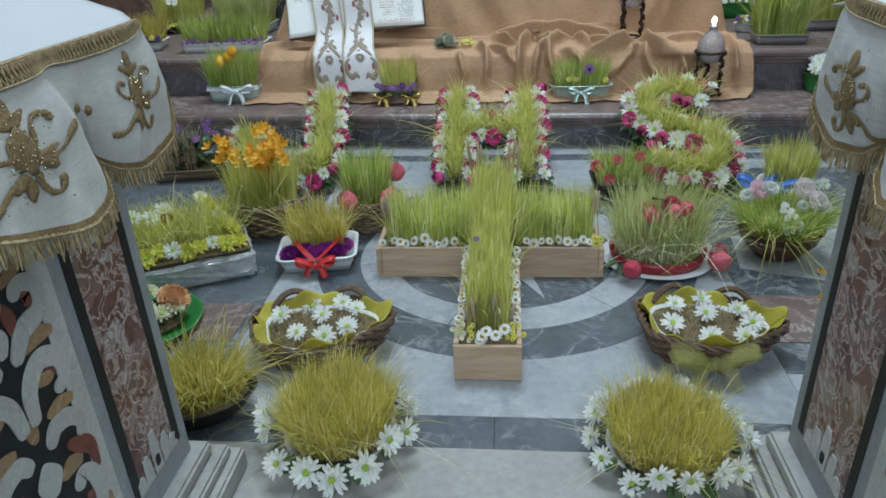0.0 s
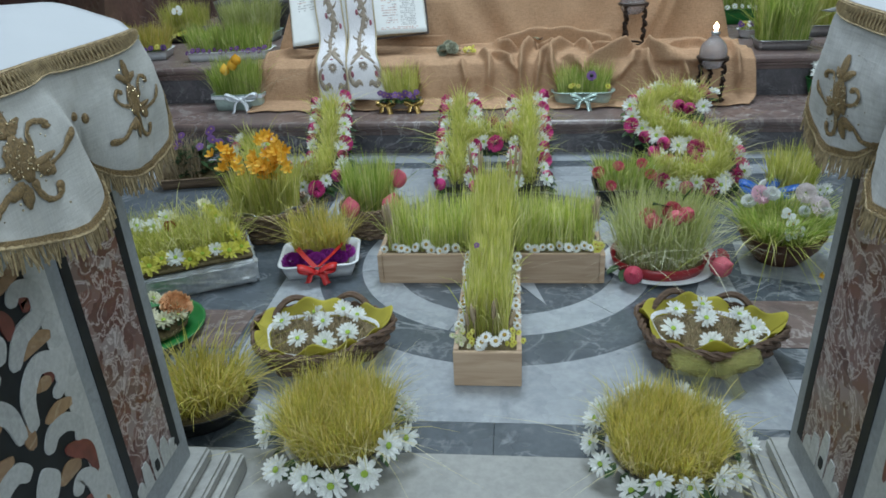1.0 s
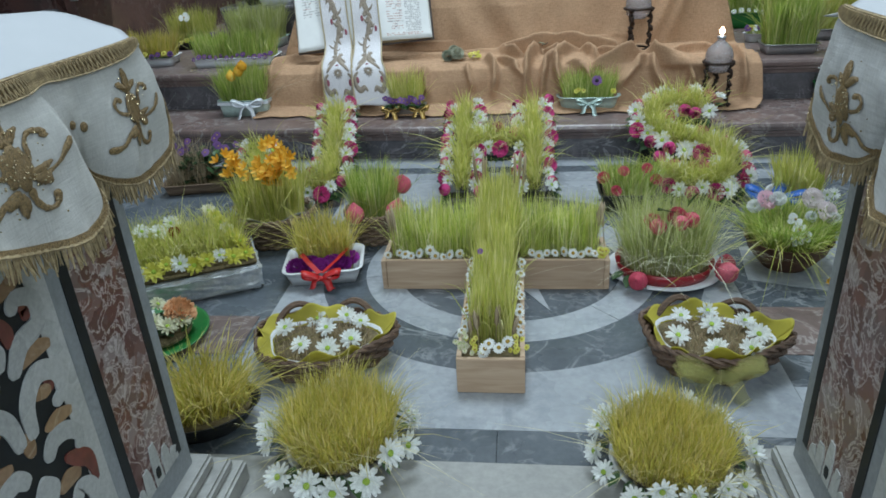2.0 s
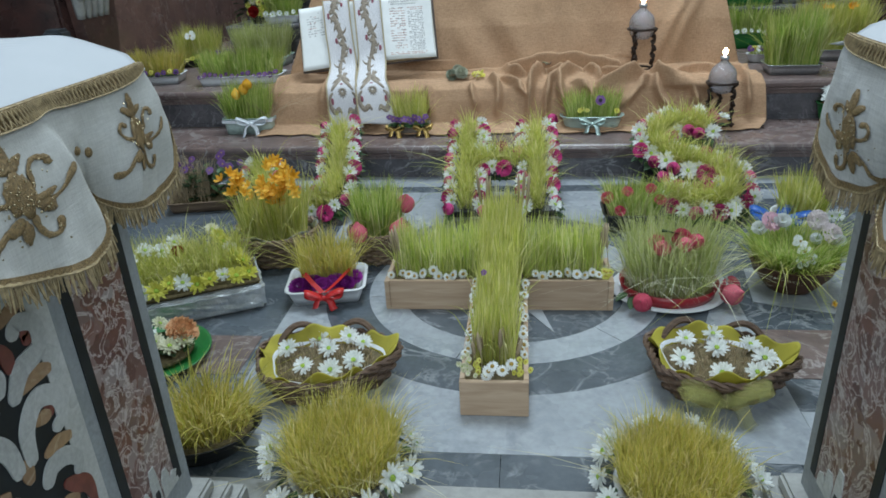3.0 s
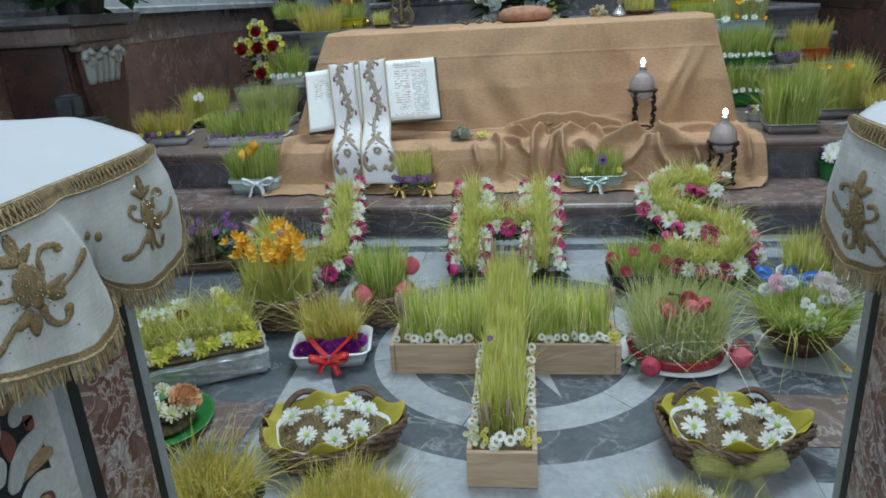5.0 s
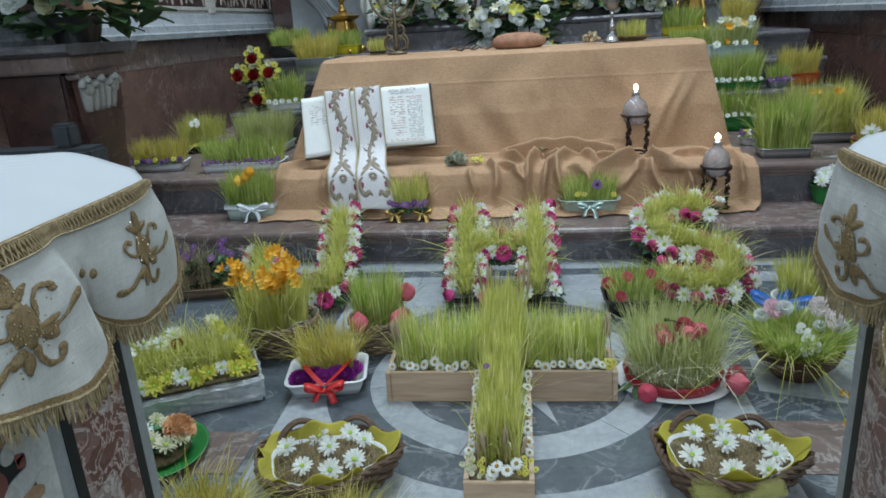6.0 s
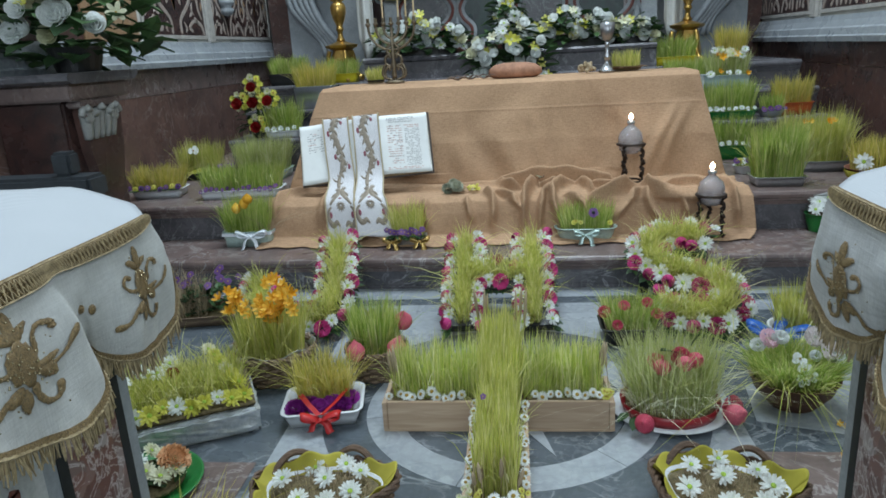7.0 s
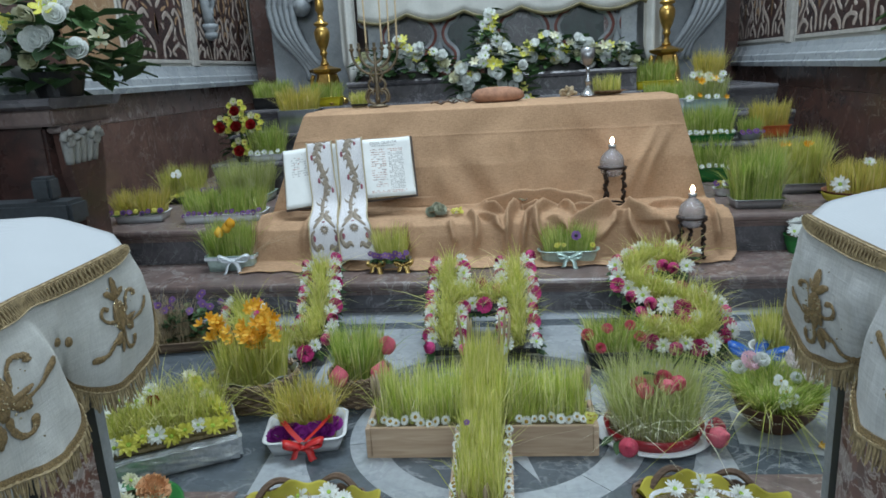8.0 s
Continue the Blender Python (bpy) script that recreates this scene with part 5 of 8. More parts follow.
def eye_mesh(name, r, z, material):
    bm = bmesh.new()
    bmesh.ops.create_icosphere(bm, subdivisions=2, radius=1, matrix=Matrix.Translation((0, 0, z)) @ Matrix.Diagonal((r, r, r * 0.55, 1)))
    for q in bm.verts:
        q.co += 0.06 * r * Vector((rnd.uniform(-1, 1), rnd.uniform(-1, 1), rnd.uniform(-1, 1)))
    me = bpy.data.meshes.new(name)
    bm.to_mesh(me)
    bm.free()
    me.materials.append(material)
    return me


def bud_mesh(name, material, layers=3, open_=0.25, per=4, shut=0.62):
    """A closed bloom of overlapping cupped petals, one unit high."""
    v, f = [(0, 0, 0)], []
    for L in range(layers):
        for i in range(per):
            a0 = 2 * math.pi * (i + 0.5 * L) / per
            k, nu, nv = len(v), 6, 5
            rad = 0.62 - 0.16 * L
            for jv in range(nv + 1):
                t = jv / nv
                r = rad * (math.sin(math.pi * (0.12 + shut * t)) ** 0.9) + open_ * t * t * (1 - 0.4 * L)
                half = (math.pi / per) * 1.35 * math.sin(math.pi * (0.18 + 0.72 * t)) ** 0.6
                for ju in range(nu + 1):
                    a = a0 + half * (2 * ju / nu - 1)
                    v.append((r * math.cos(a), r * math.sin(a), (1.35 if shut > 0.8 else 1.0) * t * (1 + 0.08 * L) - 0.06 * abs(2 * ju / nu - 1) ** 2 * t + 0.02 * math.sin(9 * a + L)))
            for jv in range(nv):
                for ju in range(nu):
                    q = k + jv * (nu + 1) + ju
                    f.append((q, q + 1, q + nu + 2, q + nu + 1))
            f += [(0, k + ju, k + ju + 1) for ju in range(nu)]
    me = bpy.data.meshes.new(name)
    me.from_pydata(v, [], f)
    me.materials.append(material)
    me.polygons.foreach_set("use_smooth", [True] * len(f))
    return me


def ruffle_mesh(name, material, layers=5, per=7):
    """A carnation: frilled petals in crowded layers, radius one."""
    v, f = [(0, 0, 0.2)], []
    for L in range(layers):
        tilt = 0.15 + 1.2 * L / layers
        for i in range(per):
            a0 = 2 * math.pi * (i + 0.37 * L) / per + rnd.uniform(-0.2, 0.2)
            k, nu, nv = len(v), 8, 3
            for jv in range(nv + 1):
                t = jv / nv
                for ju in range(nu + 1):
                    s = 2 * ju / nu - 1
                    a = a0 + s * 0.62 * t
                    fr = 0.13 * t * t * math.sin(ju * 2.3 + L + i)
                    r = (0.1 + 0.95 * t * math.cos(tilt * t)) * (1 - 0.1 * L / layers)
                    v.append((r * math.cos(a) + fr * 0.4, r * math.sin(a) - fr * 0.4, 0.25 + t * math.sin(tilt) * 0.8 + fr))
            for jv in range(nv):
                for ju in range(nu):
                    q = k + jv * (nu + 1) + ju
                    f.append((q, q + 1, q + nu + 2, q + nu + 1))
            f.append((0, k, k + nu))
    me = bpy.data.meshes.new(name)
    me.from_pydata(v, [], f)
    me.materials.append(material)
    me.polygons.foreach_set("use_smooth", [True] * len(f))
    return me


def mum(mt):
    return flower_mesh("bloom", [(14, 0.16, 1.0, 0.135, 0.24, 0.10, 0.0, 0.0, 0.16), (11, 0.15, 0.80, 0.125, 0.46, 0.0, 0.4, 0.0, 0.2), (6, 0.12, 0.5, 0.11, 0.5, -0.1, 0.2, 0.0, 0.25)], mt)


FLOWERS = {
    "white_mum": (mum(PET_WHITE), eye_mesh("eye", 0.21, 0.14, EYE_GREEN)),
    "yellow_mum": (mum(PET_YELLOW), eye_mesh("eye", 0.21, 0.14, EYE_GREEN)),
    "cream_mum": (mum(PET_CREAM), eye_mesh("eye", 0.2, 0.14, EYE_GREEN)),
    "daisy": (flower_mesh("bloom", [(15, 0.2, 1.0, 0.15, 0.05, 0.12, 0.0)], PET_WHITE), eye_mesh("eye", 0.34, 0.08, EYE_YELLOW)),
    "yellow_daisy": (flower_mesh("bloom", [(13, 0.2, 1.0, 0.17, 0.05, 0.12, 0.0)], PET_YELLOW), eye_mesh("eye", 0.3, 0.08, EYE_YELLOW)),
    "lily": (flower_mesh("bloom", [(6, 0.05, 1.0, 0.26, 0.85, 0.15, 0.0), (3, 0.04, 0.6, 0.1, 0.8, -0.1, 0.5)], PET_ORANGE), None),
    "pale_lily": (flower_mesh("bloom", [(6, 0.05, 1.0, 0.26, 0.7, 0.2, 0.0)], PET_CREAM), eye_mesh("eye", 0.1, 0.3, EYE_YELLOW)),
    "yellow_lily": (flower_mesh("bloom", [(6, 0.05, 1.0, 0.28, 0.7, 0.25, 0.0)], PET_YELLOW), eye_mesh("eye", 0.1, 0.3, EYE_GREEN)),
    "tulip": (bud_mesh("bloom", PET_CORAL, 2, 0.0, 3, 0.86), None),
    "orange_tulip": (bud_mesh("bloom", PET_ORANGE, 2, 0.0, 3, 0.86), None),
    "rosebud": (bud_mesh("bloom", PET_MAGENTA, 3, 0.12, 4, 0.72), None),
    "red_rose": (bud_mesh("bloom", PET_RED, 3, 0.4, 5), None),
    "white_rose": (bud_mesh("bloom", PET_WHITE, 4, 0.45, 5), None),
    "cream_rose": (bud_mesh("bloom", PET_CREAM, 4, 0.45, 5), None),
    "magenta_ruffle": (ruffle_mesh("bloom", PET_MAGENTA, 3, 5), None),
    "coral_ruffle": (ruffle_mesh("bloom", PET_CORAL, 4, 6), None),
    "purple_ruffle": (ruffle_mesh("bloom", PET_PURPLE), None),
    "peach_ruffle": (ruffle_mesh("bloom", PET_PEACH, 4, 8), None),
    "pink_ruffle": (ruffle_mesh("bloom", PET_BLUSH, 3, 7), None),
    "white_ruffle": (ruffle_mesh("bloom", PET_WHITE), None),
    "orchid": (flower_mesh("bloom", [(3, 0.05, 1.0, 0.42, 0.1, 0.2, 0.0), (2, 0.05, 1.0, 0.62, 0.2, 0.1, 0.25)], PET_PINK), eye_mesh("eye", 0.16, 0.12, PET_MAGENTA)),
    "white_orchid": (flower_mesh("bloom", [(3, 0.05, 1.0, 0.42, 0.1, 0.2, 0.0), (2, 0.05, 1.0, 0.62, 0.2, 0.1, 0.25)], PET_WHITE), eye_mesh("eye", 0.16, 0.12, EYE_YELLOW)),
    "dry_rose": (ruffle_mesh("bloom", PET_DRY, 4, 7), None),
    "violet": (flower_mesh("bloom", [(5, 0.05, 1.0, 0.5, 0.15, 0.15, 0.0)], PET_VIOLET), eye_mesh("eye", 0.2, 0.1, EYE_YELLOW)),
    "dark_violet": (flower_mesh("bloom", [(16, 0.15, 1.0, 0.2, 0.1, 0.1, 0.0)], PET_VIOLET), eye_mesh("eye", 0.35, 0.1, BLACK_MARBLE)),
}


def bloom(parent, kind, p, r, face=(0, -0.3, 1), spin=None):
    """A flower of radius r at p that looks towards face."""
    me, eye = FLOWERS[kind]
    ob = new(kind, me)
    ob.parent = parent
    d = Vector(face).normalized()
    d = (d + 0.18 * Vector((rnd.uniform(-1, 1), rnd.uniform(-1, 1), rnd.uniform(-1, 1)))).normalized()
    q = d.to_track_quat("Z", "Y").to_matrix().to_4x4() @ Matrix.Rotation(rnd.uniform(0, 6.28) if spin is None else spin, 4, "Z")
    ob.matrix_local = Matrix.Translation(p) @ q @ Matrix.Scale(r * rnd.uniform(0.9, 1.1), 4)
    if eye:
        e = new(kind + "_eye", eye)
        e.parent = ob
    return ob


def leaves(parent, spots, size, name="leaves", material=None):
    """Pointed leaves at (point, direction)."""
    v, f = [], []
    for p, d in spots:
        p, d = Vector(p), Vector(d).normalized()
        s = d.cross(Vector((0.1, 0.2, 1))).normalized()
        l = size * rnd.uniform(0.7, 1.25)
        up = Vector((0, 0, 1))
        k = len(v)
        for t, w in ((0, 0.05), (0.3, 0.3), (0.65, 0.26), (1.0, 0.0)):
            c = p + d * l * t - up * (0.25 * l * t * t)
            for sg in (-1, 0, 1):
                v.append(tuple(c + s * (sg * w * l) + up * (0.06 * l * abs(sg))))
        for q in range(3):
            for c in range(2):
                a = k + 3 * q + c
                f.append((a, a + 1, a + 4, a + 3))
    ob = link_mesh(name, v, f, material or LEAF, parent)
    ob["kind"] = "stuff"
    return ob


def ribbon_bm(pts, width, across, thick=0.0012):
    bm = bmesh.new()
    rows = []
    for i, p in enumerate(pts):
        p, a = Vector(p), Vector(pts[max(i - 1, 0)])
        b = Vector(pts[min(i + 1, len(pts) - 1)])
        s = Vector(across).normalized() * width / 2
        n = (b - a).cross(s)
        n = n.normalized() * thick if n.length > 1e-9 else Vector((0, 0, thick))
        rows.append([bm.verts.new(p - s), bm.verts.new(p + s), bm.verts.new(p + s + n), bm.verts.new(p - s + n)])
    for r, q in zip(rows, rows[1:]):
        for k in range(4):
            bm.faces.new((r[k], r[(k + 1) % 4], q[(k + 1) % 4], q[k]))
    bm.faces.new(rows[0]), bm.faces.new(rows[-1])
    return bm


def bow(parent, p, size, material, face=0.0, tails=1.2, wide=0.22, name="bow"):
    """A tied bow: two loops, two tails and a knot, facing -y turned by face degrees."""
    m = Matrix.Translation(p) @ Matrix.Rotation(radians(face), 4, "Z")
    for sg in (-1, 1):
        loop = [(sg * size * (0.05 + 0.95 * math.sin(math.pi * t) * (1 if t < 0.99 else 1)), -0.16 * size * math.sin(2 * math.pi * t) - 0.02 * size, size * (0.42 * math.sin(math.pi * t) * math.cos(math.pi * t) + 0.25 * math.sin(math.pi * t))) for t in (i / 14 for i in range(15))]
        bm = ribbon_bm(loop, size * wide * 1.5, (0.15 * sg, 1, 0.35))
        bm.transform(m)
        part(name + "_loop", bm, material, parent, "", True)
        tail = [(sg * size * (0.06 + 0.55 * t + 0.08 * math.sin(5 * t)), -size * (0.12 + 0.3 * t), -size * tails * t * (0.75 + 0.1 * sg) + 0.05 * size * math.sin(6 * t)) for t in (i / 10 for i in range(11))]
        bm = ribbon_bm(tail, size * wide * 1.2, (1, 0.5 * sg, 0.3))
        bm.transform(m)
        part(name + "_tail", bm, material, parent, "", True)
    bm = bmesh.new()
    bmesh.ops.create_icosphere(bm, subdivisions=2, radius=size * 0.14, matrix=m @ Matrix.Translation((0, -0.1 * size, 0)) @ Matrix.Diagonal((1, 0.8, 1.1, 1)))
    part(name + "_knot", bm, material, parent, "", True)


def dish(parent, rx, ry, h, material, name="dish", flare=1.15, thick=0.004, lip=0.006, label="", n=36):
    prof = [(0.02, 0.0), (0.80, 0.0), (0.86, 0.006), (1.0 * flare * 0.9, h * 0.6), (flare, h), (flare + lip / rx, h), (flare + lip / rx, h + 0.002), (flare - thick / rx, h), (flare * 0.9 - thick / rx, h * 0.6), (0.82, 0.008), (0.02, 0.008)]
    return part(name, lathe(prof, n, rx / flare, ry / flare), material, parent, label, True)


def rounded(x, y, r, n=5):
    pts = []
    for cx, cy, a0 in ((x - r, y - r, 0), (-x + r, y - r, 90), (-x + r, -y + r, 180), (x - r, -y + r, 270)):
        pts += [(cx + r * math.cos(radians(a0 + 90 * i / n)), cy + r * math.sin(radians(a0 + 90 * i / n))) for i in range(n + 1)]
    return pts


def tray(parent, sx, sy, h, material, name="tray", r=0.03, flare=0.015, lip=0.008, label=""):
    """A rounded oblong tray with a turned lip."""
    bm = bmesh.new()
    def ring(off, z):
        return [bm.verts.new((x, y, z)) for x, y in rounded(sx + off, sy + off, max(r + off, 0.004))]
    rs = [ring(-flare, 0.0), ring(-flare * 0.4, h * 0.5), ring(0, h - 0.003), ring(lip, h - 0.002), ring(lip, h), ring(-0.003, h), ring(-flare * 0.4 - 0.003, h * 0.5), ring(-flare - 0.003, 0.004)]
    for p, q in zip(rs, rs[1:]):
        for i in range(len(p)):
            bm.faces.new((p[i], p[(i + 1) % len(p)], q[(i + 1) % len(p)], q[i]))
    bm.faces.new(rs[0]), bm.faces.new(rs[-1])
    return part(name, bm, material, parent, label, True)


def basket(parent, rx, ry, h, material, rows=7, stakes=26, flare=0.82, wobble=None):
    """Woven basket: strands going in and out round upright stakes."""
    k = wobble or (lambda a: 1.0)
    def at(a, t, off=0.0):
        s = flare + (1 - flare) * t
        return Vector((rx * s * k(a) * math.cos(a) + off * math.cos(a), ry * s * k(a) * math.sin(a) + off * math.sin(a), h * t))
    for j in range(rows):
        t = (j + 0.6) / rows
        n = stakes * 4
        path = [(at(2 * math.pi * i / n, t, 0.0035 * math.sin(math.pi * (i / 4 + j)) * 2), h / rows * 0.52) for i in range(n)]
        part("weave_strand", tube([path], 5, True), material, parent)
    part("stakes", tube([[(at(2 * math.pi * (i + 0.5) / stakes, t), 0.0035) for t in (0, 0.5, 1)] for i in range(stakes)], 5), material, parent)["kind"] = "stuff"
    for ph in (0, 1):
        n = 90
        part("rim_strand", tube([[(at(2 * math.pi * i / n, 1.03, 0.005 * math.sin(i * 1.1 + math.pi * ph)) + Vector((0, 0, 0.005 * math.cos(i * 1.1 + math.pi * ph))), 0.0055) for i in range(n)]], 5, True), material, parent)
    part("basket_bottom", lathe([(0.02, 0.002), (flare, 0.002), (flare, 0.008), (0.02, 0.008)], 30, rx, ry, wobble=(lambda a, z: k(a))), material, parent)


FOIL = plain("silver_foil", (0.72, 0.75, 0.77), 0.25, 0.6, 0.15, 60, 0.5)
ALU = plain("aluminium", (0.55, 0.58, 0.6), 0.3, 0.9, 0.1, 80, 0.2)
PLASTIC_WHITE = plain("white_plastic", (0.68, 0.70, 0.72), 0.45, vary=0.05)
PLASTIC_BLACK = plain("black_plastic", (0.02, 0.02, 0.02), 0.4, vary=0.2)
PLASTIC_GREEN = plain("green_plastic", (0.012, 0.16, 0.03), 0.45, vary=0.1)
PLASTIC_MINT = plain("mint_foil", (0.46, 0.60, 0.56), 0.3, 0.35, 0.15, 60, 0.3)
PLASTIC_YELLOW = plain("yellow_plastic", (0.62, 0.52, 0.02), 0.45, vary=0.1)
CERAMIC_RED = plain("red_plastic", (0.30, 0.012, 0.02), 0.35, vary=0.12)
TERRACOTTA = plain("terracotta", (0.22, 0.085, 0.045), 0.75, vary=0.2, scale=60, bumps=0.2)
BROWN_BOWL = plain("brown_bowl", (0.13, 0.055, 0.028), 0.5, vary=0.25, scale=40)
RIB_RED = plain("red_ribbon", (0.52, 0.018, 0.02), 0.4, vary=0.1)
RIB_WHITE = plain("white_ribbon", (0.66, 0.70, 0.74), 0.35, vary=0.08)
RIB_GOLD = plain("gold_ribbon", (0.50, 0.33, 0.10), 0.3, 0.5, 0.15)
RIB_BLUE = plain("blue_ribbon", (0.012, 0.10, 0.42), 0.35, vary=0.15)
PAPER_YELLOW = leafy("yellow_paper", [(0.0, (0.50, 0.44, 0.06)), (1.0, (0.55, 0.48, 0.08))], 0.7, 0.3)
TULLE = leafy("yellow_tulle", [(0.0, (0.66, 0.64, 0.22)), (1.0, (0.76, 0.72, 0.34))], 0.8, 0.5)
tn = TULLE.node_tree
see, mx_ = tn.nodes.new("ShaderNodeBsdfTransparent"), tn.nodes.new("ShaderNodeMixShader")
mx_.inputs[0].default_value = 0.86
tn.links.new(tn.nodes["Material Output"].inputs["Surface"].links[0].from_socket, mx_.inputs[1])
tn.links.new(see.outputs[0], mx_.inputs[2])
tn.links.new(mx_.outputs[0], tn.nodes["Material Output"].inputs["Surface"])
RIM_WHITE = PLASTIC_WHITE
POTS = "pots of sprouted grass"


def pot(name, x, y, z, turn, label, category="planter"):
    return thing(name, Matrix.Translation((x, y, z)) @ Matrix.Rotation(radians(turn), 4, "Z"), label, category, POTS)


# --- the cross of four planter arms ---
cross = thing("cross_planter", Matrix.Translation((0.0, 1.798, 0.0025)) @ Matrix.Rotation(radians(0.3), 4, "Z"), "pale wooden cross-shaped planter of tall grass edged with daisies", "planter")
W2, BHT, TH = 0.0825, 0.098, 0.012
AY0, AY1, HEAD = 0.53, 0.695, 0.93


def plank(x0, x1, y0, y1, z0=0.0, z1=BHT):
    return part("plank", block(min(x0, x1), max(x0, x1), min(y0, y1), max(y0, y1), z0, z1, 0.0015), WOOD, cross)


plank(-W2, W2, 0, TH), plank(-W2, -W2 + TH, TH + 0.0005, AY0), plank(W2 - TH, W2, TH + 0.0005, AY0)
plank(-0.345, -W2 - 0.001, AY0, AY0 + TH), plank(W2 + 0.001, 0.325, AY0, AY0 + TH)
plank(-0.345, -W2, AY1 - TH, AY1), plank(W2, 0.325, AY1 - TH, AY1)
plank(-0.36, -0.3455, AY0 - 0.004, AY1 + 0.003), plank(0.3255, 0.341, AY0 - 0.004, AY1 + 0.003)
plank(-W2, -W2 + TH, AY1 + 0.0005, HEAD), plank(W2 - TH, W2, AY1 + 0.0005, HEAD), plank(-W2, W2, HEAD, HEAD + TH)
part("base_board", block(-0.352, 0.332, AY0 - 0.002, AY1, -0.001, 0.006), WOOD, cross)
for b_ in ((-W2 + TH, W2 - TH, TH, HEAD), (-0.345, -W2 + 0.0, AY0 + TH, AY1 - TH), (W2, 0.325, AY0 + TH, AY1 - TH)):
    part("soil", block(b_[0], b_[1], b_[2], b_[3], 0.01, BHT - 0.012), SOIL, cross)
GZ = BHT - 0.012
grass(cross, in_rect(1700, -0.33, -0.07, AY0 + 0.045, AY1 - 0.02), GZ, 0.160, GRASS_CROSS, 0.13, 0.0, 0.22, 0.07, 0.22, 0.0011)
grass(cross, in_rect(1700, 0.07, 0.31, AY0 + 0.045, AY1 - 0.02), GZ, 0.160, GRASS_CROSS, 0.13, 0.0, 0.22, 0.07, 0.22, 0.0011)
grass(cross, in_rect(2800, -0.052, 0.05, 0.075, 0.52), GZ, 0.152, GRASS_LIME, 0.11, 0.0, 0.2, 0.03, 0.17)
grass(cross, in_rect(1900, -0.062, 0.06, 0.52, HEAD - 0.02), GZ, 0.182, GRASS_LIME, 0.11, 0.0, 0.2, 0.03, 0.17)
for x0, n_ in ((-0.335, 10), (0.102, 9)):
    for i in range(n_):
        bloom(cross, "daisy", (x0 + 0.0245 * i + rnd.uniform(-0.008, 0.008), AY0 + 0.018 + rnd.uniform(-0.008, 0.014), BHT + 0.010 + rnd.uniform(-0.006, 0.012)), rnd.uniform(0.013, 0.0185), (rnd.uniform(-0.9, 0.9), -0.8, rnd.uniform(0.2, 1.2)))
for sg in (-1, 1):
    for i in range(13):
        bloom(cross, "daisy", (sg * 0.071 + rnd.uniform(-0.005, 0.005), 0.10 + 0.034 * i + rnd.uniform(-0.012, 0.012), BHT + 0.006 + rnd.uniform(-0.004, 0.012)), rnd.uniform(0.011, 0.017), (sg * rnd.uniform(0.0, 1.0), rnd.uniform(-0.9, -0.1), 0.8))
for i in range(6):
    bloom(cross, "daisy", (-0.022 + 0.012 * i + rnd.uniform(-0.006, 0.006), 0.022 + rnd.uniform(-0.006, 0.02), BHT + 0.006 + 0.012 * (i % 3)), 0.015, (rnd.uniform(-0.5, 0.5), -0.6, 1.0))
for cx, mt, k_ in ((-0.066, "cream_mum", 14), (0.066, "yellow_daisy", 10), (-0.042, "yellow_daisy", 7)):
    for i in range(k_):
        bloom(cross, mt, (cx + rnd.gauss(0, 0.011), 0.04 + rnd.gauss(0, 0.016), BHT + rnd.uniform(0.0, 0.04)), 0.008, (rnd.uniform(-1, 1), -0.8, 0.8))
for i in range(5):
    bloom(cross, "yellow_daisy", (0.318 + rnd.gauss(0, 0.008), AY0 + 0.02, BHT + rnd.uniform(0.0, 0.03)), 0.013, (0.3, -1, 0.5))
bloom(cross, "violet", (-0.035, 0.30, 0.24), 0.009, (0, -1, 0.5))
for x, y, n_ in ((-0.035, 0.07, 4), (0.03, 0.075, 3), (-0.07, 0.90, 3), (0.065, 0.90, 3), (-0.33, 0.6, 4), (0.31, 0.6, 5)):
    for i in range(n_):
        px, py, h = x + rnd.gauss(0, 0.012), y + rnd.gauss(0, 0.012), rnd.uniform(0.07, 0.11) + (0.13 if y > 0.8 else 0.05 if abs(x) > 0.2 else 0)
        lx = rnd.uniform(-0.03, 0.03)
        part("grass_ear", tube([[((px, py, BHT - 0.01), 0.001), ((px + lx * 0.5, py, BHT + h * 0.45), 0.0012), ((px + lx * 0.6, py, BHT + h * 0.55), 0.0055), ((px + lx * 0.9, py - 0.003, BHT + h * 0.85), 0.0055), ((px + lx, py - 0.004, BHT + h), 0.001)]], 6), STRAW, cross, "", True)


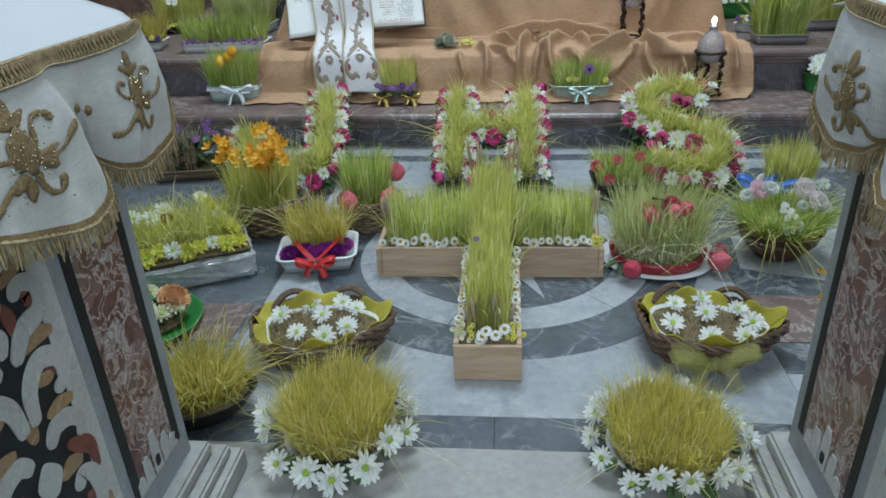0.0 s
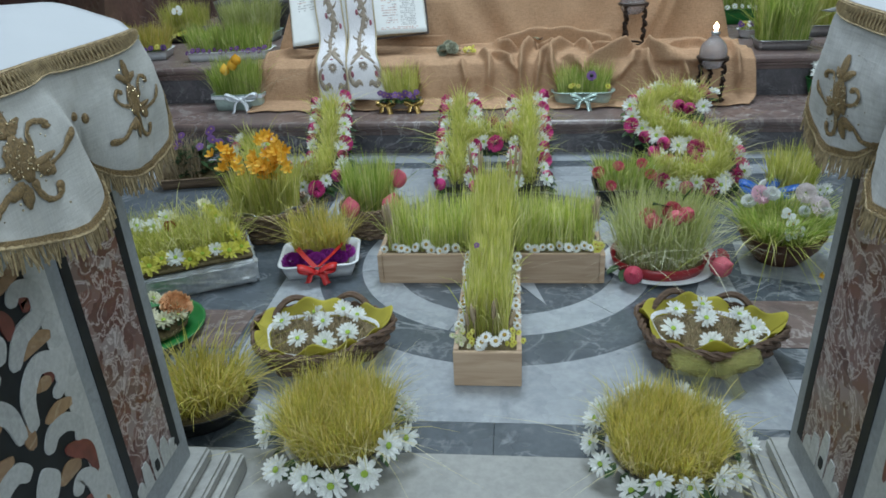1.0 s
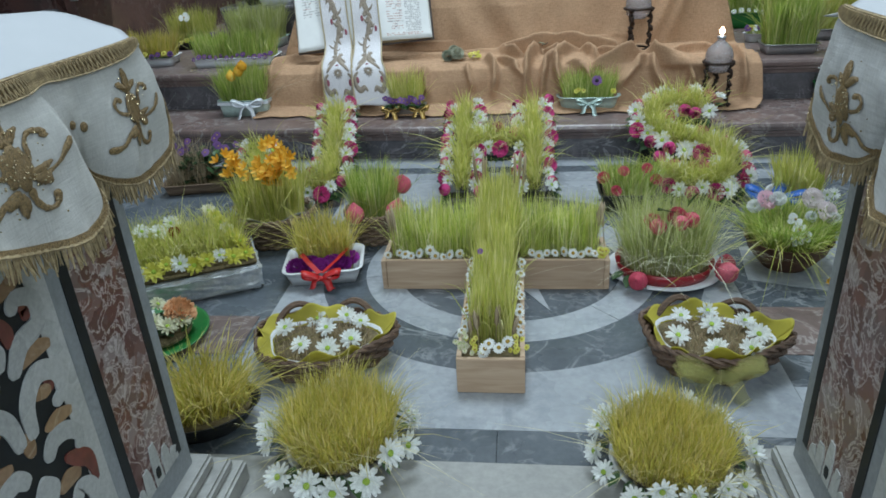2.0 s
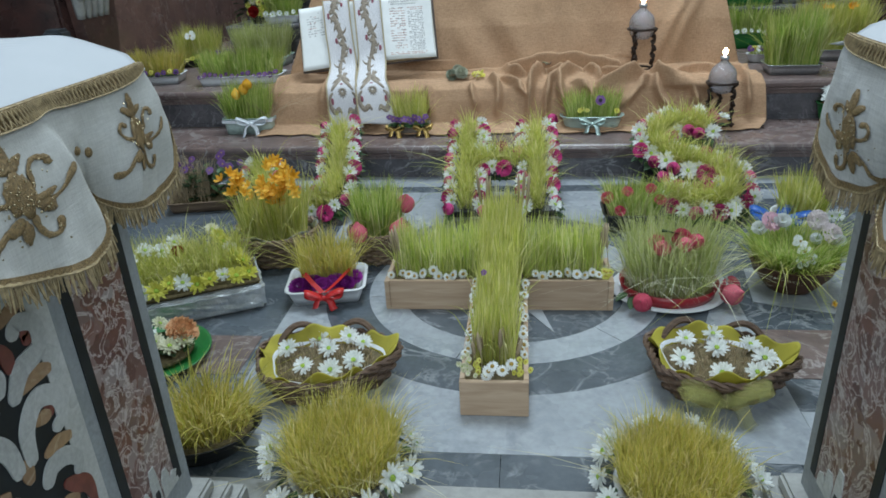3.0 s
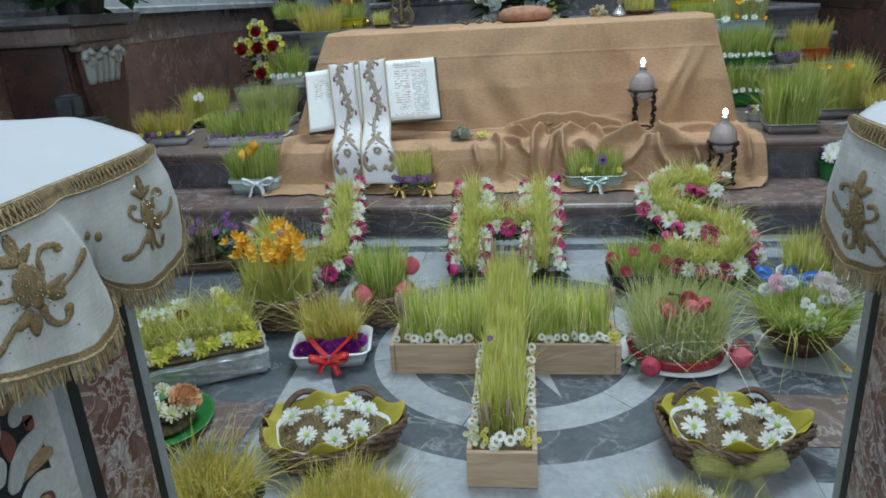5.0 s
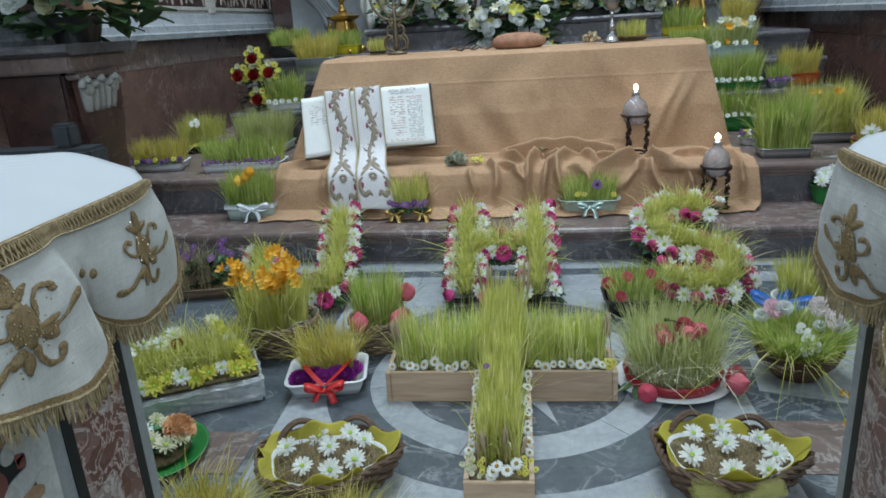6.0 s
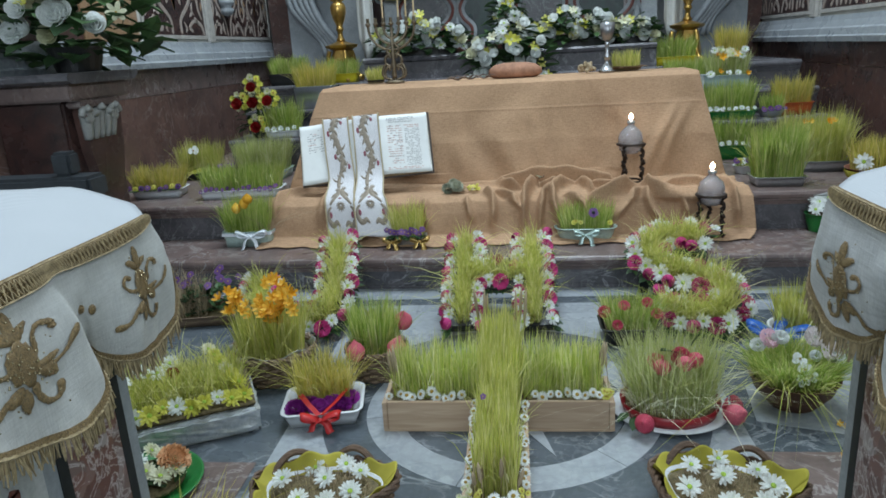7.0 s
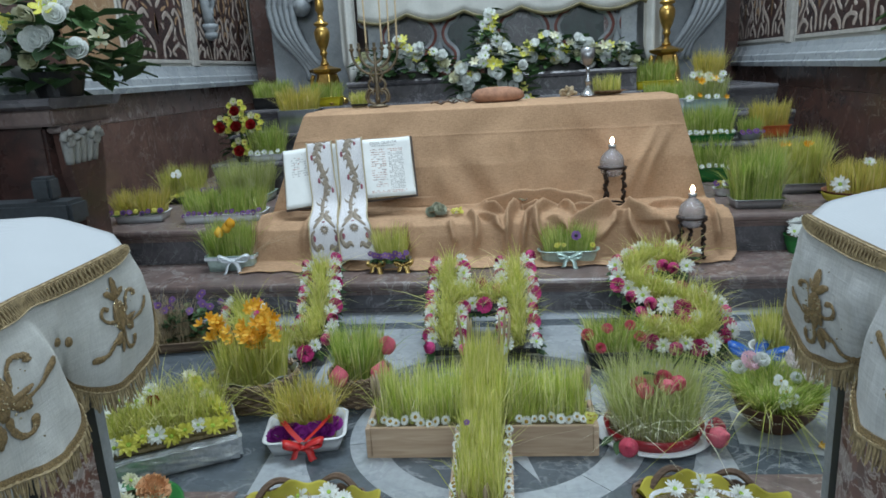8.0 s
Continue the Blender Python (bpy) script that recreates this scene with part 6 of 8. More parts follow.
# --- the letters, leaning from the floor onto the first step ---
def letter(name, m, strokes, half, label, n_grass, hgt=0.11, inner=()):
    root = thing(name, m, label, "flower letter", "flower letters before the altar")
    segs = []
    for st in strokes:
        segs += list(zip(st, st[1:]))
    lens = [math.hypot(b[0] - a[0], b[1] - a[1]) for a, b in segs]
    # base board: rounded bars joined
    for a, b in segs:
        d = Vector((b[0] - a[0], b[1] - a[1])).normalized()
        n = Vector((-d.y, d.x)) * (half + 0.012)
        e = d * 0.012
        o = [(a[0] - e.x + n.x, a[1] - e.y + n.y), (a[0] - e.x - n.x, a[1] - e.y - n.y), (b[0] + e.x - n.x, b[1] + e.y - n.y), (b[0] + e.x + n.x, b[1] + e.y + n.y)]
        if b[1] > 0.45:
            part("prop", block(b[0] - 0.02, b[0] + 0.02, b[1] - 0.03, b[1] - 0.015, -0.22, 0.0), PLASTIC_BLACK, root)
        part("board", slab(o, 0.0 + rnd.uniform(0, 0.001), 0.03 + rnd.uniform(0, 0.002)), PLASTIC_BLACK, root)
    pts = []
    for i in range(n_grass):
        (a, b) = rnd.choices(segs, lens)[0]
        t, s = rnd.random(), rnd.uniform(-0.45, 0.45) * half
        d = Vector((b[0] - a[0], b[1] - a[1])).normalized()
        pts.append((a[0] + (b[0] - a[0]) * t - d.y * s, a[1] + (b[1] - a[1]) * t + d.x * s))
    grass(root, np.array(pts), 0.03, hgt * 1.15, GRASS_LIME, 0.34, 0.0, 0.6, 0.14, 0.25, 0.0014, centre=(0, 0))
    def dist(p):
        best = 9
        for (a, b), l in zip(segs, lens):
            t = min(1, max(0, ((p[0] - a[0]) * (b[0] - a[0]) + (p[1] - a[1]) * (b[1] - a[1])) / l ** 2))
            best = min(best, math.hypot(p[0] - a[0] - t * (b[0] - a[0]), p[1] - a[1] - t * (b[1] - a[1])))
        return best
    spots, k, placed = [], 0, []
    for (a, b), l in zip(segs, lens):
        d = Vector((b[0] - a[0], b[1] - a[1])).normalized()
        for sg in (-1, 1):
            s = -half * 0.6
            while s < l + half * 0.6:
                p = (a[0] + d.x * s - d.y * sg * half * 0.95, a[1] + d.y * s + d.x * sg * half * 0.95)
                p = (p[0] + rnd.gauss(0, 0.005), p[1] + rnd.gauss(0, 0.005))
                if rnd.random() < 0.9 and dist(p) > half * 0.8 and all(math.hypot(p[0] - q[0], p[1] - q[1]) > 0.036 for q in placed):
                    placed.append(p)
                    out = (-d.y * sg, d.x * sg)
                    kind = ("rosebud", "white_mum", "magenta_ruffle", "white_mum")[k % 4]
                    k += 1
                    z = 0.055 + rnd.uniform(0, 0.016)
                    if kind == "white_mum":
                        bloom(root, kind, (p[0], p[1], z), 0.039 * rnd.uniform(0.75, 1.15), (out[0] * 0.8, out[1] * 0.5 - 0.4, 0.9))
                    else:
                        bloom(root, kind, (p[0], p[1], z - 0.012), 0.039 if kind == "rosebud" else 0.032, (out[0] * 0.8, out[1] * 0.5 - 0.5, 0.7))
                    for _ in range(4):
                        spots.append(((p[0], p[1], 0.025), (out[0] + rnd.uniform(-0.8, 0.8), out[1] + rnd.uniform(-0.8, 0.8), rnd.uniform(-0.4, 0.2))))
                s += 0.012
    leaves(root, spots, 0.045)
    return root


def lean(x, y, tilt=21.5):
    return Matrix.Translation((x, y, 0.012)) @ Matrix.Rotation(radians(tilt), 4, "X")


letter("letter_j", lean(-0.72, 3.03), [[(-0.065, 0.58), (0.0, 0.14), (-0.06, 0.06), (-0.20, 0.06), (-0.33, 0.14), (-0.365, 0.30)]], 0.064, "letter J of grass edged with pink and white flowers", 2500, 0.105)
letter("letter_h", lean(-0.02, 3.01), [[(-0.15, 0.05), (-0.16, 0.57)], [(0.145, 0.05), (0.135, 0.57)], [(-0.155, 0.34), (0.14, 0.34)]], 0.06, "letter H of grass edged with pink and white flowers", 3000, 0.105)
letter("letter_s", lean(0.745, 3.01), [[(-0.13, 0.12), (-0.06, 0.075), (0.07, 0.065), (0.135, 0.11), (0.14, 0.21), (0.07, 0.285), (-0.05, 0.33), (-0.12, 0.41), (-0.12, 0.51), (-0.05, 0.575), (0.06, 0.58), (0.125, 0.55)]], 0.062, "letter S of grass edged with pink and white flowers", 3600, 0.10)

# --- baskets lined with yellow paper ---
def heart(a):
    return 1 + 0.10 * math.cos(2 * a) * 0.3 + 0.07 * math.sin(3 * a + 0.6) + 0.04 * math.cos(5 * a)


def paper_basket(x, y, turn, sx, sy, label, blooms, bow_at=None):
    root = pot("paper_lined_basket", x, y, 0.002, turn, label, "basket")
    basket(root, sx * 1.05, sy * 1.05, 0.082, WICKER, 6, 26, 0.76, heart)
    for a0 in (60, 118):
        part("handle_arch", tube([[(Vector((sx * 1.02 * math.cos(radians(a0 + 46 * t - 23)), sy * 1.05 * math.sin(radians(a0 + 46 * t - 23)), 0.075 + 0.04 * math.sin(math.pi * t))), 0.009) for t in (i / 12 for i in range(13))]], 6), WICKER, root)
    def liner(u, v):
        a = 2 * math.pi * u
        s = (0.80 + 0.21 * v) * heart(a)
        wv = v * v * (0.03 * math.sin(a * 5 + 1) + 0.03 * math.sin(a * 9))
        return Vector((sx * (s + wv) * math.cos(a), sy * (s + wv) * math.sin(a), 0.06 + 0.04 * v + 0.012 * v * math.sin(a * 4 + 0.7) + 0.01 * v * math.sin(a * 11)))
    part("paper_liner", sheet(liner, 96, 8, 0.0015), PAPER_YELLOW, root, "crinkled yellow paper liner", True)
    part("inner_dish", lathe([(0.02, 0.03), (0.76, 0.03), (0.83, 0.074), (0.85, 0.074), (0.8, 0.028), (0.02, 0.026)], 40, sx, sy, wobble=(lambda a, z: heart(a))), RIM_WHITE, root, "", True)
    part("soil", lathe([(0.02, 0.045), (0.8, 0.045), (0.79, 0.062), (0.4, 0.068), (0.02, 0.07)], 40, sx, sy, wobble=(lambda a, z: heart(a))), SOIL, root, "", True)
    grass(root, in_disc(520, sx * 0.74, sy * 0.74), 0.062, 0.026, STRAW, 0.35, 0.1, 0.4, 0.1, 0.3)
    for fx, fy, fz in blooms:
        bloom(root, "white_mum", (fx, fy, 0.085 + fz), 0.030, (rnd.uniform(-0.25, 0.25), -0.45, 1))
    if bow_at:
        bow(root, bow_at, 0.095, TULLE, 8, 0.62, 0.34, "tulle_bow")
        bow(root, (bow_at[0], bow_at[1] - 0.006, bow_at[2] - 0.006), 0.105, TULLE, 14, 0.52, 0.24, "tulle_bow")
    return root


paper_basket(-0.446, 1.92, 9, 0.168, 0.128, "oval wicker basket lined with yellow paper holding white daisies", [(-0.05, -0.044, 0), (0.022, -0.07, 0), (0.078, -0.034, 0), (0.01, 0.025, 0.005), (0.10, 0.036, 0.01), (-0.098, 0.03, 0.01), (-0.025, 0.10, -0.01), (0.058, 0.09, 0)])
paper_basket(0.548, 1.955, -6, 0.16, 0.122, "oval wicker basket with yellow bow holding white daisies", [(-0.072, 0.05, 0.01), (-0.085, -0.03, 0.0), (0.0, 0.024, 0.005), (0.0, 0.10, 0), (0.0, -0.08, 0), (0.08, -0.066, 0), (0.085, 0.06, 0.0), (0.108, 0.0, 0.0)], (0.0, -0.142, 0.06))

# --- round domes of yellow grass ringed with white flowers ---
def dome(x, y, r, label, tall, n=6000):
    root = pot("grass_dome", x, y, 0.002, 0, label, "planter")
    dish(root, r * 0.98, r * 0.98, 0.035, PLASTIC_WHITE, "dish", 1.02)
    soil(root, r * 0.92, r * 0.92, 0.05)
    xy = in_disc(n, r * 0.95)
    grass(root, xy, 0.045, tall, GRASS_YELLOW, 0.28, 0.06, 0.5, 0.07, 0.2, 0.0009)
    grass(root, in_disc(700, r * 0.88), 0.04, tall * 0.72, STRAW_PALE, 0.5, 0.25, 0.9, 0.3, 0.3, 0.0009)
    spots = []
    for i in range(15):
        a = radians(-155 + 360 / 15 * i + rnd.uniform(-5, 5))
        rr = r * rnd.uniform(1.20, 1.38)
        p = (rr * math.cos(a), rr * math.sin(a), 0.055 + rnd.uniform(-0.02, 0.03))
        bloom(root, "white_mum", p, rnd.uniform(0.028, 0.038), (math.cos(a) * 0.9 + rnd.uniform(-0.3, 0.3), math.sin(a) * 0.8 - 0.45, rnd.uniform(0.2, 0.9)))
        for _ in range(2):
            b = a + rnd.uniform(-0.2, 0.2)
            spots.append(((r * 1.05 * math.cos(b), r * 1.05 * math.sin(b), 0.05), (math.cos(b) + rnd.uniform(-0.6, 0.6), math.sin(b) + rnd.uniform(-0.6, 0.6), -0.35)))
    leaves(root, spots, 0.042)
    return root


dome(-0.314, 1.572, 0.118, "dome of yellow grass ringed with white chrysanthemums", 0.112)
dome(0.374, 1.55, 0.118, "dome of short yellow grass ringed with white chrysanthemums", 0.092)

# --- dark oval dish beside the pedestal ---
q_ = pot("oval_dish", -0.672, 1.655, 0.002, 20, "black oval dish of leaning yellow grass")
dish(q_, 0.135, 0.095, 0.055, PLASTIC_BLACK)
soil(q_, 0.118, 0.08, 0.05)
grass(q_, in_disc(1500, 0.11, 0.07), 0.05, 0.125, GRASS_YELLOW, 0.34, 0.35, 0.7, 0.16, 0.25)

# --- green plate of mixed flowers ---
q_ = pot("flower_plate", -0.965, 2.03, 0.002, 25, "green plate of cream and orange flowers")
dish(q_, 0.135, 0.15, 0.022, PLASTIC_GREEN, "plate", 1.3)
soil(q_, 0.09, 0.1, 0.03)
for fx, fy, kind, r_ in ((0.03, -0.06, "cream_mum", 0.036), (0.06, 0.0, "peach_ruffle", 0.044), (-0.01, -0.02, "cream_mum", 0.034), (0.03, 0.05, "cream_mum", 0.032), (-0.04, 0.05, "white_mum", 0.034), (0.0, 0.09, "cream_mum", 0.03), (-0.06, -0.05, "white_mum", 0.034), (0.07, -0.045, "cream_mum", 0.03)):
    bloom(q_, kind, (fx, fy, 0.06), r_, (0.5, -0.3, 1))
leaves(q_, [((rnd.uniform(-0.07, 0.07), rnd.uniform(-0.08, 0.08), 0.035), (rnd.uniform(-1, 1), rnd.uniform(-1, 1), 0.3)) for _ in range(30)], 0.05)

# --- foil tray with yellow and white flowers ---
q_ = pot("foil_tray", -0.99, 2.375, 0.002, 27, "silver foil tray of grass with yellow and white flowers")
foil_bm = block(-0.24, 0.188, -0.148, 0.15, 0, 0.080, 0.010)
bmesh.ops.subdivide_edges(foil_bm, edges=[e_ for e_ in foil_bm.edges if e_.calc_length() > 0.03], cuts=14, use_grid_fill=True)
for v_ in foil_bm.verts:
    if v_.co.z > 0.004:
        v_.co += 0.010 * noise.noise_vector(v_.co * 26) * 0.5 + 0.004 * noise.noise_vector(v_.co * 70)
part("tray", foil_bm, FOIL, q_, "crumpled foil sides")
soil(q_, 0.18, 0.13, 0.097, True)
grass(q_, in_rect(1900, -0.22, 0.15, -0.07, 0.13), 0.09, 0.13, GRASS_LIME, 0.36, 0.0, 0.6, 0.2, 0.3)
for i in range(10):
    bloom(q_, ("yellow_mum", "white_mum", "yellow_mum")[i % 3], (-0.21 + 0.04 * i, -0.115 + rnd.uniform(-0.01, 0.01), 0.115 + rnd.uniform(-0.006, 0.012)), rnd.uniform(0.025, 0.035), (0.1, -0.7, 0.9))
for i in range(6):
    bloom(q_, ("yellow_mum", "yellow_mum", "cream_mum")[i % 3], (0.14 - 0.015 * i, -0.06 + 0.04 * i, 0.14 + 0.01 * i), 0.028, (0.2, -0.6, 0.9))
for fx, fy in ((-0.10, 0.03), (-0.15, 0.06), (-0.06, 0.09), (-0.2, 0.0)):
    bloom(q_, "white_mum", (fx, fy, 0.185), 0.03, (0.3, -0.6, 0.8))
bloom(q_, "red_rose", (-0.055, 0.035, 0.165), 0.024, (0.2, -0.7, 0.8))

# --- white tray with purple ruffles and red bow ---
q_ = pot("white_tray", -0.578, 2.432, 0.002, 9, "white plastic tray of grass and purple ruffles with red ribbon")
tray(q_, 0.123, 0.098, 0.055, PLASTIC_WHITE, "tray", 0.03, 0.02, 0.008)
soil(q_, 0.095, 0.075, 0.045, True)
grass(q_, in_rect(1000, -0.08, 0.085, -0.02, 0.075), 0.045, 0.15, GRASS_YELLOW, 0.3, 0.15, 0.4, 0.15, 0.25)
for fx, fy in ((-0.085, -0.045), (-0.01, -0.05), (0.065, -0.045), (0.085, 0.0), (-0.04, -0.03), (0.03, -0.03)):
    bloom(q_, "purple_ruffle", (fx, fy, 0.04), 0.034, (0, -0.5, 1))
part("ribbon", ribbon_bm([(-0.07, -0.02, 0.085), (-0.04, -0.07, 0.075), (-0.005, -0.108, 0.055)], 0.016, (1, 0.4, 0.3)), RIB_RED, q_)
part("ribbon", ribbon_bm([(0.08, -0.01, 0.09), (0.05, -0.07, 0.08), (0.005, -0.108, 0.055)], 0.016, (1, -0.4, 0.3)), RIB_RED, q_)
bow(q_, (0.0, -0.115, 0.042), 0.062, RIB_RED, 0, 0.6, 0.3)

# --- wicker baskets ---
q_ = pot("lily_basket", -0.845, 2.72, 0.002, 0, "brown wicker basket of grass and yellow freesias", "basket")
basket(q_, 0.155, 0.14, 0.11, WICKER_LIGHT, 7, 28, 0.78)
soil(q_, 0.13, 0.115, 0.10)
part("cellophane", sheet(lambda u, v: Vector(((0.135 + 0.02 * v + 0.006 * math.sin(u * 70)) * math.cos(6.2832 * u), (0.12 + 0.02 * v + 0.006 * math.sin(u * 60)) * math.sin(6.2832 * u), 0.095 + 0.03 * v + 0.008 * math.sin(u * 37))), 80, 3, 0.0012), ALU, q_, "crinkled silver wrap", True)
grass(q_, in_disc(1900, 0.118, 0.10), 0.10, 0.165, GRASS_LIME, 0.15, 0.10, 0.22, 0.04, 0.2)
for i in range(55):
    cx, cy, cz = ((-0.115, -0.02, 0.30), (0.0, -0.05, 0.30), (0.085, -0.02, 0.315), (0.04, 0.05, 0.34), (0.06, -0.06, 0.28))[i % 5]
    bloom(q_, "lily", (cx + rnd.gauss(0, 0.026), cy + rnd.gauss(0, 0.022), cz - 0.01 + rnd.gauss(0, 0.022)), 0.023, (rnd.uniform(-0.8, 0.8), -0.7, 0.8))
part("stems", tube([[((x0 * 0.5, y0 * 0.5, 0.1), 0.002), ((x0, y0, 0.3), 0.0018)] for x0, y0 in ((-0.115, -0.02), (0, -0.05), (0.085, -0.02), (0.04, 0.05), (-0.05, -0.03), (0.06, -0.06))], 5), LEAF, q_)["kind"] = "stuff"

q_ = pot("tulip_basket", -0.455, 2.72, 0.002, 0, "small round wicker basket of grass with coral tulips", "basket")
basket(q_, 0.108, 0.10, 0.11, WICKER_LIGHT, 9, 22, 0.76)
soil(q_, 0.09, 0.08, 0.10)
grass(q_, in_disc(1300, 0.085, 0.075), 0.10, 0.17, GRASS_GREEN, 0.16, 0.15, 0.25, 0.04, 0.2)
for fx, fy, fz, kd in ((-0.05, -0.105, 0.105, "tulip"), (0.082, -0.088, 0.11, "tulip"), (0.095, 0.03, 0.17, "tulip"), (-0.03, 0.09, 0.13, "tulip")):
    bloom(q_, kd, (fx, fy, fz), 0.058, (fx * 2, -0.25, 1))

# --- red plate with a tall pale thicket and tulips ---
q_ = pot("red_plate", 0.522, 2.455, 0.002, 0, "red dish of wild pale grass with coral tulips on white plate")
part("plate", lathe([(0.02, 0.0), (0.7, 0.0), (1.0, 0.012), (1.0, 0.015), (0.7, 0.004), (0.02, 0.004)], 48, 0.178, 0.165), PLASTIC_WHITE, q_, "white china plate", True)
part("dish", lathe([(0.02, 0.005), (0.95, 0.005), (1.03, 0.045), (1.0, 0.045), (0.94, 0.01), (0.02, 0.01)], 44, 0.148, 0.135), CERAMIC_RED, q_, "glossy red dish", True)
soil(q_, 0.135, 0.122, 0.036)
grass(q_, in_disc(2600, 0.13, 0.118), 0.036, 0.205, GRASS_PALE, 0.25, 0.10, 0.5, 0.025, 0.25, 0.0011)
grass(q_, in_disc(480, 0.14, 0.13), 0.05, 0.11, PET_CREAM, 0.6, 0.4, 1.0, 0.3, 0.3, 0.0010)
for fx, fy, fz, s_ in ((-0.095, -0.135, 0.03, 0.045), (0.15, -0.085, 0.03, 0.05), (0.02, -0.06, 0.185, 0.042), (0.05, -0.04, 0.185, 0.04), (-0.035, -0.05, 0.165, 0.04)):
    bloom(q_, "tulip", (fx, fy, fz), s_, (fx * 4, -0.8, 0.5))
bloom(q_, "coral_ruffle", (0.155, -0.07, 0.05), 0.036, (0.6, -0.9, 0.2))
bloom(q_, "coral_ruffle", (0.015, -0.05, 0.205), 0.03, (0.0, -0.9, 0.6))
bloom(q_, "coral_ruffle", (-0.05, -0.03, 0.18), 0.028, (0.0, -0.9, 0.6))
leaves(q_, [((-0.12, -0.115, 0.04), (-0.3, -0.8, -0.1)), ((-0.14, -0.09, 0.04), (-0.6, -0.6, 0.0)), ((-0.10, -0.12, 0.04), (0.3, -0.9, 0)), ((0.05, -0.03, 0.23), (0.4, 0, 0.9)), ((0.01, -0.04, 0.21), (-0.5, -0.3, 0.4))], 0.07)

# --- brown bowl with pink flowers ---
q_ = pot("brown_bowl", 0.905, 2.50, 0.002, 0, "brown bowl of spilling grass with pink and white flowers")
dish(q_, 0.128, 0.122, 0.095, BROWN_BOWL, "bowl", 1.5)
soil(q_, 0.115, 0.11, 0.088)
grass(q_, in_disc(1700, 0.112, 0.105), 0.088, 0.105, GRASS_GREEN, 0.3, 0.55, 0.6, 0.1, 0.25)
grass(q_, in_disc(220, 0.12, 0.115), 0.09, 0.12, GRASS_LIME, 0.4, 1.1, 1.5, 0.3, 0.25)
for fx, fy, fz, kd, r_ in ((-0.075, 0.05, 0.195, "pink_ruffle", 0.040), (-0.04, 0.045, 0.20, "white_ruffle", 0.030), (-0.105, 0.04, 0.18, "white_ruffle", 0.026), (0.065, 0.055, 0.20, "pink_ruffle", 0.040), (0.085, 0.0, 0.175, "pink_ruffle", 0.045), (0.045, -0.01, 0.165, "white_ruffle", 0.024), (0.11, -0.015, 0.16, "white_ruffle", 0.026),
                       (-0.014, -0.05, 0.175, "white_orchid", 0.028), (-0.006, -0.075, 0.152, "white_orchid", 0.028), (-0.016, -0.095, 0.128, "white_orchid", 0.026), (0.012, -0.085, 0.135, "white_orchid", 0.024)):
    bloom(q_, kd, (fx, fy - 0.012, fz + 0.005), r_ * 0.82, (rnd.uniform(-0.3, 0.3), -0.8, 0.7))

# --- pot with blue ribbon behind, and small red-flowered pot ---
q_ = pot("ribboned_pot", 1.075, 2.93, 0.002, 0, "glass bowl of grass tied with a blue ribbon")
dish(q_, 0.10, 0.095, 0.08, PLASTIC_WHITE, "bowl", 1.2)
soil(q_, 0.085, 0.08, 0.075)
grass(q_, in_disc(1000, 0.08, 0.075), 0.075, 0.15, GRASS_LIME, 0.15, 0.2, 0.3, 0.05, 0.2)
bow(q_, (-0.10, -0.085, 0.085), 0.105, RIB_BLUE, -20, 0.8, 0.24)
bow(q_, (-0.098, -0.078, 0.095), 0.085, RIB_BLUE, 60, 0.5, 0.22)
for i in range(4):
    bloom(q_, "white_mum", (0.03 + 0.028 * i, -0.07 + 0.01 * i, 0.085), 0.024, (0.3, -0.8, 0.6))
q_ = pot("small_pot", 0.485, 3.02, 0.002, 0, "dark pot of green grass with coral flowers")
tray(q_, 0.11, 0.09, 0.07, PLASTIC_BLACK, "tray")
soil(q_, 0.095, 0.075, 0.06, True)
grass(q_, in_rect(1100, -0.09, 0.09, -0.07, 0.07), 0.06, 0.11, GRASS_GREEN, 0.25, 0.3, 0.3, 0.06, 0.2)
for fx, fy, fz in ((-0.10, -0.03, 0.12), (-0.03, -0.05, 0.15), (0.06, -0.03, 0.155), (-0.06, -0.09, 0.09), (0.09, -0.06, 0.12)):
    bloom(q_, "coral_ruffle", (fx, fy, fz), 0.022, (0, -0.7, 0.7))

# --- violets on a dry tray by the step ---
q_ = pot("violet_tray", -1.36, 3.3, 0.002, 10, "brown tray of dry grass and violets")
tray(q_, 0.17, 0.12, 0.05, WICKER_LIGHT, "tray")
soil(q_, 0.15, 0.10, 0.04, True)
grass(q_, in_rect(500, -0.16, 0.02, -0.1, 0.1), 0.04, 0.16, STRAW, 0.35, 0.1, 0.4, 0.1, 0.3)
leaves(q_, [((rnd.uniform(-0.1, 0.15), rnd.uniform(-0.1, 0.1), rnd.uniform(0.04, 0.16)), (rnd.uniform(-1, 1), rnd.uniform(-1, 1), rnd.uniform(0, 0.6))) for _ in range(160)], 0.05)
for i in range(12):
    bloom(q_, "violet", (rnd.uniform(-0.13, 0.14), rnd.uniform(-0.1, 0.08), rnd.uniform(0.16, 0.23)), 0.018, (0, -0.8, 0.6))

# --- on the first step ---
S1, S2, S3, S4, S5 = 0.1655, 0.3655, 0.5955, 0.7605, 0.9205
GLASS = bpy.data.materials.new("clear_plastic")
GLASS.use_nodes = True
g_ = GLASS.node_tree.nodes["Principled BSDF"]
g_.inputs["Base Color"].default_value, g_.inputs["Roughness"].default_value = (0.9, 0.95, 0.95, 1), 0.12
g_.inputs["Transmission Weight"].default_value, g_.inputs["IOR"].default_value = 1.0, 1.3
q_ = pot("tulip_box", -1.385, 3.985, S1, 2, "clear tub of grass and orange tulips with white ribbon")
tray(q_, 0.135, 0.085, 0.085, PLASTIC_MINT, "tub", 0.03, 0.01)
